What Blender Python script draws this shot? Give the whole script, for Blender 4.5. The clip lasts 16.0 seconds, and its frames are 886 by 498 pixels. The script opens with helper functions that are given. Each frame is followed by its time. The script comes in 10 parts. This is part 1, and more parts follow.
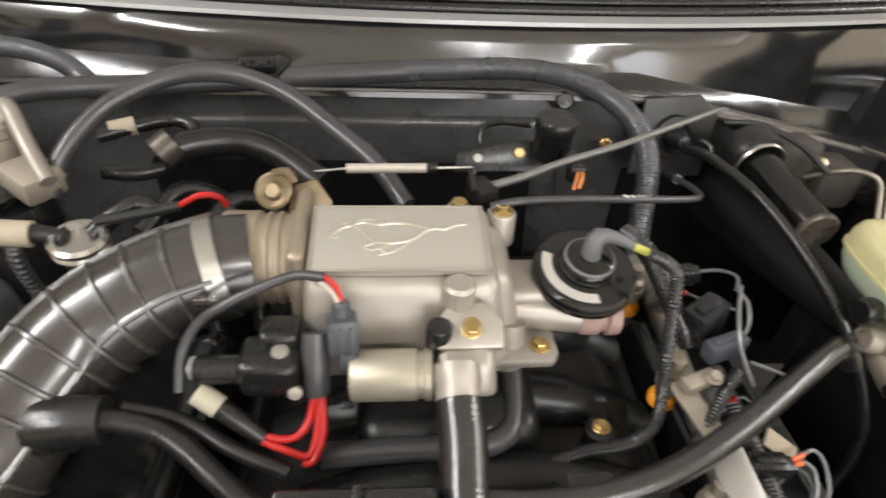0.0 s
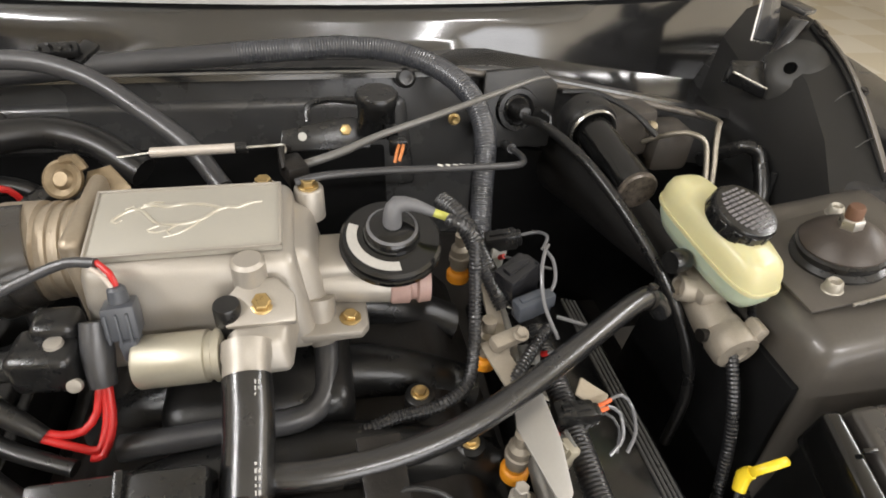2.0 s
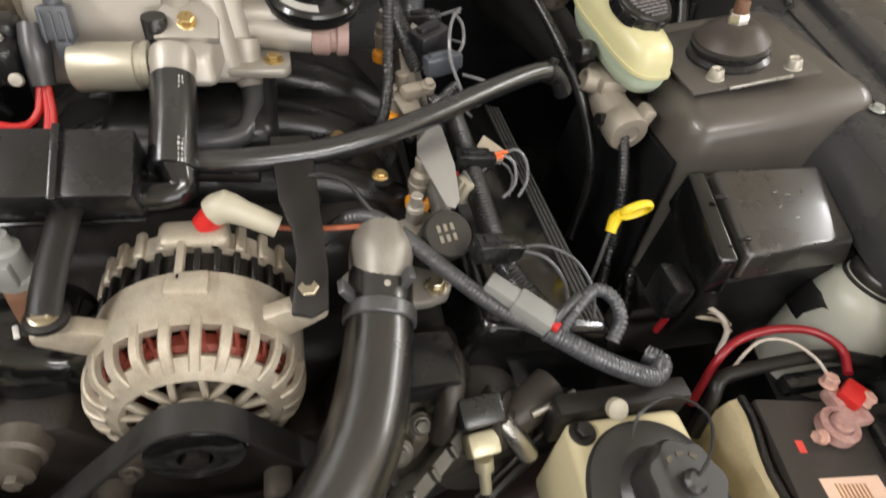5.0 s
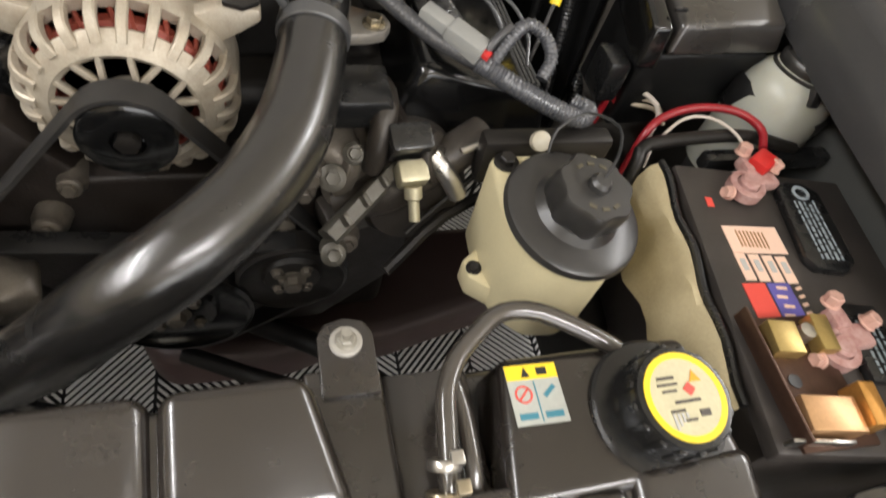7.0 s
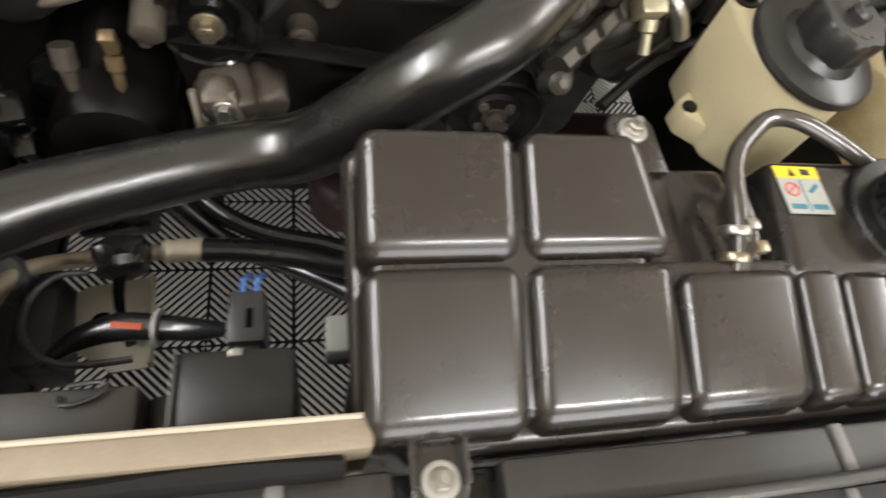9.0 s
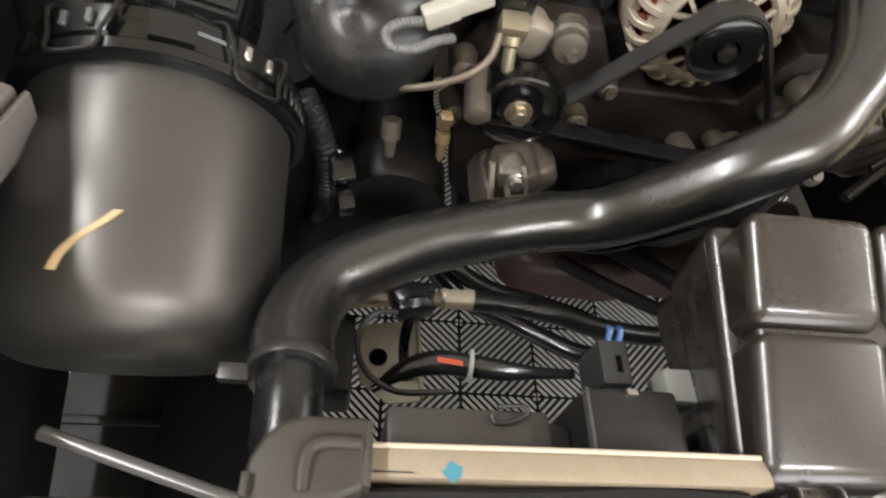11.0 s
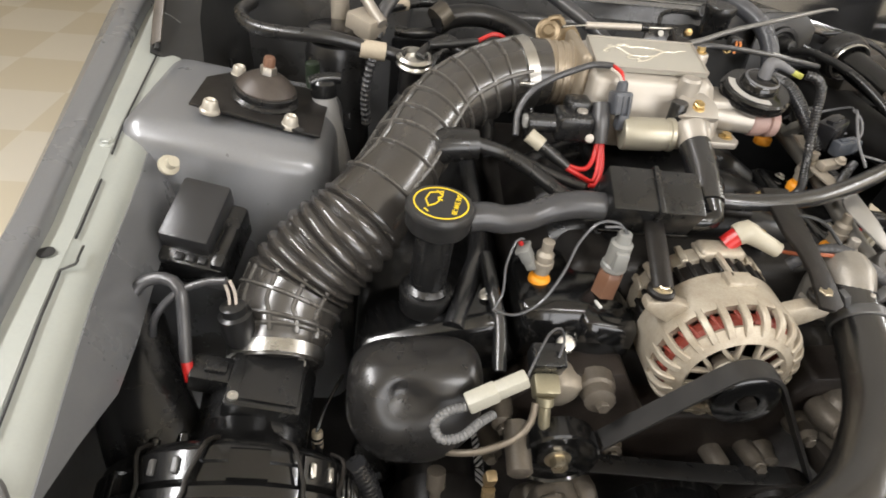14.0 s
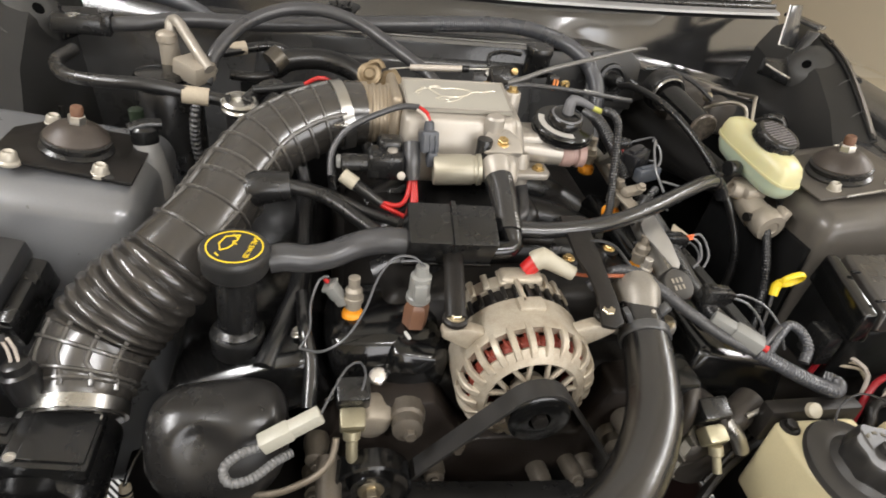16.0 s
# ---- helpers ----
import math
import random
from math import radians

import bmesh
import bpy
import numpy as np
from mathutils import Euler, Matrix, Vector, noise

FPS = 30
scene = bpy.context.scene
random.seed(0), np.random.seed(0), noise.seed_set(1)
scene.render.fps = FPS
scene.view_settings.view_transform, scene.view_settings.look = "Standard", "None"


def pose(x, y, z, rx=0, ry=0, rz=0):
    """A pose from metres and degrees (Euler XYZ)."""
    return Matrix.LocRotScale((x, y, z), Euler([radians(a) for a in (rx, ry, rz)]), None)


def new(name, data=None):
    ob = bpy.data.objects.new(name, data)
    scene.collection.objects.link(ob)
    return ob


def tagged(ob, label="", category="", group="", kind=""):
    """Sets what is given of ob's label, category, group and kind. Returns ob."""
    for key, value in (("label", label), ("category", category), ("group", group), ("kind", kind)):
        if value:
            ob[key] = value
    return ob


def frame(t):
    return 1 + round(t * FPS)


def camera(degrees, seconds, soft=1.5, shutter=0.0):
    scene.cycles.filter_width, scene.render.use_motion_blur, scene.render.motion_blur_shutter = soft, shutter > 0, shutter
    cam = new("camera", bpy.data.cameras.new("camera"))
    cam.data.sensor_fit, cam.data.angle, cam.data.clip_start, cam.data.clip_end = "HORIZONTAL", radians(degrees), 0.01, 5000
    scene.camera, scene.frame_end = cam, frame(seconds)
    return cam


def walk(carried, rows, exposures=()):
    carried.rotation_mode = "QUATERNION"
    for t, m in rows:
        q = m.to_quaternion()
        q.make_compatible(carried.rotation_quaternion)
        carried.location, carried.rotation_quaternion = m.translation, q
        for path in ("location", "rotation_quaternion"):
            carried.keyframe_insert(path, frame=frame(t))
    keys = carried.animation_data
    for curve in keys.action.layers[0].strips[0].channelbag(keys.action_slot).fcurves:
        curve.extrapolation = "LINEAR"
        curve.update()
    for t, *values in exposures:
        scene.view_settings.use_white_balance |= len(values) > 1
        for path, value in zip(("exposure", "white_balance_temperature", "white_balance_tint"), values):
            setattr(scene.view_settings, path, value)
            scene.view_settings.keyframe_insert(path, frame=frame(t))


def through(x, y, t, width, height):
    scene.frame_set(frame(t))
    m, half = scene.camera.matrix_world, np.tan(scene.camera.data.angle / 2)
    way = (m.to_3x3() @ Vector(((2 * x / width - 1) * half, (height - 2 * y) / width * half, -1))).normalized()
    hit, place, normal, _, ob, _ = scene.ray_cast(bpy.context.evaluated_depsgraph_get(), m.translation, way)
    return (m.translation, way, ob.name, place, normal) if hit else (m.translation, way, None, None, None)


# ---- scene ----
cam = camera(74.8, 16.0, soft=1.7, shutter=0.5)
METRES, EYE, TILT, LEAN, TURN = 1.3, 1.17, -38.0, -3.14, -4.64
ROWS = [
    (0.0, 0.0, 0.0, 0.0, 0.0, 0.0, -0.0),
    (0.5, 0.0458, 0.0007, -0.0024, -2.77, -0.03, 1.98),
    (1.0, 0.0637, 0.0008, -0.0054, -4.06, 0.03, 3.23),
    (1.5, 0.0787, -0.0032, -0.0092, -5.25, -0.33, 3.81),
    (2.0, 0.0861, -0.0044, -0.0154, -5.87, -1.02, 3.98),
    (2.5, 0.0872, -0.01, -0.0241, -6.75, -1.82, 3.92),
    (3.0, 0.0912, -0.0251, -0.0358, -7.43, -3.01, 3.69),
    (3.5, 0.1017, -0.0435, -0.0572, -8.13, -4.2, 3.29),
    (4.0, 0.1084, -0.0501, -0.0823, -8.26, -5.43, 2.85),
    (6.5, 0.1281, -0.1015, -0.2195, -9.89, -14.77, -0.14),
    (7.0, 0.1328, -0.1103, -0.2468, -10.55, -16.92, -1.05),
    (7.5, 0.1233, -0.1239, -0.2735, -10.12, -19.26, -1.64),
    (8.0, 0.1065, -0.1269, -0.2993, -9.6, -21.22, -2.42),
    (8.5, 0.069, -0.1389, -0.304, -8.51, -23.25, -3.33),
    (9.0, -0.005, -0.1479, -0.3149, -6.37, -23.51, -4.4),
    (9.5, -0.0553, -0.1598, -0.3219, -4.95, -23.4, -5.99),
    (10.0, -0.0927, -0.1763, -0.3259, -2.85, -22.27, -6.93),
    (12.5, -0.2322, -0.1804, -0.242, 1.69, -7.77, -5.76),
    (13.0, -0.2289, -0.1832, -0.1901, 1.54, -4.12, -4.88),
    (13.5, -0.2159, -0.184, -0.1782, 0.87, -1.46, -3.9),
    (14.0, -0.2055, -0.1937, -0.1834, 0.11, -0.08, -2.91),
    (14.5, -0.1894, -0.1961, -0.1892, -1.43, 0.78, -1.96),
    (15.0, -0.1555, -0.1995, -0.184, -3.2, 1.59, -1.06),
    (15.5, -0.1183, -0.2082, -0.1798, -4.77, 2.37, -0.29),
    (16.0, -0.0988, -0.2145, -0.1742, -5.93, 2.84, 0.27),
]
walk(cam, [(t, pose(-0.05, 0, EYE, TILT, LEAN, TURN) @ pose(METRES * x, METRES * y, METRES * z, 90 + pitch, roll, yaw)) for t, x, y, z, yaw, pitch, roll in ROWS],
     [(0.0, 0.07), (4.0, 0.03), (6.5, 0.08), (8.0, 0.14), (9.0, 0.1), (10.0, 0.2), (12.5, 0.44), (13.5, 0.28), (15.0, 0.14), (16.0, 0.13)])


# ---- light ----
world = bpy.data.worlds.new("garage_air")
world.use_nodes = True
world.node_tree.nodes["Background"].inputs[0].default_value = (1.0, 0.95, 0.88, 1)
world.node_tree.nodes["Background"].inputs[1].default_value = 0.01
scene.world = world

# two rows of strip lamps under the garage ceiling
LAMPS = [(-1.75, -0.45, 2.52, 0.16, 2.2, 78), (3.3, 0.1, 2.52, 0.20, 2.0, 84), (1.0, -1.9, 2.52, 1.8, 0.14, 56)]
for lx, ly, lz, sx, sy, power in LAMPS:
    lamp = bpy.data.lights.new("strip_lamp", "AREA")
    lamp.shape, lamp.size, lamp.size_y, lamp.energy, lamp.color = "RECTANGLE", sx, sy, power, (1.0, 0.985, 0.99)
    ob = new("strip_lamp_light", lamp)
    ob.location = (lx, ly, lz - 0.03)

# fill added in an unseen doorway, assumed from highlights on front-facing edges
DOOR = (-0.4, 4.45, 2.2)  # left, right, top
lamp = bpy.data.lights.new("assumed_door_fill", "AREA")
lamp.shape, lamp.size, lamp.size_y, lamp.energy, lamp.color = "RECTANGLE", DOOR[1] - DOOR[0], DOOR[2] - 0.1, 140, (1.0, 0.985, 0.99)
ob = new("assumed_door_fill", lamp)
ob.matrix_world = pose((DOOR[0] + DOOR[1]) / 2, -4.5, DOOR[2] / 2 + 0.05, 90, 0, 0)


# ---- shaping helpers ----
BASES = {}


def thing(name, base, label, category, group="", kind=""):
    ob = new(name)
    ob.location, ob.empty_display_size = base, 0.02
    BASES[ob] = Vector(base)
    return tagged(ob, label, category, group, kind)


def mesh_of(name, bm, material, sharp=38):
    me = bpy.data.meshes.new(name)
    bmesh.ops.recalc_face_normals(bm, faces=bm.faces)
    bm.to_mesh(me)
    bm.free()
    me.polygons.foreach_set("use_smooth", [True] * len(me.polygons))
    me.set_sharp_from_angle(angle=radians(sharp))
    me.materials.append(material)
    return me


def part(name, bm, material, parent, label="", sharp=38):
    base = BASES[parent]
    bm.transform(Matrix.Translation(-base))
    ob = new(name, mesh_of(name, bm, material, sharp))
    ob.parent = parent
    BASES[ob] = base
    return tagged(ob, label)


def solo(name, bm, material, label, category="", kind="", group="", sharp=38):
    """A thing, or a piece of the setting, that is one mesh."""
    me = mesh_of(name, bm, material, sharp)
    ob = new(name, me)
    BASES[ob] = Vector((0, 0, 0))
    return tagged(ob, label, category, group, kind)


def axis(p, d, up=(0, 0, 1)):
    """A pose at p whose z points along d."""
    z = Vector(d).normalized()
    u = Vector(up)
    if abs(z.dot(u)) > 0.98:
        u = Vector((0, 1, 0))
    x = u.cross(z).normalized()
    y = z.cross(x)
    m = Matrix((x, y, z)).transposed().to_4x4()
    m.translation = p
    return m


def merge(bm, other, m=None):
    if m is not None:
        other.transform(m)
    me = bpy.data.meshes.new("tmp")
    other.to_mesh(me)
    other.free()
    bm.from_mesh(me)
    bpy.data.meshes.remove(me)
    return bm


def box(bm, c, s, m=None, bev=0.003, seg=2, rot=(0, 0, 0)):
    o = bmesh.new()
    bmesh.ops.create_cube(o, size=1)
    bmesh.ops.scale(o, vec=s, verts=o.verts)
    if bev:
        bmesh.ops.bevel(o, geom=o.edges[:], offset=min(bev, min(s) * 0.48), segments=seg, affect="EDGES", profile=0.5)
    o.transform(pose(*c, *rot))
    return merge(bm, o, m)


def prism(bm, outline, h, m=None, bev=0.002, seg=2):
    """An outline in the xy plane, raised from 0 to h."""
    o = bmesh.new()
    low = [o.verts.new((x, y, 0)) for x, y in outline]
    face = o.faces.new(low)
    up = bmesh.ops.extrude_face_region(o, geom=[face])
    bmesh.ops.translate(o, vec=(0, 0, h), verts=[v for v in up["geom"] if isinstance(v, bmesh.types.BMVert)])
    if bev:
        bmesh.ops.bevel(o, geom=o.edges[:], offset=bev, segments=seg, affect="EDGES", profile=0.5)
    return merge(bm, o, m)


def lathe(bm, profile, m=None, seg=32, arc=(0, 360), ends=True):
    """A profile of (radius, height) turned round z."""
    o = bmesh.new()
    full = arc[1] - arc[0] >= 360
    n = seg if full else seg + 1
    rings = []
    for r, h in profile:
        if r < 1e-6:
            rings.append([o.verts.new((0, 0, h))] * n)
        else:
            rings.append([o.verts.new((r * math.cos(a), r * math.sin(a), h)) for a in (radians(arc[0] + (arc[1] - arc[0]) * k / seg) for k in range(n))])
    for a, b in zip(rings, rings[1:]):
        for k in range(seg):
            j = (k + 1) % n
            quad = list(dict.fromkeys((a[k], a[j], b[j], b[k])))
            if len(quad) > 2:
                o.faces.new(quad)
    for ring in (rings[0], rings[-1]):
        if full and ends and len(set(ring)) > 2:
            o.faces.new(ring)
    return merge(bm, o, m)


def spline(points, step):
    """Points along a smooth curve, about step apart, with the share of the way from point to point."""
    p = [Vector(q) for q in points]
    p = [2 * p[0] - p[1]] + p + [2 * p[-1] - p[-2]]
    out = []
    for k in range(1, len(p) - 2):
        a, b, c, d = p[k - 1:k + 3]
        n = max(2, round((c - b).length / step))
        for i in range(n):
            t = i / n
            out.append((0.5 * (2 * b + (c - a) * t + (2 * a - 5 * b + 4 * c - d) * t * t + (3 * b - a - 3 * c + d) * t ** 3), k - 1 + t))
    out.append((p[-2], float(len(p) - 3)))
    return out


def tube(bm, points, r, seg=14, step=0.008, pitch=0.0, depth=0.0, wave=None, hollow=False, flat=1.0):
    """A hose through points. r: a radius or one for each point. pitch, depth: corrugation. wave: a function of metres along it that adds to the radius."""
    path = spline(points, step)
    radii = r if isinstance(r, (list, tuple)) else [r] * len(points)
    if pitch:
        total = sum((a[0] - b[0]).length for a, b in zip(path, path[1:]))
        path = spline(points, total / max(4, round(total / pitch * 4)))
    o = bmesh.new()
    rings, along = [], 0.0
    t0 = (path[1][0] - path[0][0]).normalized()
    side = t0.orthogonal().normalized() if abs(t0.z) > 0.95 else t0.cross(Vector((0, 0, 1))).normalized()
    for k, (q, u) in enumerate(path):
        tan = (path[min(k + 1, len(path) - 1)][0] - path[max(k - 1, 0)][0]).normalized()
        side = (side - tan * side.dot(tan)).normalized()
        up = tan.cross(side)
        if k:
            along += (q - path[k - 1][0]).length
        i = min(int(u), len(radii) - 2)
        rad = radii[i] + (radii[i + 1] - radii[i]) * (u - i)
        if pitch:
            rad += depth * (1 if math.sin(2 * math.pi * along / pitch) > 0 else -1) * 0.5
        if wave:
            rad += wave(along)
        rings.append([o.verts.new(q + side * (rad * math.cos(a)) + up * (flat * rad * math.sin(a))) for a in (2 * math.pi * j / seg for j in range(seg))])
    for a, b in zip(rings, rings[1:]):
        for j in range(seg):
            o.faces.new((a[j], a[(j + 1) % seg], b[(j + 1) % seg], b[j]))
    if hollow:
        inner = []
        for ring in (rings[-1],):
            c = path[-1][0]
            lip = [o.verts.new(c + (v.co - c) * 0.75) for v in ring]
            deep = [o.verts.new(c + (v.co - c) * 0.75 - (path[-1][0] - path[-2][0]).normalized() * 0.02) for v in ring]
            for j in range(seg):
                o.faces.new((ring[j], ring[(j + 1) % seg], lip[(j + 1) % seg], lip[j]))
                o.faces.new((lip[j], lip[(j + 1) % seg], deep[(j + 1) % seg], deep[j]))
            o.faces.new(deep)
        o.faces.new(rings[0])
    else:
        o.faces.new(rings[0])
        o.faces.new(rings[-1])
    return merge(bm, o)


def sheet(bm, rows, thick=0.0):
    """A skin over rows of points, with a thickness downwards along its normals."""
    o = bmesh.new()
    grid = [[o.verts.new(q) for q in row] for row in rows]
    for a, b in zip(grid, grid[1:]):
        for j in range(len(a) - 1):
            o.faces.new((a[j], a[j + 1], b[j + 1], b[j]))
    if thick:
        bmesh.ops.recalc_face_normals(o, faces=o.faces)
        bmesh.ops.solidify(o, geom=o.faces[:], thickness=thick)
    return merge(bm, o)


def lump(bm, c, s, seed, rough=0.06, rot=(0, 0, 0), p=4.0):
    """A rounded uneven casting of size s."""
    o = bmesh.new()
    bmesh.ops.create_cube(o, size=1)
    bmesh.ops.subdivide_edges(o, edges=o.edges[:], cuts=7, use_grid_fill=True)
    rng = random.Random(seed)
    phase = [rng.uniform(0, 6.28) for k in range(6)]
    for v in o.verts:
        q = v.co * 2
        q = Vector([math.sin(a * math.pi / 2) for a in q])
        q = q / (abs(q.x) ** p + abs(q.y) ** p + abs(q.z) ** p) ** (1 / p)
        w = math.sin(3.1 * q.x + phase[0]) * math.sin(3.7 * q.y + phase[1]) + math.sin(4.3 * q.z + phase[2]) * math.sin(5.2 * q.x + phase[3]) * 0.6
        w += 0.4 * math.sin(9 * q.y + phase[4]) * math.sin(8 * q.z + phase[5])
        v.co = Vector((q.x * s[0], q.y * s[1], q.z * s[2])) * 0.5 * (1 + rough * w)
    o.transform(pose(*c, *rot))
    return merge(bm, o)


def strip(bm, pts, wide, w, thick, step=0.006):
    """A flat bar through points; wide: the direction of its width."""
    path = [q for q, u in spline(pts, step)]
    o = bmesh.new()
    across = Vector(wide).normalized()
    rings = []
    for k, q in enumerate(path):
        tan = (path[min(k + 1, len(path) - 1)] - path[max(k - 1, 0)]).normalized()
        n = tan.cross(across).normalized()
        rings.append([o.verts.new(q + across * (w / 2 * a) + n * (thick / 2 * b)) for a, b in ((-1, -0.6), (-0.7, -1), (0.7, -1), (1, -0.6), (1, 0.6), (0.7, 1), (-0.7, 1), (-1, 0.6))])
    for a, b in zip(rings, rings[1:]):
        for j in range(8):
            o.faces.new((a[j], a[(j + 1) % 8], b[(j + 1) % 8], b[j]))
    o.faces.new(rings[0])
    o.faces.new(rings[-1])
    return merge(bm, o)


def hexbolt(bm, p, d, af=0.011, h=0.006, washer=0.0085):
    """A hexagon head of width af on a flange."""
    m = axis(p, d)
    lathe(bm, [(washer, 0), (washer, 0.0012), (washer * 0.9, 0.002), (af * 0.5, 0.0022)], m, 20)
    lathe(bm, [(af * 0.577, 0.0015), (af * 0.577, h - 0.0008), (af * 0.5, h), (af * 0.2, h - 0.0006), (0, h - 0.0006)], m, 6)
    return bm


def B():
    return bmesh.new()


# ---- materials ----
def surf(name, col, rough=0.5, metal=0.0, var=0.2, grain=60.0, bump=0.15, coat=0.0, dust=0.0, dusty=(0.32, 0.28, 0.23), spec=0.5, wear=12.0):
    """A surface with grain, broad stains, uneven gloss and, with dust, a dry film on its upper sides."""
    m = bpy.data.materials.new(name)
    m.use_nodes = True
    n, link = m.node_tree.nodes, m.node_tree.links.new
    b = n["Principled BSDF"]
    pos = n.new("ShaderNodeTexCoord")
    fine, broad = n.new("ShaderNodeTexNoise"), n.new("ShaderNodeTexNoise")
    fine.inputs["Scale"].default_value, fine.inputs["Detail"].default_value = grain * 6, 5
    broad.inputs["Scale"].default_value, broad.inputs["Detail"].default_value = wear, 6
    broad.inputs["Roughness"].default_value = 0.65
    for tex in (fine, broad):
        link(pos.outputs["Object"], tex.inputs["Vector"])
    mix = n.new("ShaderNodeMix")
    mix.data_type, mix.blend_type = "RGBA", "MIX"
    lo = tuple(c * (1 - var) for c in col)
    hi = tuple(min(1, c * (1 + var)) for c in col)
    mix.inputs[6].default_value, mix.inputs[7].default_value = (*lo, 1), (*hi, 1)
    add = n.new("ShaderNodeMath")
    add.operation = "ADD"
    half = n.new("ShaderNodeMath")
    half.operation, half.inputs[1].default_value = "MULTIPLY", 0.5
    link(fine.outputs[0], add.inputs[0])
    link(broad.outputs[0], add.inputs[1])
    link(add.outputs[0], half.inputs[0])
    link(half.outputs[0], mix.inputs[0])
    colour = mix.outputs[2]
    gloss = n.new("ShaderNodeMapRange")
    gloss.inputs[1].default_value, gloss.inputs[2].default_value = 0.3, 0.75
    gloss.inputs[3].default_value, gloss.inputs[4].default_value = max(0.03, rough * 0.8), min(1, rough * 1.25)
    link(broad.outputs[0], gloss.inputs[0])
    shine = gloss.outputs[0]
    if dust:
        film = n.new("ShaderNodeMapRange")
        film.inputs[1].default_value, film.inputs[2].default_value = 0.33, 0.88
        film.inputs[3].default_value, film.inputs[4].default_value = 0.0, dust
        link(broad.outputs[0], film.inputs[0])
        over = n.new("ShaderNodeMix")
        over.data_type = "RGBA"
        over.inputs[7].default_value = (*dusty, 1)
        link(film.outputs[0], over.inputs[0])
        link(colour, over.inputs[6])
        colour = over.outputs[2]
        dull = n.new("ShaderNodeMix")
        dull.data_type = "FLOAT"
        dull.inputs[3].default_value = 0.55
        link(film.outputs[0], dull.inputs[0])
        link(shine, dull.inputs[2])
        shine = dull.outputs[0]
    link(colour, b.inputs["Base Color"])
    link(shine, b.inputs["Roughness"])
    b.inputs["Metallic"].default_value = metal
    b.inputs["Specular IOR Level"].default_value = spec
    b.inputs["Coat Weight"].default_value = coat
    b.inputs["Coat Roughness"].default_value = 0.12
    if bump:
        rel = n.new("ShaderNodeBump")
        rel.inputs["Strength"].default_value, rel.inputs["Distance"].default_value = bump, 0.0006
        link(fine.outputs[0], rel.inputs["Height"])
        link(rel.outputs[0], b.inputs["Normal"])
    return m


def plain(name, col, rough=0.5, through=0.0):
    """A small even surface: ink, tape, wire."""
    m = surf(name, col, rough, var=0.08, bump=0.05)
    if through:
        m.node_tree.nodes["Principled BSDF"].inputs["Subsurface Weight"].default_value = through
        m.node_tree.nodes["Principled BSDF"].inputs["Subsurface Radius"].default_value = (0.02, 0.015, 0.008)
    return m


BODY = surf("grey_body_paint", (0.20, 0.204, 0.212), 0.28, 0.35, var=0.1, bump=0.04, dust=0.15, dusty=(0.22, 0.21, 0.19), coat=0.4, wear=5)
# darker copy of the body paint, standing in for shade on the right
BODYDARK = surf("shaded_body_paint", (0.05, 0.05, 0.051), 0.25, 0.2, var=0.12, bump=0.04, dust=0.15, dusty=(0.1, 0.095, 0.09), coat=0.3, wear=5)
# body paint with dust, made paler for the light on the left flange
FLANGE = surf("lit_dusty_body_paint", (0.33, 0.345, 0.315), 0.36, 0.12, var=0.1, bump=0.05, dust=0.25, dusty=(0.4, 0.4, 0.36), coat=0.3, wear=6)
BLACKBODY = surf("black_body_paint", (0.012, 0.012, 0.0125), 0.14, 0.0, bump=0.02, dust=0.1, dusty=(0.06, 0.058, 0.056), wear=5, spec=1.0, coat=1.0)
FIREWALL = surf("satin_black_panel", (0.05, 0.05, 0.05), 0.25, 0.0, bump=0.08, dust=0.3, dusty=(0.11, 0.107, 0.103), coat=0.4, wear=7)
PLASTIC = surf("black_plastic", (0.009, 0.009, 0.009), 0.27, bump=0.16, dust=0.08, dusty=(0.05, 0.047, 0.044), wear=14, spec=0.6)
GLOSSPL = surf("glossy_black_plastic", (0.005, 0.005, 0.005), 0.14, bump=0.07, dust=0.05, dusty=(0.04, 0.037, 0.034), wear=10, spec=0.65)
TANK = surf("dusty_black_plastic_tank", (0.017, 0.0136, 0.0112), 0.25, bump=0.04, dust=0.3, dusty=(0.036, 0.0295, 0.0245), coat=0.4, wear=9, spec=0.8)
RUBBER = surf("black_rubber", (0.010, 0.0098, 0.0096), 0.28, bump=0.2, dust=0.15, dusty=(0.045, 0.042, 0.04), wear=16, spec=0.65)
SHINYRUB = surf("dressed_black_rubber", (0.014, 0.014, 0.0145), 0.22, grain=90, bump=0.25, dust=0.1, dusty=(0.03, 0.029, 0.028), wear=26, spec=1.0)
TUBERUB = surf("dusty_brown_black_rubber", (0.034, 0.031, 0.0275), 0.2, bump=0.08, dust=0.2, dusty=(0.07, 0.063, 0.055), wear=14, spec=1.0)
GREYRUB = surf("greyed_rubber", (0.042, 0.042, 0.044), 0.32, bump=0.2, dust=0.25, dusty=(0.10, 0.098, 0.096), wear=18, spec=0.65)
LOOM = surf("split_loom_plastic", (0.055, 0.057, 0.063), 0.28, bump=0.06, dust=0.2, dusty=(0.10, 0.10, 0.105), wear=20, spec=0.8)
ALU = surf("cast_aluminium", (0.42, 0.39, 0.345), 0.42, 0.5, var=0.18, grain=190, bump=0.22, dust=0.25, dusty=(0.32, 0.27, 0.21), wear=22)
ALUDIRTY = surf("dirty_cast_aluminium", (0.15, 0.13, 0.104), 0.4, 0.4, var=0.5, grain=90, bump=0.6, dust=0.7, dusty=(0.04, 0.032, 0.025), wear=34)
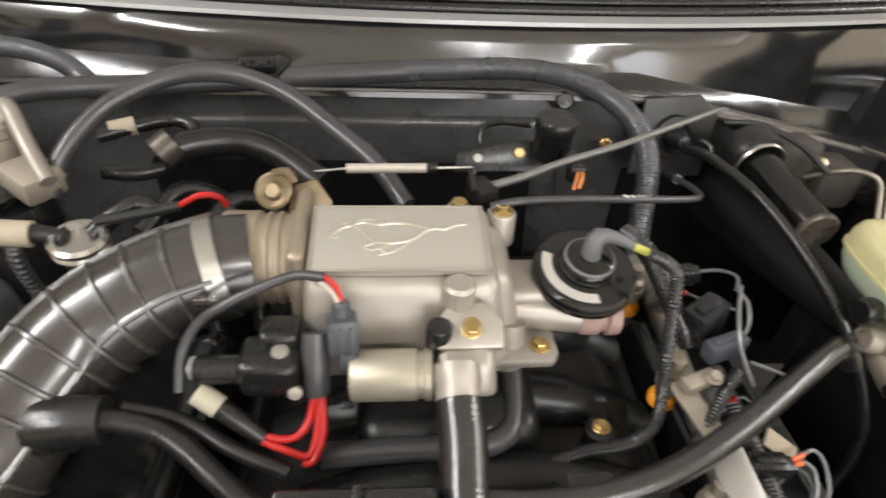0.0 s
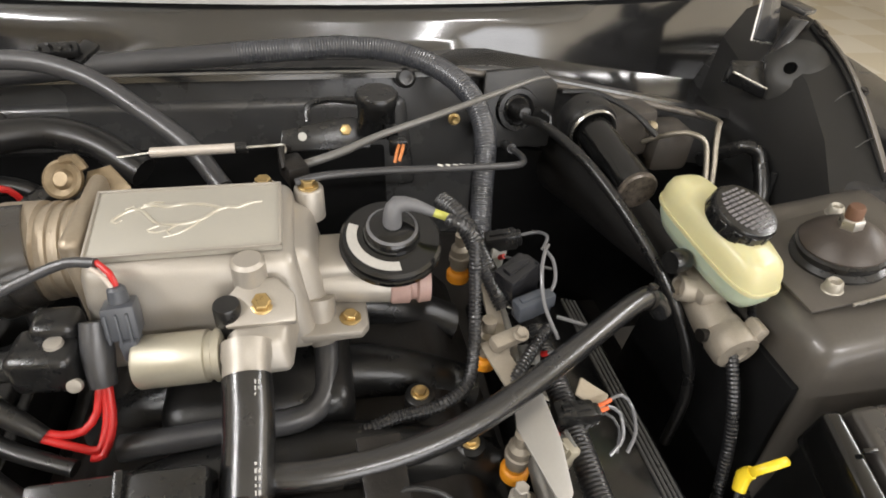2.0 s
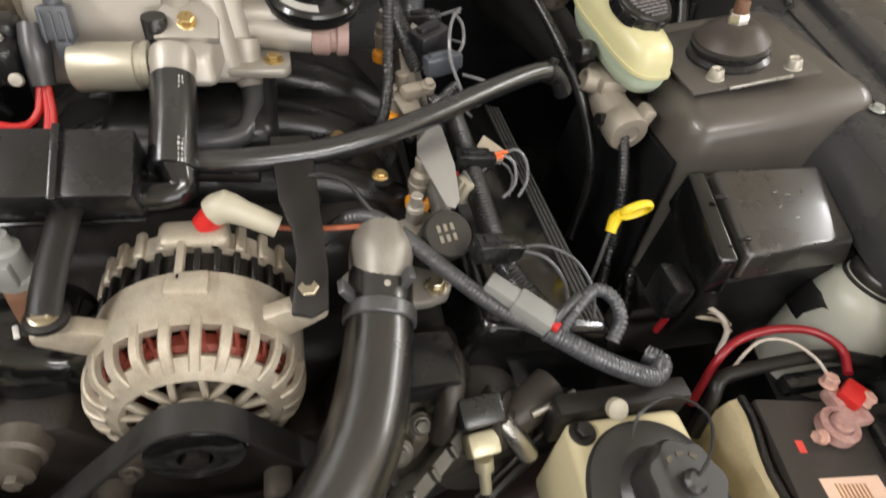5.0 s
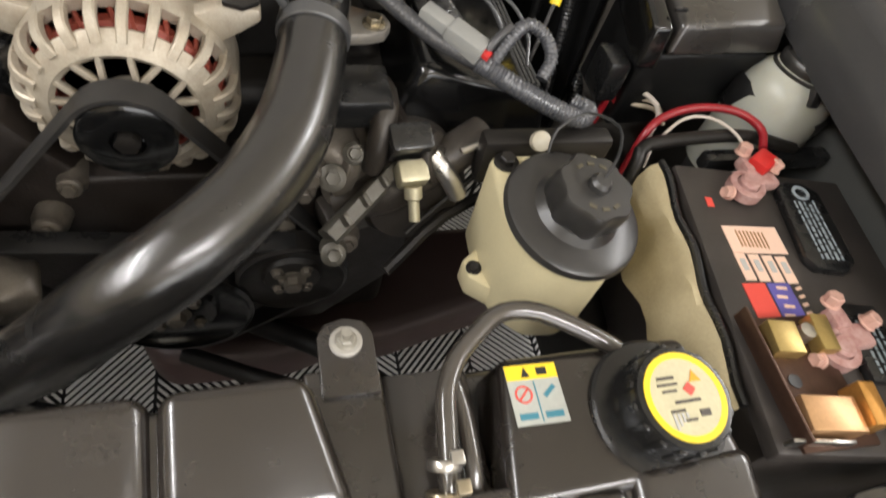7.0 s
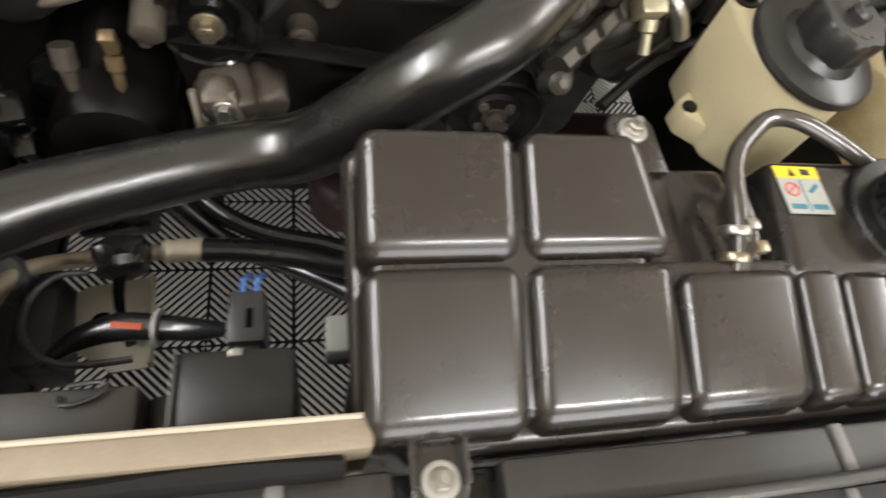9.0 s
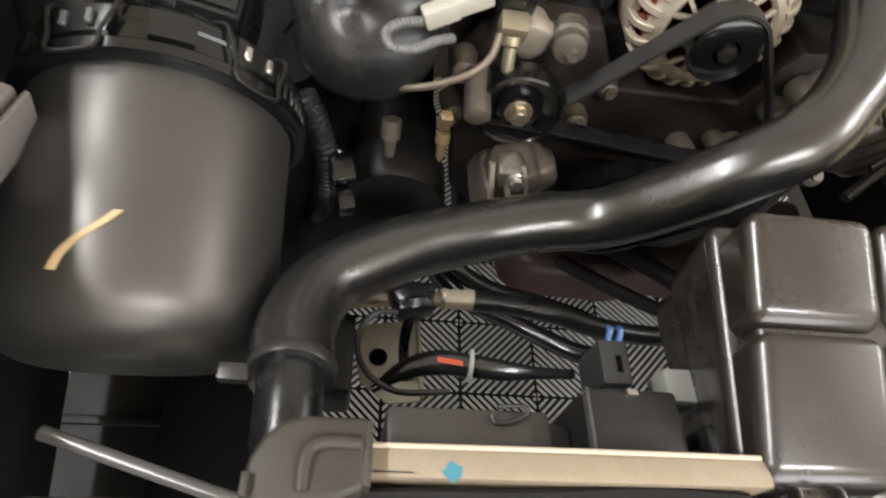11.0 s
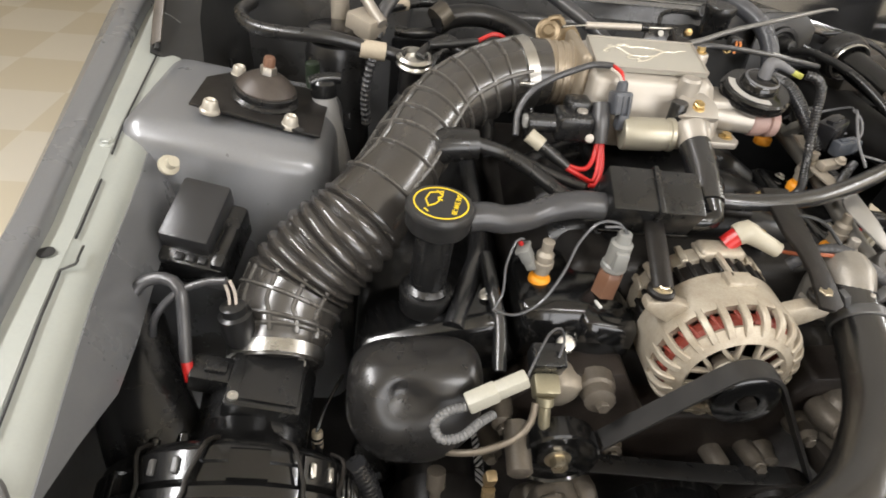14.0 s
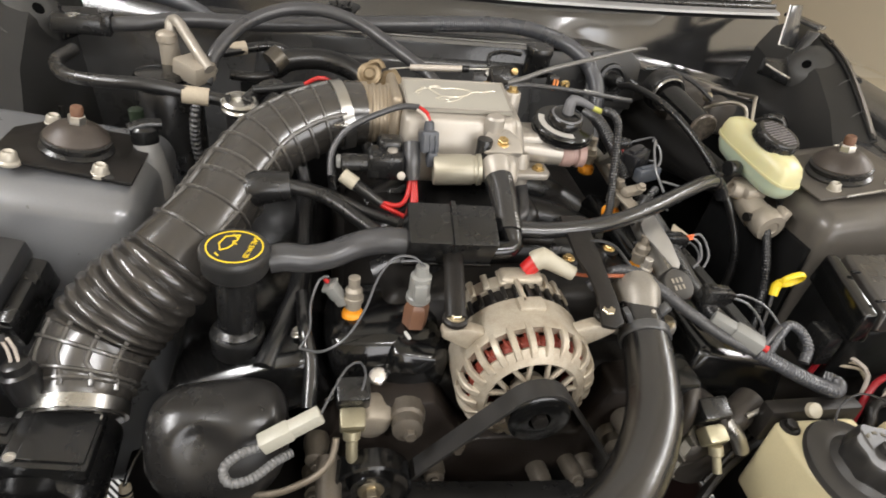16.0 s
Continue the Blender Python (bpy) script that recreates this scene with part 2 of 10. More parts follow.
ALT = surf("oxidised_alternator_aluminium", (0.48, 0.43, 0.345), 0.42, 0.35, var=0.45, grain=110, bump=0.45, dust=0.85, dusty=(0.19, 0.14, 0.088), wear=46)
PLAQUE = surf("painted_plaque", (0.40, 0.38, 0.33), 0.42, 0.25, var=0.05, bump=0.08)
PLAQUEHI = surf("polished_relief", (0.62, 0.59, 0.51), 0.33, 0.7, var=0.05, bump=0.05)
ZINC = surf("yellow_zinc", (0.46, 0.40, 0.29), 0.3, 0.9, var=0.2, bump=0.1, wear=60)
GOLD = surf("gold_bolt", (0.5, 0.36, 0.16), 0.33, 0.9, var=0.25, bump=0.2, wear=120)
STEEL = surf("bare_steel", (0.58, 0.56, 0.52), 0.3, 0.95, var=0.15, bump=0.15, wear=40)
BRIGHT = surf("bright_clamp_steel", (0.5, 0.49, 0.46), 0.3, 1.0, var=0.15, bump=0.1, wear=40)
RUST = surf("rusty_steel", (0.17, 0.085, 0.05), 0.6, 0.3, var=0.4, grain=120, bump=0.6, dust=0.3, dusty=(0.2, 0.14, 0.1), wear=60)
IRON = surf("black_iron", (0.010, 0.009, 0.008), 0.42, 0.1, var=0.4, bump=0.5, dust=0.35, dusty=(0.04, 0.032, 0.026), wear=30, spec=0.35)
GRIME = surf("oily_casting", (0.045, 0.038, 0.031), 0.36, 0.2, var=0.5, grain=90, bump=0.6, dust=0.5, dusty=(0.016, 0.013, 0.011), wear=30, spec=0.5)
RESIN = plain("yellowed_reservoir_plastic", (0.62, 0.58, 0.33), 0.33, 0.35)
FLUID = plain("milky_green_plastic", (0.5, 0.58, 0.44), 0.35, 0.35)
CREAM = surf("aged_cream_plastic", (0.66, 0.58, 0.36), 0.42, var=0.12, bump=0.1, dust=0.2, dusty=(0.4, 0.32, 0.18), wear=20)
MILK = plain("milky_plastic", (0.42, 0.42, 0.36), 0.35, 0.3)
BRONZE = surf("tarnished_bronze_sheet", (0.24, 0.185, 0.115), 0.42, 0.7, var=0.3, bump=0.3, dust=0.3, dusty=(0.1, 0.075, 0.05), wear=50)
CABLEGREY = surf("grey_cable_sheath", (0.17, 0.165, 0.155), 0.32, 0.2, var=0.12, bump=0.1, wear=30)
CASTTAN = surf("dusty_tan_casting", (0.36, 0.32, 0.26), 0.5, 0.35, var=0.25, grain=110, bump=0.6, dust=0.4, dusty=(0.15, 0.115, 0.085), wear=34)
BRASS = surf("dull_brass", (0.5, 0.37, 0.14), 0.4, 0.8, var=0.3, bump=0.2, dust=0.3, dusty=(0.3, 0.2, 0.08), wear=50)
SATIN = surf("satin_black_moulding", (0.022, 0.021, 0.02), 0.3, bump=0.1, dust=0.3, dusty=(0.06, 0.056, 0.05), wear=12, spec=0.6)
BRACE = surf("dull_black_panel_paint", (0.018, 0.018, 0.0175), 0.4, bump=0.1, dust=0.2, dusty=(0.055, 0.052, 0.048), wear=8)
APRONGREY = surf("dusty_grey_apron_paint", (0.085, 0.086, 0.08), 0.4, 0.1, var=0.15, bump=0.06, dust=0.3, dusty=(0.12, 0.117, 0.105), wear=6)
BLACKLOOM = surf("black_split_loom", (0.018, 0.018, 0.019), 0.28, bump=0.06, dust=0.15, dusty=(0.06, 0.06, 0.06), wear=20, spec=0.8)
NUTPINK = surf("pinkish_nut", (0.6, 0.36, 0.29), 0.5, 0.2, bump=0.4, wear=90)
IVORY = plain("ivory_plastic", (0.41, 0.375, 0.29), 0.42)
CONN = plain("grey_connector_plastic", (0.24, 0.24, 0.225), 0.42)
TAPE = surf("cloth_tape", (0.42, 0.36, 0.27), 0.75, var=0.2, bump=0.5, dust=0.3, dusty=(0.2, 0.15, 0.1), wear=40)
RED = plain("red_insulation", (0.5, 0.02, 0.018), 0.35)
CRIMSON = plain("crimson_insulation", (0.26, 0.010, 0.016), 0.35)
ORANGE = plain("orange_seal", (0.85, 0.33, 0.02), 0.45)
BROWN = plain("copper_sensor", (0.17, 0.085, 0.05), 0.4)
YELLOW = plain("yellow_plastic", (0.85, 0.62, 0.03), 0.35)
WHITE = plain("white_ink", (0.55, 0.54, 0.50), 0.5)
PINK = plain("pale_orange_paper", (0.8, 0.55, 0.42), 0.6)
LBLUE = plain("blue_label", (0.12, 0.1, 0.35), 0.4)
LRED = plain("red_label", (0.7, 0.08, 0.06), 0.4)
LGREY = plain("grey_ink", (0.45, 0.44, 0.42), 0.5)
TEAL = plain("teal_mark", (0.05, 0.2, 0.26), 0.6)
COPPER = surf("copper_strip", (0.55, 0.33, 0.17), 0.4, 0.8, var=0.3, bump=0.2, wear=60)
ORANGECOP = surf("bright_copper_strip", (0.7, 0.36, 0.1), 0.35, 0.8, var=0.3, bump=0.2, wear=60)
VOID = surf("black_void", (0.002, 0.002, 0.002), 0.9, bump=0, spec=0.05)
GREYRIDGE = surf("worn_grey_ridge", (0.06, 0.059, 0.056), 0.3, bump=0.1, wear=40)
COPWIRE = surf("lacquered_copper_windings", (0.26, 0.05, 0.032), 0.4, 0.2, var=0.4, grain=150, bump=0.8)
WIREGREY = plain("grey_wire", (0.075, 0.075, 0.078), 0.28)
WIREBLACK = plain("black_wire", (0.02, 0.02, 0.02), 0.4)
WIREWHITE = plain("white_wire", (0.5, 0.44, 0.38), 0.45)
MAUVE = surf("scorched_plastic_end", (0.36, 0.24, 0.21), 0.5, bump=0.2)
RADALU = surf("tan_dusty_radiator_tank", (0.30, 0.25, 0.178), 0.6, 0.2, var=0.3, grain=80, bump=0.3, dust=0.55, dusty=(0.15, 0.105, 0.065), wear=34)
TILE = surf("black_garage_tile", (0.015, 0.015, 0.016), 0.4, bump=0.2, wear=8)
# ribs near-white: the shine on them is put into the colour
RIB = surf("lit_tile_rib", (0.72, 0.72, 0.72), 0.4, bump=0.2, wear=8)
WALLPAINT = surf("cream_wall_paint", (0.72, 0.66, 0.55), 0.8, var=0.06, grain=20, bump=0.2, wear=2)
CEILPAINT = surf("white_ceiling_paint", (0.78, 0.76, 0.72), 0.85, var=0.05, grain=20, bump=0.2, wear=2)


# ---- setting: the garage ----
CX = 0.042  # the car's middle line


def mirror(x):
    return 2 * CX - x


def checker(name, a, b, size):
    m = surf(name, a, 0.5, var=0.08, bump=0.1, wear=3)
    n, link = m.node_tree.nodes, m.node_tree.links.new
    shader = n["Principled BSDF"]
    old = shader.inputs["Base Color"].links[0].from_socket
    check, mix, pos = n.new("ShaderNodeTexChecker"), n.new("ShaderNodeMix"), n.new("ShaderNodeTexCoord")
    check.inputs["Scale"].default_value = 1 / size
    mix.data_type = "RGBA"
    mix.inputs[7].default_value = (*b, 1)
    link(pos.outputs["Object"], check.inputs["Vector"])
    link(check.outputs["Fac"], mix.inputs[0])
    link(old, mix.inputs[6])
    link(mix.outputs[2], shader.inputs["Base Color"])
    return m


FLOORMAT = checker("beige_and_cream_floor", (0.60, 0.54, 0.42), (0.66, 0.615, 0.52), 0.34)
bm = B()
box(bm, (0, 1.0, -0.05), (9, 11, 0.1), bev=0)
floor = solo("floor", bm, FLOORMAT, "beige and cream checkered garage floor", kind="structure")
for name, c, s in (("wall_left", (-4.55, 1.0, 1.35), (0.1, 11, 2.7)), ("wall_right", (4.55, 1.0, 1.35), (0.1, 11, 2.7)),
                   ("wall_back", (0, 6.55, 1.35), (9, 0.1, 2.7)), ("wall_front", ((DOOR[0] - 4.5) / 2, -4.55, 1.35), (4.5 + DOOR[0], 0.1, 2.7)),
                   ("wall_front_right", ((DOOR[1] + 4.5) / 2, -4.55, 1.35), (4.5 - DOOR[1], 0.1, 2.7)), ("wall_over_door", ((DOOR[0] + DOOR[1]) / 2, -4.55, (DOOR[2] + 2.7) / 2), (DOOR[1] - DOOR[0], 0.1, 2.7 - DOOR[2]))):
    bm = B()
    box(bm, c, s, bev=0)
    solo(name, bm, WALLPAINT, "cream painted garage wall", kind="structure")
bm = B()
box(bm, (0, 1.0, 2.75), (9.2, 11.2, 0.1), bev=0)
solo("ceiling", bm, CEILPAINT, "white painted garage ceiling", kind="structure")

# black ribbed tiles under the car: four quarters a tile, their ribs turning at the corners
bm = B()
box(bm, (0.02, 0.1, 0.003), (2.4, 2.8, 0.006), bev=0)
mat_sheet = solo("floor_mat", bm, TILE, "black ribbed plastic garage tiles on the floor", kind="structure")
verts, faces = [], []
Q, PITCH, HALF = 0.1385, 0.0103, 0.0022
for i in range(-5, 6):
    for j in range(-6, 5):
        x0, y0 = -0.114 + Q * i, 0.070 + Q * j
        slope = -1 if (i + j) % 2 else 1
        n = round(2 * Q / PITCH / math.sqrt(2))
        for k in range(n):
            c = (k + 0.5) / n * 2 * Q  # the rib's line: u + v = c inside the square
            h = HALF * math.sqrt(2)
            ends = []
            for off in (-h, h):
                d = min(max(c + off, 0.004), 2 * Q - 0.004)
                ends.append(((max(0.003, d - Q + 0.003), min(Q - 0.003, d - 0.003)), (min(Q - 0.003, d - 0.003), max(0.003, d - Q + 0.003))))
            quad = [ends[0][0], ends[0][1], ends[1][1], ends[1][0]]
            first = len(verts)
            for z in (0.0065, 0.011):
                for u, v in quad:
                    verts.append((x0 + (u if slope > 0 else Q - u), y0 + v, z))
            faces += [tuple(first + f for f in q) for q in ((4, 5, 6, 7), (0, 1, 5, 4), (1, 2, 6, 5), (2, 3, 7, 6), (3, 0, 4, 7))]
me = bpy.data.meshes.new("tile_rib")
me.from_pydata(verts, [], faces)
me.materials.append(RIB)
ribs = new("tile_ribs", me)
ribs.parent = mat_sheet
tagged(ribs, "ribs of the tiles, near-white for the shine on them", kind="stuff")

# lamp housings
for lx, ly, lz, sx, sy, power in LAMPS:
    t = thing("ceiling_lamp", (lx, ly, lz), "white strip lamp under the garage ceiling", "lamp", group="garage strip lamps")
    bm = B()
    box(bm, (lx, ly, lz + 0.09), (sx + 0.03, sy + 0.03, 0.18), bev=0.01)
    part("housing", bm, CEILPAINT, t)


# ---- setting: the car's body ----
SECTIONS = [  # y, inner flange edge, flange outer edge, outer side, height
    (-0.80, -0.42, -0.48, -0.51, 0.735),
    (-0.55, -0.49, -0.548, -0.578, 0.752),
    (-0.25, -0.538, -0.590, -0.620, 0.768),
    (0.0, -0.560, -0.627, -0.662, 0.785),
    (0.2, -0.595, -0.670, -0.710, 0.795),
    (0.58, -0.630, -0.718, -0.770, 0.822),
    (0.95, -0.660, -0.750, -0.810, 0.838),
    (1.6, -0.70, -0.80, -0.87, 0.86),
]


def along(y, col):
    return float(np.interp(y, [s[0] for s in SECTIONS], [s[col] for s in SECTIONS]))


EDGE = ([-0.8, -0.55, -0.25, -0.12, -0.06, 0.0, 0.06, 0.2, 0.28, 0.58, 0.95, 1.6], [-0.42, -0.49, -0.537, -0.557, -0.567, -0.578, -0.588, -0.603, -0.616, -0.634, -0.66, -0.70])
OUTER = ([-0.8, -0.25, -0.12, 0.0, 0.1, 0.2, 0.58, 1.6], [-0.48, -0.582, -0.603, -0.622, -0.634, -0.652, -0.71, -0.80])
SIDE = ([-0.8, -0.25, -0.12, 0.0, 0.1, 0.2, 0.58, 1.6], [-0.51, -0.612, -0.634, -0.655, -0.672, -0.692, -0.765, -0.87])


def fender(name, flip):
    fx = mirror if flip else (lambda x: x)
    edge = lambda y: along(y, 1) if flip else float(np.interp(y, *EDGE))
    ys = [-0.8 + 0.06 * k for k in range(41)]
    rim, skin, apron, lip = [], [], [], []
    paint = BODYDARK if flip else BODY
    for y in ys:
        xi, xo, xf, z = (along(y, k) for k in (1, 2, 3, 4))
        if flip:
            xf -= 0.10
        else:
            xi = edge(y)
            xo, xf = float(np.interp(y, *OUTER)), float(np.interp(y, *SIDE))
        f = 1 if flip else min(1, max(0, (y + 0.13) / 0.13))  # the lip tapers away towards the front
        back = -0.045 if flip else -0.05
        apron.append([(fx(xi + back), y, z - 0.42), (fx(xi + back), y, z - 0.12), (fx(xi + back), y, z - 0.09), (fx(xi + 0.022 * f), y, z - 0.02 - 0.05 * f)])
        lip.append([(fx(xi + 0.004 + 0.021 * f), y, z - 0.016 - 0.054 * f), (fx(xi + 0.004 + 0.017 * f), y, z - 0.015 - 0.035 * f), (fx(xi + 0.004 + 0.01 * f), y, z - 0.0145 - 0.02 * f), (fx(xi + 0.004), y, z - 0.014)])
        rim.append([(fx(xi + 0.004), y, z - 0.014), (fx(xi + 0.001), y, z - 0.009), (fx(xi - 0.004), y, z - 0.004), (fx(xi - 0.012), y, z), (fx(xi + (xo - xi) * 0.46), y, z + 0.002), (fx(xi + (xo - xi) * 0.5), y, z + 0.004), (fx(xo), y, z + 0.006)])
        skin.append([(fx(xo + 0.001), y, z + 0.004), (fx(xo), y, z + 0.016), (fx(xo - 0.004), y, z + 0.021), (fx(xo - 0.012), y, z + 0.023), (fx((xo + xf) / 2), y, z + 0.026), (fx(xf + 0.01), y, z + 0.016), (fx(xf), y, z), (fx(xf - 0.004), y, z - 0.06), (fx(xf - 0.01), y, z - 0.2), (fx(xf - 0.01), y, z - 0.5)])
    t = thing(name, (fx(-0.7), 0.4, 0.36), "grey painted front fender, darkened for the dimmer light on it" if flip else "grey painted front fender with a dusty flange, paler for its light", "fender", kind="structure")
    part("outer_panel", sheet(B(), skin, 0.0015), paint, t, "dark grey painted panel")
    part("inner_flange", sheet(B(), rim, 0.0015), paint if flip else FLANGE, t, "flange darkened for the dimmer light on it" if flip else "dusty flange, paler for the light on it")
    # left apron is black all over, standing in for a dark opening
    part("apron", sheet(B(), apron, 0.0015), APRONGREY if flip else BRACE, t, "dark grey inner apron" if flip else "inner apron, black in place of its dark opening")
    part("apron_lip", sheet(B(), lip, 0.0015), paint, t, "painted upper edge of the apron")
    for y, dx in ((0.066, 0.035 if flip else 0.016), (-0.42, 0.03)):
        bm = B()
        lathe(bm, [(0, 0), (0.007, 0), (0.007, 0.0008), (0.0, 0.0008)], pose(fx(edge(y) - dx - 0.018), y, along(y, 4) + 0.0062), 20)
        part("hole", bm, WIREBLACK, t, "dark round hole")
    for y0, y1 in ((-0.72, -0.2), (-0.10, 0.078), (0.088, 0.175), (0.22, 0.9)):
        bm = B()
        mid = lambda y: (edge(y) + (along(y, 2) if flip else float(np.interp(y, *OUTER)))) / 2 + (0.012 if 0.052 < y < 0.08 else 0.003)
        line = [y0 + (y1 - y0) * k / 24 for k in range(25)]
        tube(bm, [(fx(mid(y)), y, along(y, 4) + 0.0042) for y in line], 0.0012, 6, 0.05)
        part("seam", bm, WIREBLACK, t, "dark seam between the panels")
    for y in (0.24, -0.33):
        bm = B()
        hexbolt(bm, (fx(edge(y) - 0.03), y, along(y, 4) + 0.003), (0, 0, 1), 0.011, 0.006, 0.009)
        part("bolt", bm, FLANGE, t)
    return t


fender("fender_left", False)
fender("fender_right", True)


def solid8(bm, low, top, bev, seg=4):
    o = bmesh.new()
    a, b = [o.verts.new(p) for p in low], [o.verts.new(p) for p in top]
    o.faces.new(a)
    o.faces.new(b)
    for k in range(4):
        o.faces.new((a[k], a[(k + 1) % 4], b[(k + 1) % 4], b[k]))
    bmesh.ops.recalc_face_normals(o, faces=o.faces)
    bmesh.ops.bevel(o, geom=o.edges[:], offset=bev, segments=seg, affect="EDGES", profile=0.5)
    return merge(bm, o)


def strut_tower(name, flip):
    fx = mirror if flip else (lambda x: x)
    # right tower: brown dust, plus a darker tone for its dimmer light
    paint = surf("dusty_brown_shaded_paint", (0.085, 0.077, 0.067), 0.36, 0.1, var=0.2, bump=0.05, dust=0.4, dusty=(0.13, 0.112, 0.092), coat=0.25, wear=7) if flip else BODY
    bm = B()
    zt = lambda x: 0.813 - 0.2 * (x + 0.546)
    solid8(bm, [(fx(-0.70), 0.19, 0.36), (fx(-0.385), 0.19, 0.36), (fx(-0.385), 0.50, 0.36), (fx(-0.70), 0.50, 0.36)],
           [(fx(-0.64), 0.243 if flip else 0.258, zt(-0.64) - 0.012), (fx(-0.415), 0.243 if flip else 0.260, zt(-0.415)), (fx(-0.415), 0.47, zt(-0.415)), (fx(-0.64), 0.47, zt(-0.64) - 0.012)], 0.028, 5)
    t = thing(name, (fx(-0.52), 0.35, 0.36), "grey painted strut tower of the engine bay", "strut tower", kind="structure")
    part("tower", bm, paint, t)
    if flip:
        # black sheet laid over the inner side to stand for its shade
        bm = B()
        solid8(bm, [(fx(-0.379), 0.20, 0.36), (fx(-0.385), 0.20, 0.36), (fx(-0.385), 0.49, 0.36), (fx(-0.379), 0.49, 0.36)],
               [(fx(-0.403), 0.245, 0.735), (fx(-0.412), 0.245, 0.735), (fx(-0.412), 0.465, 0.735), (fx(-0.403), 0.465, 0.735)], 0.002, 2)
        part("side_shade", bm, surf("tower_shade_black", (0.005, 0.005, 0.005), 0.7, bump=0.4, spec=0.15, wear=20), t, "dull black sheet standing for shade on the tower's side")
    d = Vector((0.2, 0, 1)) if not flip else Vector((-0.2, 0, 1))
    c = Vector((fx(-0.499), 0.346, zt(-0.499) + 0.003))
    m = axis(c, d)
    bm = B()
    low = -0.066 if flip else -0.052
    prism(bm, [(0.074, low), (0.074, 0.03), (0.045, 0.068), (-0.045, 0.068), (-0.074, 0.03), (-0.074, low + 0.006)], 0.004, m, 0.0015)
    part("mount_plate", bm, paint if flip else IRON, t, "dusty steel camber plate" if flip else "black steel camber plate")
    if not flip:
        m = m @ Matrix.Translation((0, 0.008, 0)) @ Matrix.Diagonal((0.86, 0.86, 0.86, 1))
    bm = B()
    lathe(bm, [(0.046, 0.003), (0.046, 0.007), (0.041, 0.011), (0.041, 0.014), (0.0435, 0.016), (0.0435, 0.02), (0.0385, 0.023), (0.036, 0.024)], m, 40)
    part("rubber_mount", bm, RUBBER, t, "black rubber strut mount")
    bm = B()
    lathe(bm, [(0.038, 0.019), (0.0405, 0.021), (0.0405, 0.024), (0.037, 0.028), (0.028, 0.036), (0.020, 0.041), (0.014, 0.043), (0, 0.043)], m, 40)
    part("dish", bm, surf("dusty_brown_dish", (0.055, 0.045, 0.038), 0.42, 0.2, bump=0.4, dust=0.35, dusty=(0.11, 0.088, 0.07), wear=30), t, "dusty steel dish")
    bm = B()
    lathe(bm, [(0.0115, 0.042), (0.0115, 0.052), (0.010, 0.054), (0, 0.054)], m, 6)
    part("nut", bm, STEEL, t, "steel strut nut")
    bm = B()
    lathe(bm, [(0.008, 0.052), (0.008, 0.064), (0.0065, 0.067), (0, 0.067)], m, 16)
    part("bolt", bm, RUST, t, "rusty strut bolt end")
    for x, y in ((-0.548, 0.298), (-0.462, 0.306), (-0.540, 0.405)):
        bm = B()
        mm = axis((fx(x), y, zt(x) + 0.003), d)
        lathe(bm, [(0.0112, 0), (0.0112, 0.003), (0.009, 0.005), (0.0078, 0.013), (0.006, 0.015), (0.004, 0.012), (0, 0.012)], mm, 24)
        part("flange_nut", bm, surf("dull_zinc_nut", (0.42, 0.39, 0.33), 0.45, 0.5, bump=0.2, wear=60), t)
    for x, y in ((-0.440, 0.346), (-0.450, 0.382)):
        bm = B()
        lathe(bm, [(0.0055, 0), (0.0055, 0.002), (0.003, 0.0024), (0.0025, 0.001), (0, 0.001)], axis((fx(x), y, zt(x) + 0.0035), d), 16)
        part("rivet", bm, STEEL, t, "small steel rivet")
    bm = B()
    if flip:
        box(bm, (0, 0, 0), (0.075, 0.003, 0.004), axis(c + Vector((0, -0.0655, 0.0055)), d), 0.001)
        part("slot_edge", bm, STEEL, t, "bright edge of the plate")
    else:
        lathe(bm, [(0, 0), (0.005, 0), (0.005, 0.0008), (0, 0.0008)], axis(c + Vector((0.05, -0.05, 0.005 - 0.01)), d), 18)
        part("hole", bm, WIREBLACK, t, "dark round hole")
    return t


strut_tower("strut_tower_left", False)
strut_tower("strut_tower_right", True)

# firewall, its ledge, the cowl wall and the cowl with its seal
def cowl_y(x):
    return 0.79 + 0.09 * ((x - CX) / 0.75) ** 2


def dent(x):
    return 0.0016 * math.sin(11 * x + 0.6) + 0.0009 * math.sin(27 * x)


xs = [CX - 0.76 + 0.038 * k for k in range(41)]
bm = B()
box(bm, ((0.30 + CX - 0.75) / 2, 0.715, 0.60), (0.30 - CX + 0.75, 0.03, 0.545), bev=0.008)
solid8(bm, [(0.298, 0.70, 0.33), (0.79, 0.70, 0.33), (0.79, 0.73, 0.33), (0.298, 0.73, 0.33)], [(0.298, 0.70, 0.8725), (0.79, 0.70, 0.775), (0.79, 0.73, 0.775), (0.298, 0.73, 0.8725)], 0.006, 3)
solid8(bm, [(-0.34, 0.694, 0.70), (0.20, 0.694, 0.70), (0.20, 0.72, 0.70), (-0.34, 0.72, 0.70)], [(-0.32, 0.690, 0.842), (0.18, 0.690, 0.842), (0.18, 0.72, 0.842), (-0.32, 0.72, 0.842)], 0.012, 6)
fire = solo("firewall", bm, FIREWALL, "satin black firewall behind the engine", kind="structure")
# near-black sheets added to darken the lower firewall on both sides
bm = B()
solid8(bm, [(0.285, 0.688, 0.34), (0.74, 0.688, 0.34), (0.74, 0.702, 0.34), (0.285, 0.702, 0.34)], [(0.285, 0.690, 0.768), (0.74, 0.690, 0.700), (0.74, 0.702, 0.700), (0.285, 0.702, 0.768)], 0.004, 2)
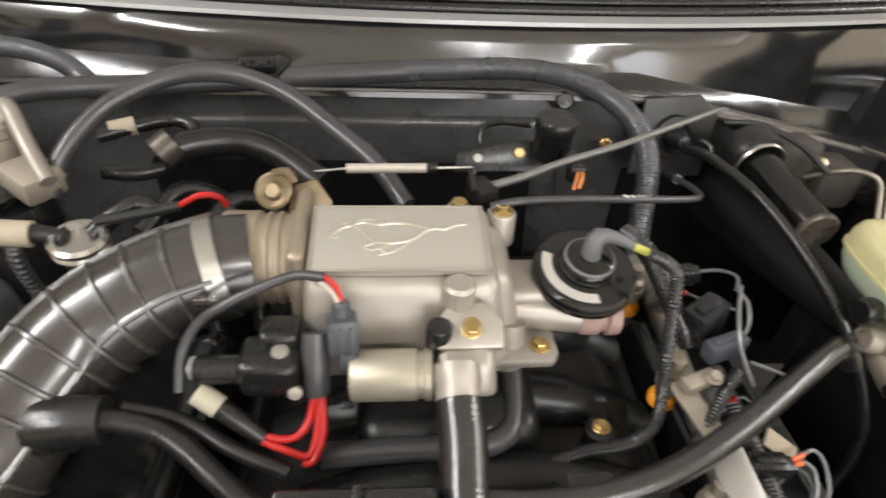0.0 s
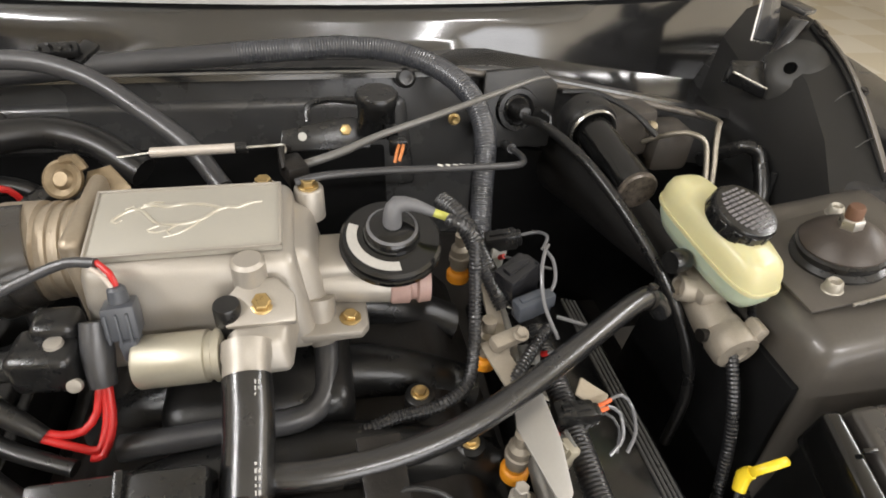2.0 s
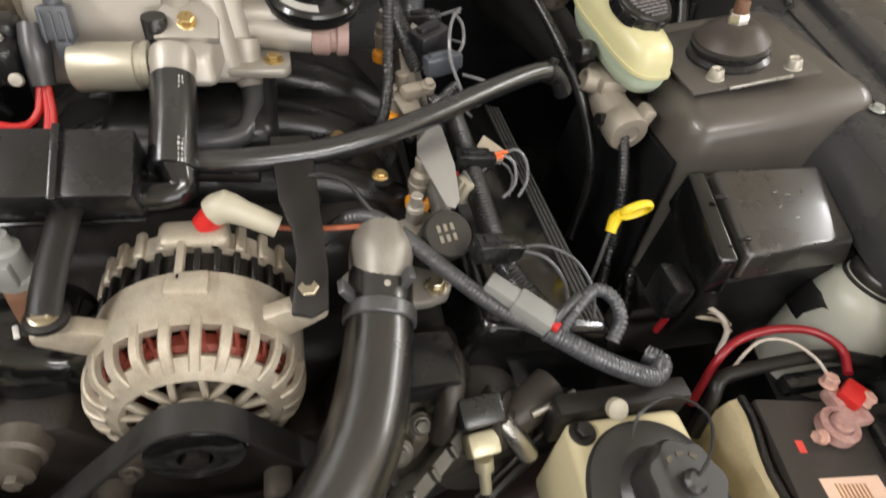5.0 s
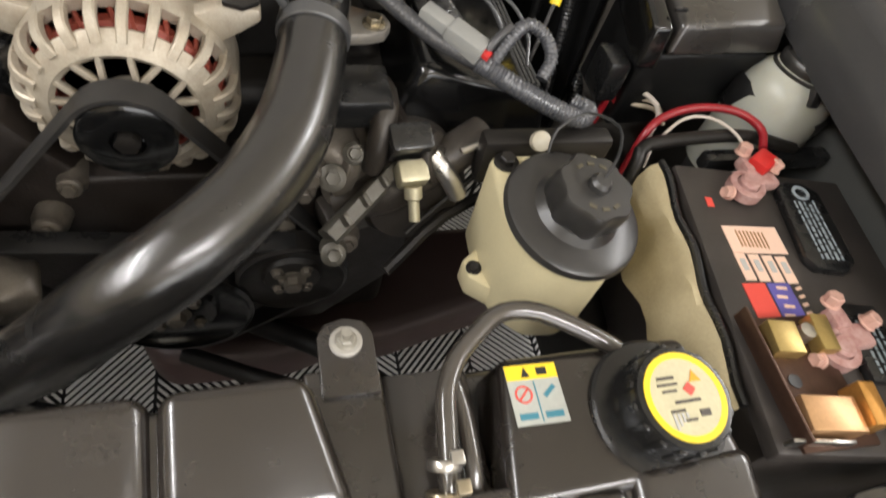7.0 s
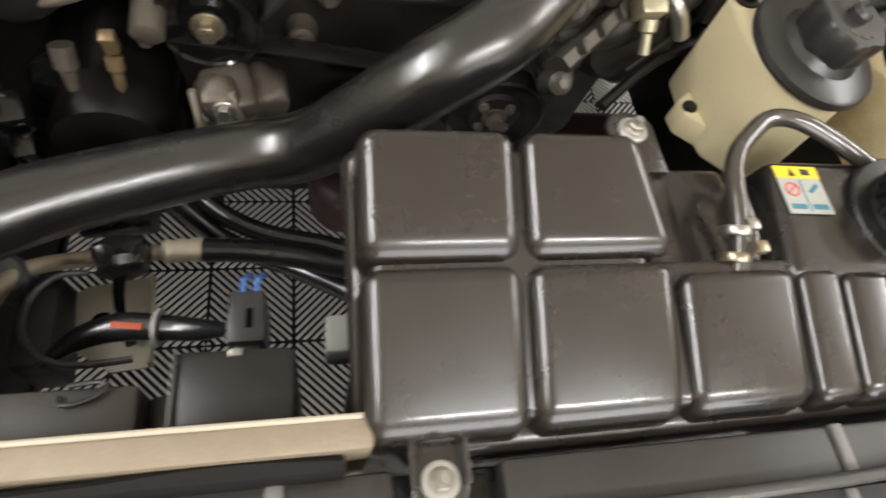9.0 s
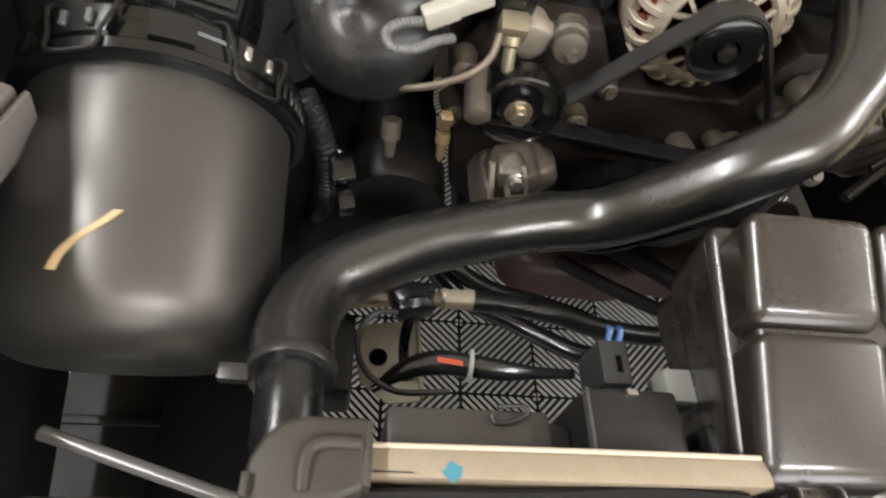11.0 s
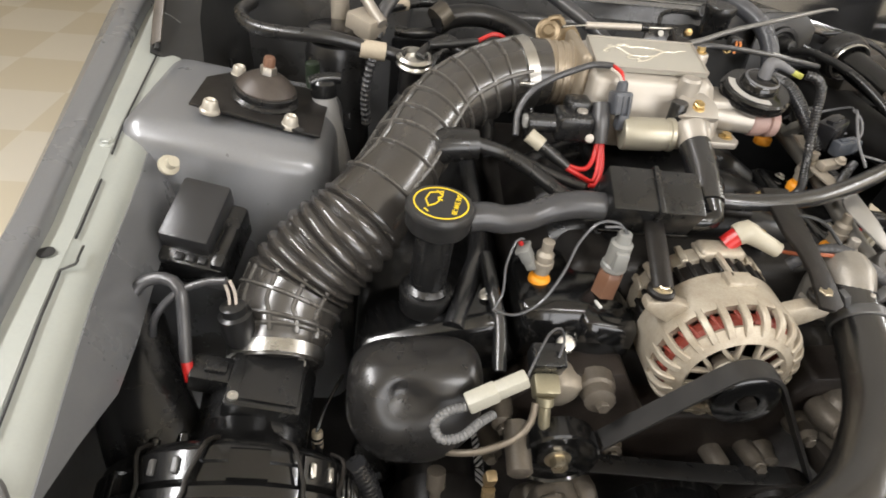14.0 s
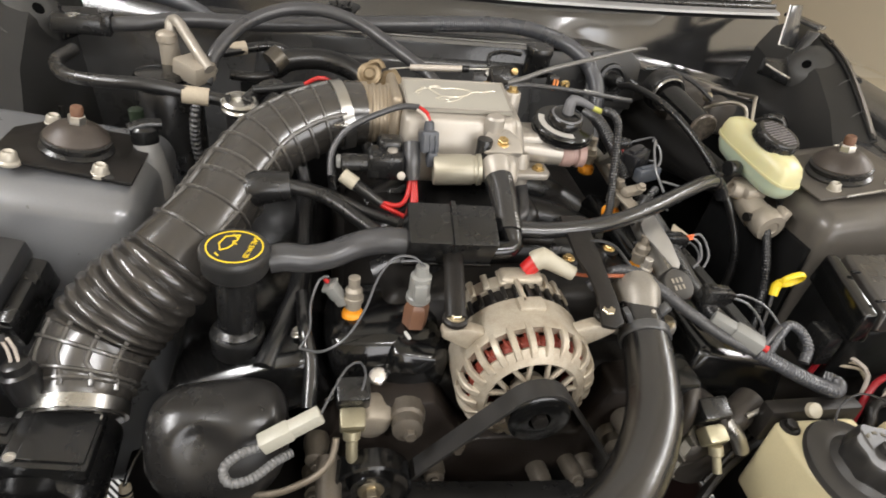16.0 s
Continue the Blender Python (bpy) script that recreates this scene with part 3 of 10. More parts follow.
felt = surf("firewall_near_black", (0.004, 0.004, 0.004), 0.85, bump=0.6, grain=120, spec=0.1, wear=20)
part("dark_sheet", bm, felt, fire, "dull black sheet added to darken the firewall")
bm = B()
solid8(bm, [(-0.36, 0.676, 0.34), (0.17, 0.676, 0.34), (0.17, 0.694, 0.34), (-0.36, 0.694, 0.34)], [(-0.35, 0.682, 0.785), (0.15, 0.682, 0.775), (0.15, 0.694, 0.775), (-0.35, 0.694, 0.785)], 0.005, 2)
part("dark_sheet", bm, felt, fire, "dull black sheet added to darken the firewall")
def drop(x):
    """The ledge runs down towards the brake booster's side."""
    return 0.2 * max(0, x - 0.30)


def lean(x):
    """How far the cowl wall leans back: upright towards both ends."""
    a, b = min(1, max(0, (x + 0.22) / 0.12)), min(1, max(0, (0.30 - x) / 0.10))
    return a * a * (3 - 2 * a) * b * b * (3 - 2 * b)


def wall_y(x, full, upright):
    return cowl_y(x) + upright + (full - upright) * lean(x)


bm = B()
sheet(bm, [[(x, 0.685, 0.872 - drop(x)) for x in xs], [(x, 0.688, 0.881 - drop(x)) for x in xs], [(x, 0.694, 0.883 - drop(x)) for x in xs], [(x, 0.70, 0.880 - drop(x)) for x in xs], [(x, 0.712, 0.872 - drop(x)) for x in xs], [(x, 0.735, 0.869 - drop(x)) for x in xs], [(x, cowl_y(x) - 0.036, 0.870 - drop(x)) for x in xs], [(x, wall_y(x, -0.028, -0.0205) + dent(x), 0.876 - drop(x)) for x in xs], [(x, wall_y(x, -0.020, -0.0170) + dent(x), 0.890 - 0.75 * drop(x)) for x in xs], [(x, wall_y(x, -0.010, -0.0125) + 1.4 * dent(x + 0.05), 0.910 - 0.35 * drop(x)) for x in xs], [(x, wall_y(x, -0.002, -0.0045) + dent(x + 0.1), 0.924) for x in xs], [(x, cowl_y(x) + 0.008, 0.931) for x in xs], [(x, cowl_y(x) + 0.012, 0.936) for x in xs]], 0.002)
solo("cowl_wall", bm, BLACKBODY, "glossy black cowl wall and ledge", kind="structure")
t = thing("cowl", (CX, 0.9, 0.93), "grey cowl edge with a rubber hood seal", "cowl", kind="structure")
bm = B()
sheet(bm, [[(x, cowl_y(x) - 0.004, 0.932) for x in xs], [(x, cowl_y(x) - 0.002, 0.937) for x in xs], [(x, cowl_y(x) + 0.016, 0.941) for x in xs], [(x, cowl_y(x) + 0.02, 0.938) for x in xs]], 0.002)
part("edge_strip", bm, surf("grey_strip", (0.34, 0.34, 0.34), 0.35, 0.3, bump=0.05), t, "light grey edge strip")
bm = B()
tube(bm, [(x, cowl_y(x) + 0.026, 0.944) for x in xs], 0.007, 10, 0.04)
tube(bm, [(x, cowl_y(x) + 0.046, 0.951) for x in xs], 0.005, 10, 0.04)
part("seal", bm, RUBBER, t, "black rubber seal")
bm = B()
sheet(bm, [[(x, cowl_y(x) + 0.018, 0.937) for x in xs], [(x, cowl_y(x) + 0.06, 0.95) for x in xs], [(x, cowl_y(x) + 0.10, 0.975) for x in xs], [(x, cowl_y(x) + 0.5, 1.25) for x in xs]], 0.003)
part("grille_panel", bm, PLASTIC, t, "black cowl panel")

# the open hood, leaning over the bay from its hinges
HOODIN = surf("grey_hood_underside", (0.5, 0.485, 0.46), 0.45, bump=0.1, wear=4)
bm = B()
hood = []
for k in range(13):
    s = k / 12
    y, z = 0.93 - 0.62 * s, 1.02 + 1.02 * s + 0.05 * math.sin(math.pi * s)
    hood.append([(CX + u * (0.74 - 0.06 * s), y + 0.03 * (1 - u * u), z + 0.02 * (1 - u * u)) for u in (-1, -0.9, -0.6, -0.3, 0, 0.3, 0.6, 0.9, 1)])
sheet(bm, hood, 0.02)
solo("hood", bm, HOODIN, "grey painted underside of the open hood", kind="structure")

# lower frame: rails, cross member, sway bar
RAIL = surf("dark_frame_steel", (0.006, 0.0055, 0.005), 0.6, bump=0.4, dust=0.2, dusty=(0.02, 0.016, 0.013), wear=12, spec=0.3)
for name, x in (("frame_rail_left", -0.42), ("frame_rail_right", 0.50)):
    bm = B()
    box(bm, (x, 0.15, 0.36), (0.10, 1.2, 0.14), bev=0.01)
    solo(name, bm, RAIL, "dark steel frame rail", kind="structure")
bm = B()
prism(bm, [(-0.085, 0.075), (-0.055, 0.040), (0.10, 0.035), (0.17, 0.055), (0.24, 0.045), (0.47, 0.10), (0.47, 0.23), (-0.085, 0.23)], 0.10, pose(0, 0, 0.17), 0.02, 4)
solo("cross_member", bm, surf("brown_cross_member", (0.035, 0.017, 0.015), 0.5, bump=0.3, dust=0.3, dusty=(0.025, 0.018, 0.016), wear=10), "dark red-brown steel cross member under the engine", kind="structure")


# ---- front of the bay ----
def radiator_support():
    t = thing("radiator_support", (0.0, -0.45, 0.5), "black painted radiator support beam with a bright front rail", "radiator support", kind="structure")
    satin = surf("satin_black_beam", (0.035, 0.032, 0.029), 0.42, bump=0.1, dust=0.3, dusty=(0.07, 0.062, 0.053), wear=8)
    for xa, xb in ((-0.46, -0.040), (0.020, 0.312), (0.368, 0.54)):
        bm = B()
        box(bm, ((xa + xb) / 2, -0.380, 0.612), (xb - xa, 0.033, 0.06), bev=0.003)
        part("beam", bm, satin, t)
    bm = B()
    box(bm, (0.04, -0.384, 0.597), (0.98, 0.040, 0.05), bev=0.004)
    box(bm, (0.04, -0.47, 0.598), (1.0, 0.13, 0.05), bev=0.006)
    part("lower_beam", bm, PLASTIC, t)
    grey = surf("worn_grey_rib", (0.19, 0.185, 0.175), 0.45, 0.1, bump=0.1, dust=0.3, dusty=(0.1, 0.09, 0.08), wear=30)
    for x, w in ((-0.284, 0.010), (-0.100, 0.009), (0.24, 0.008)):
        bm = B()
        box(bm, (x, -0.3785, 0.6425), (w, 0.031, 0.004), bev=0.001)
        box(bm, (x - 0.002, -0.45, 0.6365), (w, 0.10, 0.005), bev=0.001)
        part("rib", bm, grey, t, "worn grey rib")
    bm = B()
    pts = [(-0.46, -0.332, 0.640), (-0.352, -0.365, 0.646), (-0.30, -0.378, 0.648), (-0.255, -0.383, 0.648), (-0.189, -0.386, 0.648), (-0.066, -0.393, 0.648), (0.141, -0.396, 0.648), (0.32, -0.390, 0.648), (0.45, -0.360, 0.646), (0.52, -0.325, 0.640)]
    tube(bm, pts, 0.0042, 12, 0.02)
    # dark plastic rail, its highlight put into a paler grey
    part("front_rail", bm, surf("highlit_rail", (0.10, 0.097, 0.093), 0.24, 0.3, bump=0.1, wear=20), t, "edge rail, paler for the highlight along it")
    bm = B()
    sheet(bm, [[(x, -0.400, 0.636) for x in (-0.6, -0.2, 0.2, 0.7)], [(x, -0.6, 0.625) for x in (-0.6, -0.2, 0.2, 0.7)], [(x, -0.8, 0.60) for x in (-0.6, -0.2, 0.2, 0.7)]], 0.004)
    part("cover", bm, surf("matt_black_cover", (0.02, 0.0185, 0.017), 0.5, bump=0.2, dust=0.3, dusty=(0.045, 0.04, 0.035), wear=10, spec=0.35), t, "matt black plastic cover")
    bm = B()
    prism(bm, [(0.43, -0.39), (0.56, -0.36), (0.56, -0.30), (0.47, -0.305), (0.43, -0.33)], 0.012, pose(0, 0, 0.645), 0.003)
    tube(bm, [(0.455, -0.375, 0.66), (0.455, -0.335, 0.662), (0.475, -0.318, 0.662), (0.54, -0.315, 0.66)], 0.003, 8)
    part("corner_bracket", bm, BLACKBODY, t)
    return t


def radiator():
    t = thing("radiator", (-0.02, -0.35, 0.25), "radiator with a tan dusty top and black end tanks", "radiator")
    bm = B()
    box(bm, (-0.175, -0.3460, 0.46), (0.25, 0.017, 0.40), bev=0.003)
    box(bm, (0.185, -0.3455, 0.445), (0.34, 0.015, 0.37), bev=0.003)
    part("core", bm, RADALU, t, "tan dusty aluminium core")
    foam = surf("matt_black_foam", (0.010, 0.0095, 0.009), 0.75, bump=0.5, dust=0.25, dusty=(0.03, 0.026, 0.022), wear=30, spec=0.2)
    rows = []
    for k in range(24):
        x = -0.288 + 0.0097 * k
        e = -0.3585 + 0.005 * min(1, max(0, (x + 0.28) / 0.14)) + 0.0008 * math.sin(41 * x) - 0.002 * max(0, (x + 0.11) / 0.06)
        rows.append([(x, e, 0.648), (x, e - 0.0005, 0.6535), (x, e - 0.003, 0.656), (x, -0.3625, 0.655), (x, -0.3655, 0.651), (x, -0.366, 0.60)])
    bm = B()
    sheet(bm, rows, 0.002)
    part("foam_strip", bm, foam, t, "matt black foam strip with a wavy edge")
    bm = B()
    tube(bm, [(-0.285, -0.3375, 0.6595), (-0.15, -0.3375, 0.661), (-0.055, -0.3375, 0.6595)], 0.0016, 8, 0.05)
    part("top_lip", bm, surf("pale_lip", (0.5, 0.44, 0.34), 0.5, bump=0.1), t, "pale folded lip")
    bm = B()
    prism(bm, [(-0.286, -0.362), (-0.286, -0.326), (-0.318, -0.326), (-0.331, -0.329), (-0.340, -0.337), (-0.346, -0.349), (-0.348, -0.366), (-0.346, -0.372), (-0.300, -0.368)], 0.42, pose(0, 0, 0.252), 0.004, 3)
    tube(bm, [(-0.318, -0.364, 0.671), (-0.318, -0.350, 0.673), (-0.315, -0.343, 0.673), (-0.308, -0.340, 0.673), (-0.29, -0.340, 0.671)], 0.004, 10)
    box(bm, (-0.286, -0.3445, 0.655), (0.004, 0.034, 0.034), bev=0.0015)
    box(bm, (-0.345, -0.362, 0.672), (0.004, 0.012, 0.008), bev=0.001)
    part("end_tank", bm, surf("dusty_brown_end_tank", (0.036, 0.032, 0.027), 0.5, bump=0.15, dust=0.4, dusty=(0.10, 0.086, 0.066), wear=16, spec=0.35), t, "dusty brown-grey plastic end tank")
    bm = B()
    box(bm, (0.385, -0.346, 0.45), (0.05, 0.05, 0.40), bev=0.012, seg=4)
    part("end_tank", bm, PLASTIC, t, "black plastic end tank")
    bm = B()
    tube(bm, [(-0.334, -0.335, 0.62), (-0.336, -0.30, 0.62), (-0.337, -0.27, 0.612)], 0.021, 20)
    part("neck", bm, PLASTIC, t)
    bm = B()
    prism(bm, [(0.0052 * (1 + 0.22 * math.sin(2.3 * k)) * math.cos(k * math.pi / 6), 0.0052 * (1 + 0.22 * math.sin(2.3 * k)) * math.sin(k * math.pi / 6)) for k in range(12)], 0.0006, pose(-0.240, -0.3505, 0.6598), 0)
    part("paint_mark", bm, TEAL, t, "blue-green paint mark")
    bm = B()
    box(bm, (-0.272, -0.3515, 0.6605), (0.022, 0.0006, 0.0006), bev=0)
    part("scratch", bm, WIREBLACK, t)
    return t


def fan_shroud():
    t = thing("cooling_fan", (-0.1, -0.30, 0.3), "black plastic fan shroud behind the radiator", "fan shroud")
    dark = surf("dark_shroud", (0.010, 0.0095, 0.009), 0.34, bump=0.2, dust=0.25, dusty=(0.03, 0.026, 0.022), wear=14)
    dusty = surf("grey_brown_shroud", (0.035, 0.031, 0.027), 0.5, bump=0.3, dust=0.3, dusty=(0.07, 0.06, 0.05), wear=14)
    # first panel is painted paler; the narrow second is added to fill the gap
    for at, size in (((-0.2235, -0.318, 0.49), (0.105, 0.028, 0.28)), ((-0.162, -0.322, 0.48), (0.018, 0.03, 0.27)), ((-0.121, -0.314, 0.50), (0.064, 0.044, 0.29)), ((0.12, -0.319, 0.48), (0.36, 0.03, 0.28))):
        bm = B()
        box(bm, at, size, bev=0.005)
        part("shroud_panel", bm, dusty if at[0] < -0.2 else dark, t)
    bm = B()
    tube(bm, [(-0.206, -0.304, 0.632), (-0.190, -0.303, 0.633), (-0.187, -0.307, 0.633), (-0.196, -0.313, 0.633), (-0.208, -0.314, 0.632), (-0.210, -0.309, 0.632)], 0.0015, 8)
    part("clip", bm, WIREBLACK, t)
    bm = B()
    lathe(bm, [(0.05, 0), (0.05, 0.04), (0.04, 0.05), (0, 0.052)], axis((0.03, -0.29, 0.44), (0, 1, 0)), 32)
    part("motor", bm, PLASTIC, t)
    # relay with a plug
    bm = B()
    box(bm, (-0.1185, -0.266, 0.605), (0.022, 0.034, 0.044), bev=0.003)
    box(bm, (-0.1185, -0.283, 0.600), (0.016, 0.012, 0.04), bev=0.002)
    plug = part("plug", bm, surf("greyed_black_plug", (0.024, 0.024, 0.0235), 0.4, bump=0.1, dust=0.2, dusty=(0.06, 0.057, 0.052), wear=16), t, "black plug with a latch slot")
    bm = B()
    box(bm, (-0.1165, -0.268, 0.627), (0.004, 0.012, 0.0012), bev=0)
    part("slot", bm, VOID, plug)
    bm = B()
    box(bm, (-0.1515, -0.314, 0.642), (0.002, 0.040, 0.012), bev=0.0005)
    part("pale_edge", bm, GREYRIDGE, t, "worn pale edge")
    bm = B()
    box(bm, (-0.060, -0.272, 0.590), (0.024, 0.026, 0.03), bev=0.003)
    part("grey_foot", bm, CONN, t, "grey plastic foot")
    bm = B()
    for dx in (-0.004, 0.004):
        tube(bm, [(-0.117 + dx, -0.252, 0.622), (-0.116 + dx, -0.244, 0.630), (-0.113 + dx, -0.238, 0.622)], 0.0022, 6)
    part("wire", bm, plain("blue_wire", (0.05, 0.12, 0.3), 0.4), t, "blue wires")
    bm = B()
    box(bm, (-0.121, -0.2955, 0.646), (0.007, 0.004, 0.003), bev=0.0005)
    part("tab", bm, BRIGHT, t, "small bright tab")
    return t


def surge_tank():
    t = thing("coolant_tank", (0.12, -0.27, 0.56), "dusty black plastic coolant surge tank with pillowed cells", "coolant tank")
    zt = lambda y: 0.720 + 0.386 * (y + 0.20)  # the cells' sloping top
    zr = lambda y: 0.685 + 0.27 * (y + 0.27)  # the flatter top by the filler

    def block(bm, quad, top, low, grow, bev, seg=5):
        cx, cy = sum(q[0] for q in quad) / 4, sum(q[1] for q in quad) / 4
        out = lambda a, c: a + math.copysign(grow, a - c)
        return solid8(bm, [(out(x, cx), out(y, cy), low) for x, y in quad], [(x, y, top(y)) for x, y in quad], bev, seg)

    rect = lambda xa, xb, ya, yb: ((xa, ya), (xb, ya), (xb, yb), (xa, yb))
    cells = [(rect(-0.055, 0.0365, -0.264, -0.195), zt), (((0.0395, -0.264), (0.135, -0.264), (0.115, -0.195), (0.0395, -0.195)), zt),
             (rect(-0.055, 0.0365, -0.352, -0.2675), zt), (rect(0.0395, 0.1315, -0.352, -0.2675), zt), (rect(0.1365, 0.2190, -0.352, -0.272), lambda y: 0.5 * (zt(y) + zr(y))),
             (rect(0.2230, 0.2545, -0.352, -0.273), zr), (rect(0.2575, 0.2940, -0.352, -0.275), zr), (rect(0.2970, 0.386, -0.352, -0.266), zr)]
    for quad, top in cells:
        bm = B()
        block(bm, quad, top, 0.625, 0.003, min(0.0115, 0.24 * (quad[1][0] - quad[0][0])), 7)
        part("cell", bm, TANK, t)
    # webs under the grooves, the base, the flat by the filler
    bm = B()
    block(bm, ((-0.048, -0.346), (0.126, -0.346), (0.112, -0.202), (-0.048, -0.202)), lambda y: zt(y) - 0.0095, 0.60, 0.003, 0.006)
    block(bm, rect(0.12, 0.38, -0.346, -0.262), lambda y: zr(y) - 0.008, 0.60, 0.003, 0.006)
    prism(bm, [(-0.042, -0.190), (-0.032, -0.178), (0.1, -0.178), (0.215, -0.174), (0.365, -0.174), (0.380, -0.19), (0.392, -0.335), (0.385, -0.356), (0.10, -0.359), (-0.030, -0.359), (-0.042, -0.347)], 0.085, pose(0, 0, 0.555), 0.010, 5)
    solid8(bm, [(-0.050, -0.354, 0.60), (0.02, -0.354, 0.60), (0.02, -0.182, 0.60), (-0.050, -0.182, 0.60)],
           [(-0.063, -0.352, 0.643), (0.02, -0.352, 0.643), (0.02, -0.184, 0.690), (-0.063, -0.184, 0.690)], 0.012, 6)
    solid8(bm, [(0.214, -0.285, 0.60), (0.388, -0.285, 0.60), (0.382, -0.178, 0.60), (0.226, -0.178, 0.60)],
           [(0.219, -0.278, 0.682), (0.384, -0.278, 0.680), (0.377, -0.186, 0.681), (0.236, -0.186, 0.683)], 0.009, 6)
    part("body", bm, TANK, t)
    # the low trough with two pipes, and the deck beside it
    bm = B()
    box(bm, (0.192, -0.222, 0.630), (0.060, 0.094, 0.05), bev=0.006)
    solid8(bm, [(0.112, -0.264, 0.60), (0.170, -0.264, 0.60), (0.166, -0.172, 0.60), (0.108, -0.172, 0.60)],
           [(0.120, -0.262, 0.668), (0.164, -0.262, 0.664), (0.160, -0.176, 0.674), (0.112, -0.176, 0.676)], 0.004, 3)
    part("trough", bm, TANK, t)
    # fixing tabs
    for (x, y, z), w, d in (((0.141, -0.161, 0.678), 0.036, 0.05), ((-0.016, -0.372, 0.647), 0.031, 0.05), ((0.339, -0.3685, 0.647), 0.031, 0.05)):
        back = y > -0.3
        tab = B()
        m = pose(x, y, z - 0.006, 0, 0, 0 if back else 180)
        prism(tab, [(-w / 2, -d * 0.7), (-w / 2, d * 0.12), (-w * 0.36, d * 0.30), (0, d * 0.37), (w * 0.36, d * 0.30), (w / 2, d * 0.12), (w / 2, -d * 0.7)], 0.006, m, 0.002)
        if not back:
            for side in (-1, 1):
                box(tab, (side * w * 0.46, -d * 0.30, 0.008), (0.0035, d * 0.72, 0.008), m, 0.0012)
        one = part("tab", tab, TANK, t)
        bm = B()
        lathe(bm, [(0.0105, 0), (0.0105, 0.002), (0.0095, 0.003), (0, 0.003)], pose(x, y, z), 28)
        part("washer", bm, surf("grey_zinc_washer", (0.42, 0.40, 0.36), 0.45, 0.3, bump=0.1), one, "pale grey washer")
        bm = B()
        hexbolt(bm, (x, y, z + 0.003), (0, 0, 1), 0.010, 0.006, 0.007)
        lathe(bm, [(0.003, 0.003), (0.003, 0.013), (0, 0.013)], pose(x, y, z), 10)
        part("nut", bm, surf("dull_steel_nut", (0.4, 0.38, 0.33), 0.42, 0.7, bump=0.2, wear=60), one, "steel nut and stud")
    # filler flange and cap
    m = axis((0.333, -0.235, 0.679), (0.02, -0.10, 1))
    bm = B()
    lathe(bm, [(0.047, -0.01), (0.047, 0.004), (0.045, 0.006), (0.034, 0.007), (0.032, 0.012), (0.031, 0.014)], m, 48)
    part("filler_flange", bm, PLASTIC, t)
    bm = B()
    lathe(bm, [(0.0325, 0.010), (0.0325, 0.030), (0.031, 0.033), (0.028, 0.0335), (0, 0.0335)], m, 48)
    cap = part("cap", bm, PLASTIC, t, "black knurled pressure cap")
    for k in range(16):
        a = 2 * math.pi * k / 16
        bm = B()
        box(bm, (0.0325 * math.cos(a), 0.0325 * math.sin(a), 0.020), (0.0044, 0.0056, 0.021), m, 0.0014, 2, (0, 0, math.degrees(a)))
        part("grip", bm, PLASTIC, cap)
    bm = B()
    lathe(bm, [(0.0275, 0.0335), (0.0275, 0.0342), (0.0235, 0.0342), (0.0235, 0.0335)], m, 48, ends=False)
    part("ring", bm, YELLOW, cap, "yellow printed ring")
    bm = B()
    lathe(bm, [(0.0235, 0.0335), (0.0235, 0.0340), (0, 0.0340)], m, 48)
    part("label", bm, surf("faded_label", (0.52, 0.47, 0.30), 0.45, bump=0.05, wear=90), cap, "faded cream printed disc")
    bm = B()
    for x, y, w, h in ((-0.010, 0.012, 0.012, 0.0018), (-0.010, 0.008, 0.014, 0.0014), (-0.010, 0.004, 0.010, 0.0014), (0.000, -0.003, 0.018, 0.0018), (-0.009, -0.008, 0.010, 0.0016), (0.009, -0.011, 0.007, 0.004), (-0.002, -0.014, 0.008, 0.0015)):
        box(bm, (x, y, 0.0343), (w, h, 0.0006), m, 0, 1, (0, 0, 0))
    part("print", bm, plain("faded_ink", (0.07, 0.06, 0.05), 0.5), cap, "dark printed bars")
    bm = B()
    prism(bm, [(0.006, 0.008), (0.014, 0.008), (0.010, 0.015)], 0.0006, m @ pose(0, 0, 0.034), 0)
    part("print", bm, ORANGE, cap, "orange printed triangle")
    bm = B()
    box(bm, (0.004, 0.004, 0.0343), (0.006, 0.006, 0.0006), m, 0, 1, (0, 0, 40))
    part("print", bm, LRED, cap, "small red print")
    bm = B()
    for k in range(4):
        box(bm, (-0.013 + 0.003 * k, -0.014 + 0.001 * k, 0.0343), (0.0015, 0.009 - 0.002 * k, 0.0006), m, 0)
    part("print", bm, LGREY, cap, "grey unreadable print")
    # warning sticker: yellow head, two blue pictures
    s = pose(0.2535, -0.2135, 0.6832, 0, 0, -2)
    bm = B()
    prism(bm, [(-0.0175, -0.0195), (0.0175, -0.0195), (0.0175, 0.0195), (-0.0175, 0.0195)], 0.0006, s, 0)
    st = part("sticker", bm, surf("greyed_sticker", (0.40, 0.41, 0.37), 0.45, bump=0.05, wear=90), t, "white warning sticker with a yellow head")
    bm = B()
    prism(bm, [(-0.0175, 0.0095), (0.0175, 0.0095), (0.0175, 0.0195), (-0.0175, 0.0195)], 0.0006, s @ pose(0, 0, 0.0003), 0)
    part("head", bm, YELLOW, st, "yellow head with a warning triangle")
    bm = B()
    prism(bm, [(-0.0075, 0.011), (-0.0015, 0.011), (-0.0045, 0.018)], 0.0004, s @ pose(0, 0, 0.0007), 0)
    box(bm, (0.007, 0.0145, 0.0009), (0.007, 0.005, 0.0004), s, 0)
    part("print", bm, WIREBLACK, st, "black warning triangle")
    bm = B()
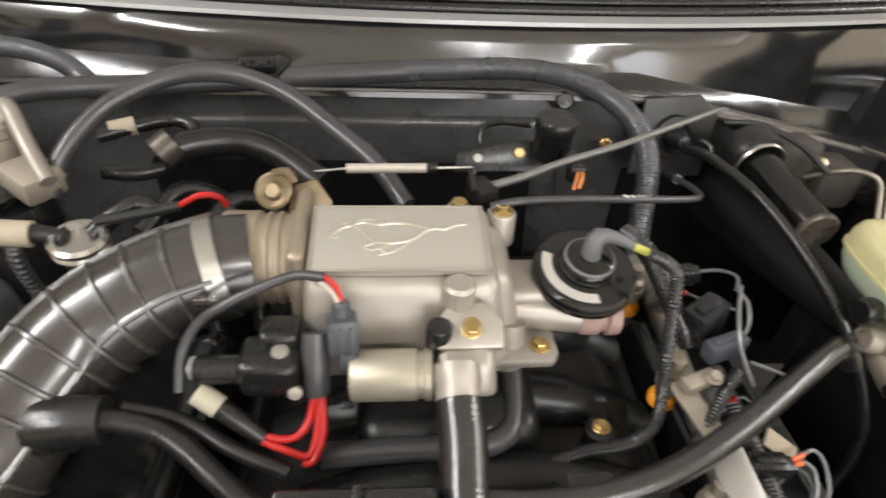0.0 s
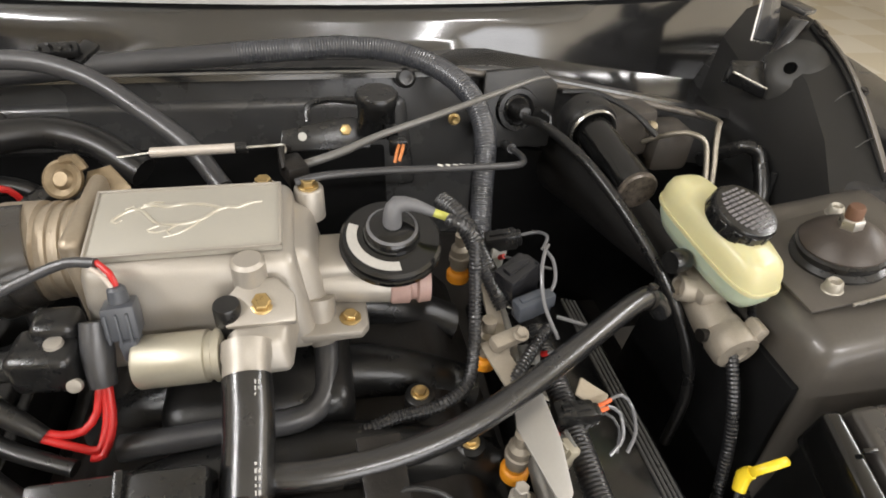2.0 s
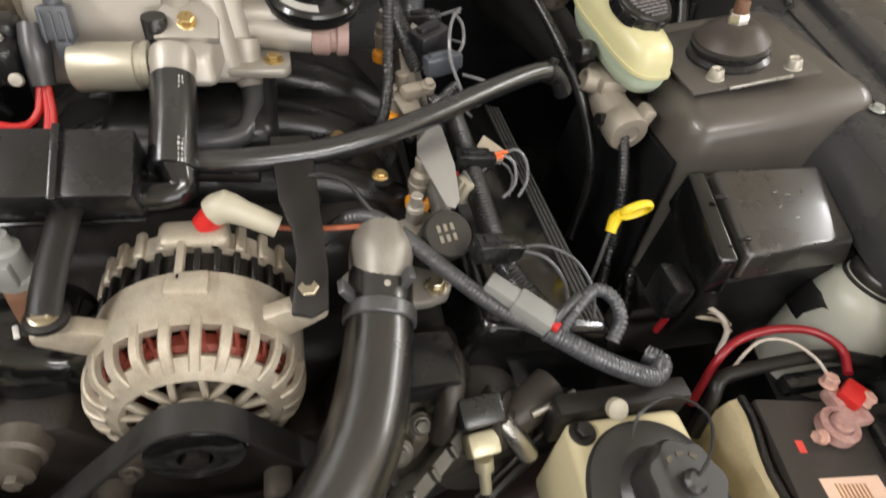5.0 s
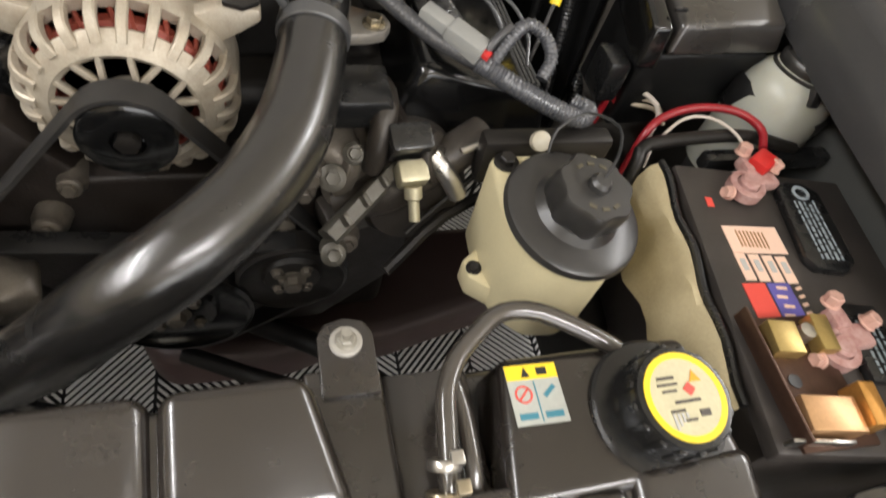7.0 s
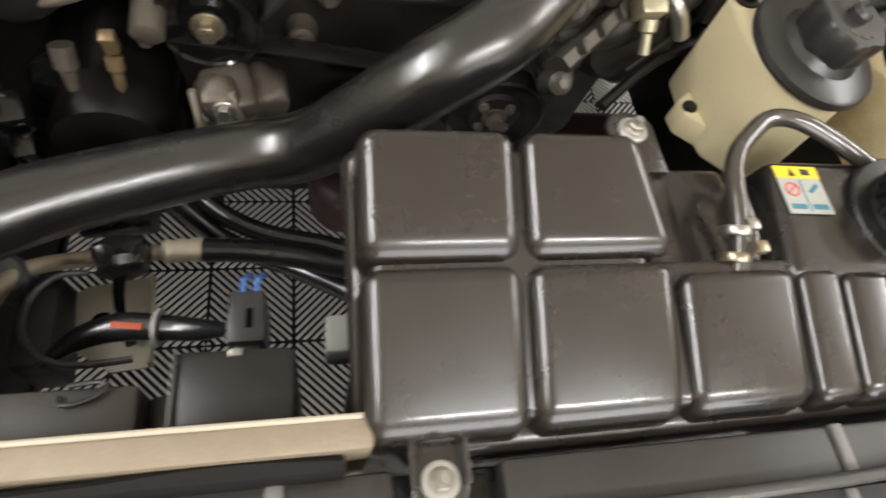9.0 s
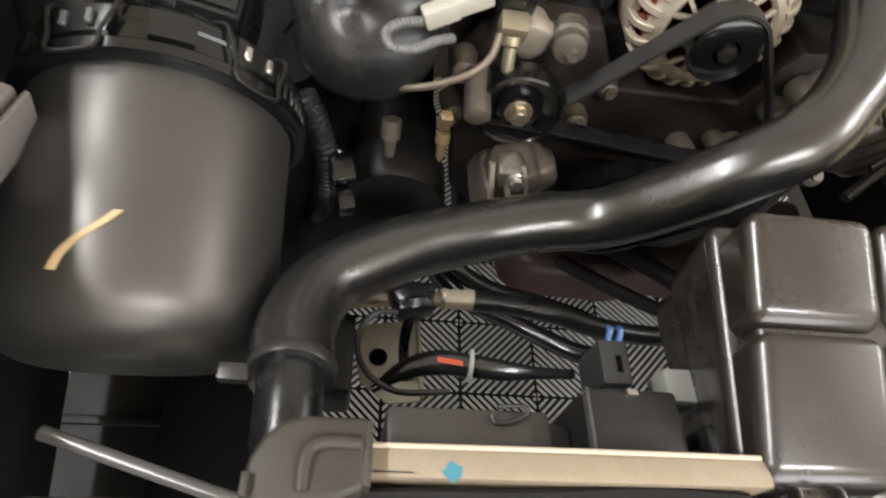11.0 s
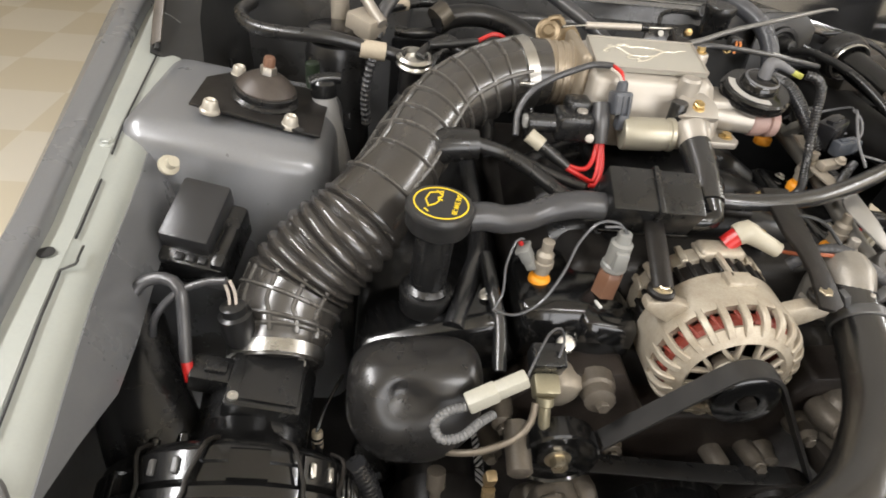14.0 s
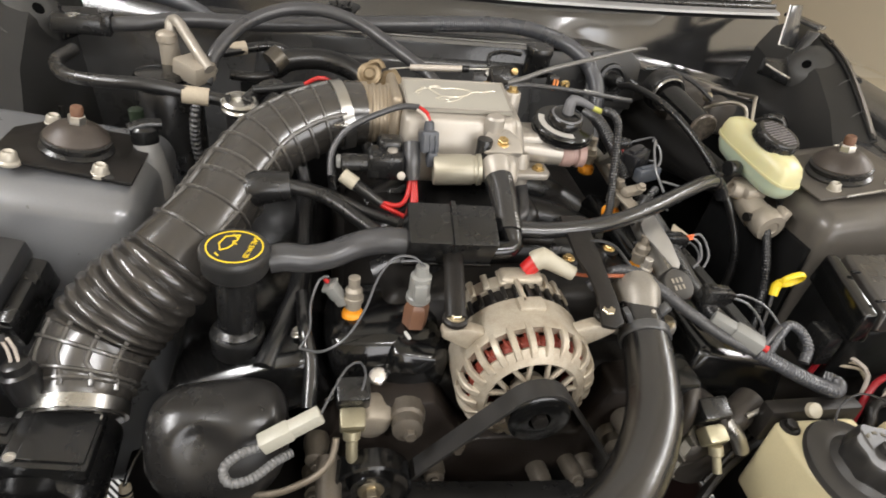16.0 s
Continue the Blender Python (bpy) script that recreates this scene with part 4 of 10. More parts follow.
    for x, y, w, h, a in ((-0.0085, -0.014, 0.012, 0.004, 0), (0.0085, -0.014, 0.012, 0.004, 0), (0.009, 0.001, 0.010, 0.003, 40), (0.0, -0.005, 0.0008, 0.026, 0)):
        box(bm, (x, y, 0.0007), (w, h, 0.0004), s, 0, 1, (0, 0, a))
    part("print", bm, TEAL, st, "blue-green pictures")
    bm = B()
    lathe(bm, [(0.0058, 0.0006), (0.0058, 0.0010), (0.0046, 0.0010), (0.0046, 0.0006)], s @ pose(-0.0085, 0.0, 0), 24, ends=False)
    box(bm, (-0.0085, 0.0, 0.0008), (0.011, 0.0013, 0.0004), s, 0, 1, (0, 0, 45))
    part("print", bm, LRED, st, "red ring print")
    return t


HOSEDUST = surf("glossy_brown_hose", (0.045, 0.039, 0.033), 0.17, bump=0.06, dust=0.25, dusty=(0.09, 0.078, 0.065), wear=18, spec=1.0, coat=0.3)


def tank_hose():
    t = thing("overflow_pipe", (0.18, -0.25, 0.64), "dusty brown-black bent hose over the coolant tank", "pipe")
    bm = B()
    tube(bm, [(0.186, -0.272, 0.672), (0.188, -0.250, 0.684), (0.191, -0.226, 0.690), (0.194, -0.208, 0.693), (0.204, -0.189, 0.695), (0.222, -0.173, 0.696), (0.236, -0.163, 0.696), (0.250, -0.160, 0.696), (0.268, -0.163, 0.695), (0.295, -0.176, 0.690), (0.320, -0.191, 0.684)], 0.0064, 20)
    part("hose", bm, HOSEDUST, t)
    bm = B()
    tube(bm, [(0.205, -0.270, 0.66), (0.205, -0.245, 0.674), (0.205, -0.215, 0.678), (0.202, -0.197, 0.682)], 0.0060, 14)
    part("hose", bm, HOSEDUST, t)
    for y in (-0.246, -0.262):
        bm = B()
        lathe(bm, [(0.0098, -0.003), (0.0104, -0.002), (0.0104, 0.002), (0.0098, 0.003)], axis((0.186 if y > -0.25 else 0.183, y, 0.684 if y > -0.25 else 0.678), (0.15, 1, 0.45)), 20)
        box(bm, (0.192, y, 0.692), (0.008, 0.008, 0.006), bev=0.001)
        part("clip", bm, STEEL if y > -0.25 else ZINC, t, "steel spring clip" if y > -0.25 else "brass-coloured clip")
    return t


HOSEGREY = surf("streaked_grey_black_hose", (0.011, 0.0105, 0.010), 0.21, grain=120, bump=0.35, dust=0.2, dusty=(0.03, 0.027, 0.024), wear=30, spec=1.0, coat=0.3)


def upper_radiator_hose():
    t = thing("upper_radiator_hose", (0.0, -0.1, 0.55), "thick glossy black upper radiator hose", "hose")
    pts = [(0.148, 0.112, 0.745), (0.142, 0.075, 0.737), (0.134, 0.035, 0.726), (0.118, -0.012, 0.714), (0.089, -0.055, 0.702), (0.047, -0.094, 0.692), (0.003, -0.110, 0.668), (-0.042, -0.110, 0.622), (-0.085, -0.104, 0.580), (-0.135, -0.104, 0.566), (-0.20, -0.120, 0.563), (-0.271, -0.155, 0.575), (-0.323, -0.195, 0.585), (-0.340, -0.24, 0.600), (-0.337, -0.285, 0.615)]
    bm = B()
    tube(bm, pts, [0.0255, 0.026, 0.027] + [0.028] * 12, 28, 0.01)
    hose = part("hose", bm, HOSEGREY, t)
    bm = B()
    for dx in (-0.006, 0.001):
        tube(bm, [(-0.334 + dx * 0.6, -0.205, 0.605), (-0.346 + dx * 0.6, -0.232, 0.621), (-0.349 + dx * 0.6, -0.25, 0.625)], 0.0016, 6)
    part("print", bm, WIREWHITE, hose, "pale worn print")
    bm = B()
    lathe(bm, [(0.0275, -0.006), (0.0285, -0.005), (0.0285, 0.005), (0.0275, 0.006)], axis(pts[1], Vector(pts[0]) - Vector(pts[2])), 28)
    box(bm, (0.118, 0.083, 0.762), (0.006, 0.012, 0.018), bev=0.001, rot=(0, -30, 0))
    box(bm, (0.163, 0.09, 0.762), (0.006, 0.012, 0.018), bev=0.001, rot=(0, 30, 0))
    part("spring_clamp", bm, surf("grey_spring_clamp", (0.12, 0.12, 0.12), 0.35, 0.6, bump=0.1), t, "dark steel spring clamp")
    bm = B()
    lathe(bm, [(0.0285, -0.005), (0.029, -0.004), (0.029, 0.004), (0.0285, 0.005)], axis((-0.337, -0.28, 0.613), (0, -1, 0.3)), 28)
    box(bm, (-0.372, -0.285, 0.618), (0.02, 0.012, 0.01), bev=0.002)
    part("spring_clamp", bm, surf("dark_clamp", (0.05, 0.048, 0.045), 0.35, 0.5), t, "dark steel spring clamp")
    return t



def battery():
    t = thing("battery", (0.54, -0.15, 0.45), "dusty black car battery with faded labels", "battery")
    m = Matrix.Translation((0.457, -0.135, 0)) @ Matrix.Rotation(math.atan2(-0.183, 0.983), 4, "Z")  # x across, y along
    bm = B()
    box(bm, (0.09, 0, 0.545), (0.176, 0.272, 0.20), m, 0.005)
    box(bm, (0.09, 0, 0.644), (0.184, 0.28, 0.018), m, 0.004)
    part("case", bm, surf("dusty_black_case", (0.035, 0.031, 0.028), 0.42, bump=0.15, dust=0.35, dusty=(0.14, 0.115, 0.1), wear=14), t)
    bm = B()
    prism(bm, [(0.097, 0.02), (0.127, 0.018), (0.14, 0.03), (0.14, 0.112), (0.128, 0.122), (0.104, 0.122), (0.094, 0.112), (0.09, 0.03)], 0.010, m @ pose(0, 0, 0.6525), 0.003)
    part("vent_cover", bm, PLASTIC, t, "black vent cover")
    bm = B()
    rng = random.Random(8)
    for col in range(5):
        y = 0.030
        while y < 0.094:
            w = rng.uniform(0.003, 0.011)
            box(bm, (0.1055 + 0.0052 * col, y + w / 2, 0.6628), (0.0026 if col % 2 else 0.0018, w, 0.0006), m, 0)
            y += w + rng.uniform(0.0012, 0.003)
    lathe(bm, [(0.009, 0.6625), (0.009, 0.6634), (0.006, 0.6634), (0.006, 0.6625)], m @ pose(0.117, 0.108, 0), 20, ends=False)
    part("print", bm, plain("pale_blue_print", (0.27, 0.31, 0.33), 0.5), t, "worn pale print")
    bm = B()
    prism(bm, [(0.097, -0.085), (0.127, -0.085), (0.135, -0.075), (0.135, -0.015), (0.097, -0.015)], 0.010, m @ pose(0, 0, 0.6525), 0.003)
    part("vent_cover", bm, PLASTIC, t, "black vent cover")
    bm = B()
    for col in range(4):
        y = -0.078
        while y < -0.03:
            w = rng.uniform(0.003, 0.010)
            box(bm, (0.107 + 0.0058 * col, y + w / 2, 0.6628), (0.0022, w, 0.0006), m, 0)
            y += w + rng.uniform(0.0012, 0.003)
    part("print", bm, plain("pale_print", (0.2, 0.24, 0.25), 0.5), t, "worn pale print")
    # stickers
    bm = B()
    box(bm, (0.052, 0.052, 0.6535), (0.056, 0.030, 0.0008), m, 0, 1, (0, 0, 4))
    lab = part("barcode_sticker", bm, PINK, t, "faded pale orange sticker")
    bm = B()
    for k in range(8):
        box(bm, (0.036 + 0.0038 * k, 0.052, 0.6542), (0.0014, 0.018, 0.0004), m, 0, 1, (0, 0, 4))
    part("print", bm, COPPER, lab, "thin printed bars")
    for k in range(4):
        bm = B()
        box(bm, (0.031 + 0.0135 * k, 0.021, 0.6535), (0.0105, 0.028, 0.0008), m, 0, 1, (0, 0, 5))
        s2 = part("date_sticker", bm, PINK, t, "faded pale sticker")
        bm = B()
        box(bm, (0.031 + 0.0135 * k, 0.023, 0.6541), (0.005, 0.012, 0.0004), m, 0, 1, (0, 0, 5))
        part("print", bm, LGREY, s2, "grey unreadable print")
    bm = B()
    box(bm, (0.034, -0.016, 0.6535), (0.022, 0.040, 0.0008), m, 0, 1, (0, 0, 5))
    part("red_sticker", bm, LRED, t, "faded red sticker")
    bm = B()
    box(bm, (0.058, -0.014, 0.6535), (0.022, 0.040, 0.0008), m, 0, 1, (0, 0, 5))
    lb = part("blue_sticker", bm, LBLUE, t, "blue sticker with unreadable pale marks")
    bm = B()
    for k in range(4):
        box(bm, (0.055 + 0.003 * (k % 2), -0.026 + 0.009 * k, 0.6541), (0.010, 0.003, 0.0004), m, 0)
    part("print", bm, PINK, lb, "pale unreadable marks")
    bm = B()
    for k in range(5):
        box(bm, (0.075, -0.03 + 0.008 * k, 0.6538), (0.006, 0.003, 0.0006), m, 0, 1, (0, 0, 20))
    part("print", bm, PINK, t, "small pale print")
    bm = B()
    box(bm, (0.021, 0.093, 0.6535), (0.007, 0.011, 0.0008), m, 0)
    part("red_tag", bm, LRED, t, "small red tag")
    # terminals
    for y, lbl in ((0.108, "corroded pink and red battery terminal"), (-0.06, "corroded pinkish battery terminal")):
        c = m @ Vector((0.058 if y > 0 else 0.075, y, 0.653))
        bm = B()
        lathe(bm, [(0.0105, 0), (0.0098, 0.018), (0.008, 0.02), (0, 0.02)], pose(*c), 20)
        post = part("terminal", bm, surf("corroded_lead", (0.36, 0.17, 0.15), 0.7, 0.1, var=0.5, grain=150, bump=0.8, dust=0.75, dusty=(0.6, 0.47, 0.42), wear=110), t, lbl)
        bm = B()
        lathe(bm, [(0.0175, 0.004), (0.0175, 0.014), (0.011, 0.015), (0.0108, 0.004)], pose(*c), 22)
        box(bm, (c.x + 0.022, c.y + 0.008, c.z + 0.010), (0.03, 0.022, 0.012), bev=0.004)
        box(bm, (c.x + 0.014, c.y + 0.024, c.z + 0.012), (0.016, 0.02, 0.014), bev=0.004)
        part("clamp", bm, post.data.materials[0], post)
        bm = B()
        hexbolt(bm, (c.x + 0.036, c.y + 0.016, c.z + 0.016), (0.3, 0, 1), 0.012, 0.010, 0.008)
        part("nut", bm, NUTPINK, post)
        bm = B()
        hexbolt(bm, (c.x + 0.012, c.y + 0.036, c.z + 0.018), (0, 0.2, 1), 0.012, 0.010, 0.008)
        part("nut", bm, NUTPINK, post)
        bm = B()
        hexbolt(bm, (c.x - 0.022, c.y - 0.006, c.z + 0.01), (-1, 0, 0.3), 0.010, 0.008, 0.007)
        part("nut", bm, NUTPINK, post)
        if y > 0:
            bm = B()
            box(bm, (c.x + 0.026, c.y + 0.022, c.z + 0.02), (0.026, 0.02, 0.012), bev=0.003, rot=(0, 0, 30))
            part("cover", bm, RED, post, "red terminal cover")
    return t


def battery_clamp():
    t = thing("battery_clamp", (0.48, -0.22, 0.655), "tarnished copper-coloured battery hold-down bracket", "bracket")
    m = Matrix.Translation((0.457, -0.135, 0)) @ Matrix.Rotation(math.atan2(-0.183, 0.983), 4, "Z")
    bm = B()
    box(bm, (0.038, -0.085, 0.660), (0.066, 0.105, 0.004), m, 0.001, 2, (0, 0, 7))
    box(bm, (0.004, -0.085, 0.667), (0.003, 0.105, 0.016), m, 0.001, 2, (0, 0, 7))
    part("plate", bm, surf("tarnished_dark_plate", (0.09, 0.05, 0.035), 0.35, 0.6, var=0.4, bump=0.2, wear=50), t, "dark tarnished plate")
    for c, s, mt, label in (((0.025, -0.056, 0.667), (0.024, 0.027, 0.013), BRASS, "yellow brass block"), ((0.059, -0.051, 0.668), (0.015, 0.031, 0.015), BRASS, "yellow brass block"),
                            ((0.034, -0.117, 0.669), (0.044, 0.026, 0.016), COPPER, "copper-coloured block"), ((0.066, -0.110, 0.671), (0.014, 0.032, 0.022), ORANGECOP, "yellow brass block")):
        bm = B()
        box(bm, c, s, m, 0.0012)
        part("block", bm, mt, t, label)
    bm = B()
    box(bm, (0.024, -0.1345, 0.664), (0.05, 0.003, 0.012), m, 0.001)
    part("lip", bm, BRIGHT, t, "bright worn lip")
    bm = B()
    lathe(bm, [(0.0055, 0), (0.0055, 0.0006), (0, 0.0006)], m @ pose(0.026, -0.088, 0.6622), 16)
    part("hole", bm, WIREBLACK, t)
    bm = B()
    lathe(bm, [(0.007, 0), (0.0065, 0.012), (0, 0.013)], m @ pose(0.046, -0.05, 0.662), 14)
    part("bolt", bm, STEEL, t)
    return t


def battery_shield():
    t = thing("battery_shield", (0.44, -0.1, 0.5), "cream felt heat shield beside the battery", "heat shield")
    bm = B()
    rows = []
    for k in range(15):
        y = 0.005 - 0.24 * k / 14
        x = 0.470 + 0.183 * (y + 0.0) / 0.983 - 0.008
        w = 0.003 * math.sin(k * 2.1)
        rows.append([(x - 0.020 + 0.004 * math.sin(k * 0.9), y, 0.585 + 0.008 * math.sin(k * 1.1)), (x - 0.018 + w, y, 0.60), (x - 0.014 + w, y, 0.63), (x - 0.006, y, 0.648 + 0.004 * math.sin(k * 1.7)), (x + 0.001, y, 0.652 + 0.003 * math.sin(k * 1.3))])
    sheet(bm, rows, 0.004)
    part("felt", bm, surf("cream_felt", (0.45, 0.38, 0.23), 0.9, var=0.25, bump=0.8, dust=0.5, dusty=(0.2, 0.15, 0.08), wear=24), t)
    bm = B()
    tube(bm, [tuple(Vector(r[-1]) + Vector((0.004, 0, 0.001))) for r in rows], 0.0035, 8, 0.02)
    part("edge", bm, RUBBER, t, "black worn edge")
    return t


def steering_reservoir():
    t = thing("steering_reservoir", (0.34, -0.05, 0.52), "cream plastic power steering reservoir with a black cap", "reservoir")
    bm = B()
    prism(bm, [(0.285, -0.055), (0.292, -0.09), (0.315, -0.112), (0.345, -0.116), (0.376, -0.10), (0.392, -0.07), (0.392, -0.03), (0.392, 0.006), (0.29, 0.008)], 0.112, pose(0, 0, 0.558), 0.008, 3)
    prism(bm, [(0.287, -0.030), (0.270, -0.044), (0.272, -0.062), (0.30, -0.085)], 0.028, pose(0, 0, 0.560), 0.004)
    part("body", bm, CREAM, t)
    m = axis((0.339, -0.062, 0.668), (0.10, -0.14, 1))
    bm = B()
    lathe(bm, [(0.057, 0), (0.0585, 0.003), (0.057, 0.008), (0.054, 0.010), (0.036, 0.012), (0.030, 0.018), (0.021, 0.019), (0.020, 0.026)], m, 56)
    part("neck", bm, SATIN, t, "satin black funnel neck")
    bm = B()
    prof = []
    o = bmesh.new()
    n = 48
    for lev, (r, h) in enumerate(((0.0290, 0.016), (0.0305, 0.020), (0.0305, 0.040), (0.0285, 0.0435))):
        prof.append([o.verts.new((r * (1 + 0.06 * math.cos(7 * 2 * math.pi * k / n)) * math.cos(2 * math.pi * k / n), r * (1 + 0.06 * math.cos(7 * 2 * math.pi * k / n)) * math.sin(2 * math.pi * k / n), h)) for k in range(n)])
    for a, b in zip(prof, prof[1:]):
        for k in range(n):
            o.faces.new((a[k], a[(k + 1) % n], b[(k + 1) % n], b[k]))
    o.faces.new(prof[0])
    o.faces.new(prof[-1])
    merge(bm, o, m)
    lathe(bm, [(0.0085, 0.042), (0.0085, 0.049), (0.006, 0.052), (0, 0.052)], m, 20)
    cap = part("cap", bm, SATIN, t, "black scalloped screw cap")
    bm = B()
    for k in (2, 3, 4, 8, 9, 10):
        a = 2 * math.pi * k / 12
        box(bm, (0.020 * math.cos(a), 0.020 * math.sin(a), 0.0438), (0.003, 0.006, 0.0006), m, 0, 1, (0, 0, math.degrees(a)))
    part("print", bm, surf("dim_gold_print", (0.08, 0.068, 0.04), 0.5), cap, "dim gold unreadable print")
    bm = B()
    c = m @ Vector((0, 0, 0.049))
    tube(bm, [c, c + Vector((0.012, 0.012, 0.014)), c + Vector((0.02, 0.035, 0.02)), c + Vector((0.004, 0.055, 0.016)), c + Vector((-0.02, 0.05, 0.005)), c + Vector((-0.026, 0.04, -0.01))], 0.0012, 6)
    part("strap", bm, WIREBLACK, cap)
    bm = B()
    hexbolt(bm, (0.301, -0.004, 0.67), (0, 0, 1), 0.012, 0.008, 0.011)
    part("bolt", bm, IRON, t)
    bm = B()
    hexbolt(bm, (0.279, -0.053, 0.588), (-0.2, -0.2, 1), 0.009, 0.004, 0.007)
    part("bolt", bm, IRON, t)
    bm = B()
    box(bm, (0.345, 0.018, 0.655), (0.12, 0.02, 0.05), bev=0.004)
    part("bracket", bm, IRON, t, "black steel bracket")
    bm = B()
    lathe(bm, [(0.0085, 0), (0.0085, 0.006), (0.004, 0.008), (0, 0.008)], axis((0.329, 0.006, 0.684), (0, -0.7, 0.7)), 20)
    part("knob", bm, IVORY, t, "ivory plastic plug")
    t.location += Vector((-0.010, -0.012, 0.012))
    return t


def fuse_box():
    t = thing("fuse_box", (0.54, 0.15, 0.58), "black plastic fuse box with a scuffed lid", "fuse box")
    bm = B()
    solid8(bm, [(0.472, 0.112, 0.60), (0.628, 0.118, 0.60), (0.645, 0.21, 0.60), (0.475, 0.21, 0.60)],
           [(0.468, 0.098, 0.705), (0.624, 0.107, 0.705), (0.640, 0.205, 0.722), (0.478, 0.205, 0.722)], 0.006, 3)
    # blacker than the lid: the body's shade is put into its colour
    part("body", bm, surf("shaded_box_black", (0.005, 0.005, 0.005), 0.5, bump=0.1, dust=0.15, dusty=(0.02, 0.018, 0.016), wear=12, spec=0.3), t)
    bm = B()
    solid8(bm, [(0.486, 0.095, 0.706), (0.630, 0.104, 0.706), (0.646, 0.212, 0.722), (0.498, 0.212, 0.722)],
           [(0.493, 0.102, 0.739), (0.622, 0.110, 0.739), (0.636, 0.204, 0.758), (0.506, 0.204, 0.758)], 0.006, 4)
    lid = part("lid", bm, surf("scuffed_lid", (0.022, 0.0195, 0.0175), 0.3, bump=0.05, dust=0.3, dusty=(0.06, 0.052, 0.045), coat=0.3, wear=9, spec=0.9), t, "glossy scuffed black lid")
    bm = B()
    solid8(bm, [(0.458, 0.097, 0.69), (0.483, 0.094, 0.69), (0.497, 0.209, 0.71), (0.473, 0.209, 0.71)],
           [(0.461, 0.101, 0.737), (0.482, 0.098, 0.737), (0.496, 0.205, 0.757), (0.476, 0.205, 0.757)], 0.005, 3)
    part("side_cover", bm, GLOSSPL, t)
    for y in (0.115, 0.165):
        bm = B()
        box(bm, (0.491, y, 0.741 + (y - 0.085) * 0.17), (0.014, 0.004, 0.004), bev=0.001)
        part("clip", bm, PLASTIC, lid)
    bm = B()
    box(bm, (0.452, 0.125, 0.665), (0.026, 0.04, 0.05), bev=0.006)
    part("latch", bm, PLASTIC, t)
    for x, y, a in ((0.560, 0.170, 12), (0.573, 0.166, -8), (0.556, 0.152, 30), (0.568, 0.138, 15)):
        bm = B()
        box(bm, (x, y, 0.7365 + (y - 0.09) * 0.2), (0.006, 0.0012, 0.0007), bev=0, rot=(11, 0, a))
        part("scuff", bm, CONN, lid, "small pale scuff")
    return t


def washer_bottle():
    t = thing("washer_bottle", (0.63, 0.045, 0.56), "milky plastic washer bottle neck with a black flip cap", "washer bottle")
    m = axis((0.640, 0.062, 0.668), (0.14, 0.06, 1))
    bm = B()
    lathe(bm, [(0.049, -0.10), (0.051, -0.02), (0.0505, 0.0), (0.048, 0.015), (0.042, 0.028), (0.034, 0.036), (0.028, 0.040)], m, 44)
    part("bottle", bm, MILK, t)
    bm = B()
    lathe(bm, [(0.028, 0.034), (0.031, 0.036), (0.032, 0.040), (0.032, 0.046), (0.030, 0.049), (0, 0.050)], m, 44)
    lathe(bm, [(0.033, 0.030), (0.036, 0.031), (0.036, 0.036), (0.033, 0.037)], m, 44, ends=False)
    box(bm, (-0.012, -0.038, 0.030), (0.013, 0.010, 0.022), m, 0.003, 2, (-25, 0, 0))
    box(bm, (-0.012, -0.031, 0.043), (0.016, 0.012, 0.008), m, 0.003)
    cap = part("cap", bm, SATIN, t, "black flip cap")
    bm = B()
    lathe(bm, [(0.0085, 0.050), (0.0085, 0.0506), (0.007, 0.0506), (0.007, 0.050)], m @ pose(0.006, 0.002, 0), 6, ends=False)
    for x, y, w, h in ((0.020, -0.008, 0.008, 0.0045), (0.0185, -0.013, 0.006, 0.003), (-0.016, 0.012, 0.004, 0.009), (0.006, 0.002, 0.005, 0.004)):
        box(bm, (x, y, 0.0503), (w, h, 0.0006), m, 0, 1, (0, 0, 20))
    part("print", bm, surf("gold_print", (0.6, 0.5, 0.08), 0.5), cap, "gold printed symbol")
    bm = B()
    lathe(bm, [(0.056, -0.03), (0.0575, 0.004), (0.054, 0.010), (0.052, 0.004)], m @ pose(0.006, 0.008, 0), 44, ends=False)
    part("collar", bm, RUBBER, t, "black rubber collar")
    bm = B()
    box(bm, (0.60, 0.000, 0.640), (0.16, 0.018, 0.02), bev=0.005)
    part("bracket", bm, PLASTIC, t)
    t.location += Vector((0.008, 0.016, 0))
    return t


def battery_cables():
    t = thing("battery_cable", (0.5, 0.05, 0.65), "red battery cable with a white wire", "cable")
    bm = B()
    tube(bm, [(0.455, 0.03, 0.60), (0.469, 0.046, 0.65), (0.492, 0.057, 0.665), (0.528, 0.058, 0.675), (0.568, 0.049, 0.676), (0.587, 0.028, 0.672), (0.578, 0.005, 0.668)], 0.0042, 12)
    part("cable", bm, CRIMSON, t, "red insulated cable")
    bm = B()
    tube(bm, [(0.466, 0.02, 0.63), (0.476, 0.033, 0.65), (0.511, 0.052, 0.665), (0.538, 0.047, 0.670), (0.553, 0.025, 0.671), (0.556, 0.005, 0.668)], 0.0017, 8)
    part("wire", bm, WIREWHITE, t, "white wire")
    bm = B()
    tube(bm, [(0.468, 0.135, 0.655), (0.473, 0.128, 0.654), (0.488, 0.116, 0.652), (0.503, 0.100, 0.65), (0.506, 0.082, 0.645), (0.50, 0.07, 0.62)], 0.0028, 8)
    part("wire", bm, WIREWHITE, t, "pale wire")
    bm = B()
    tube(bm, [(0.462, 0.12, 0.60), (0.464, 0.12, 0.635), (0.467, 0.128, 0.655)], 0.004, 10)
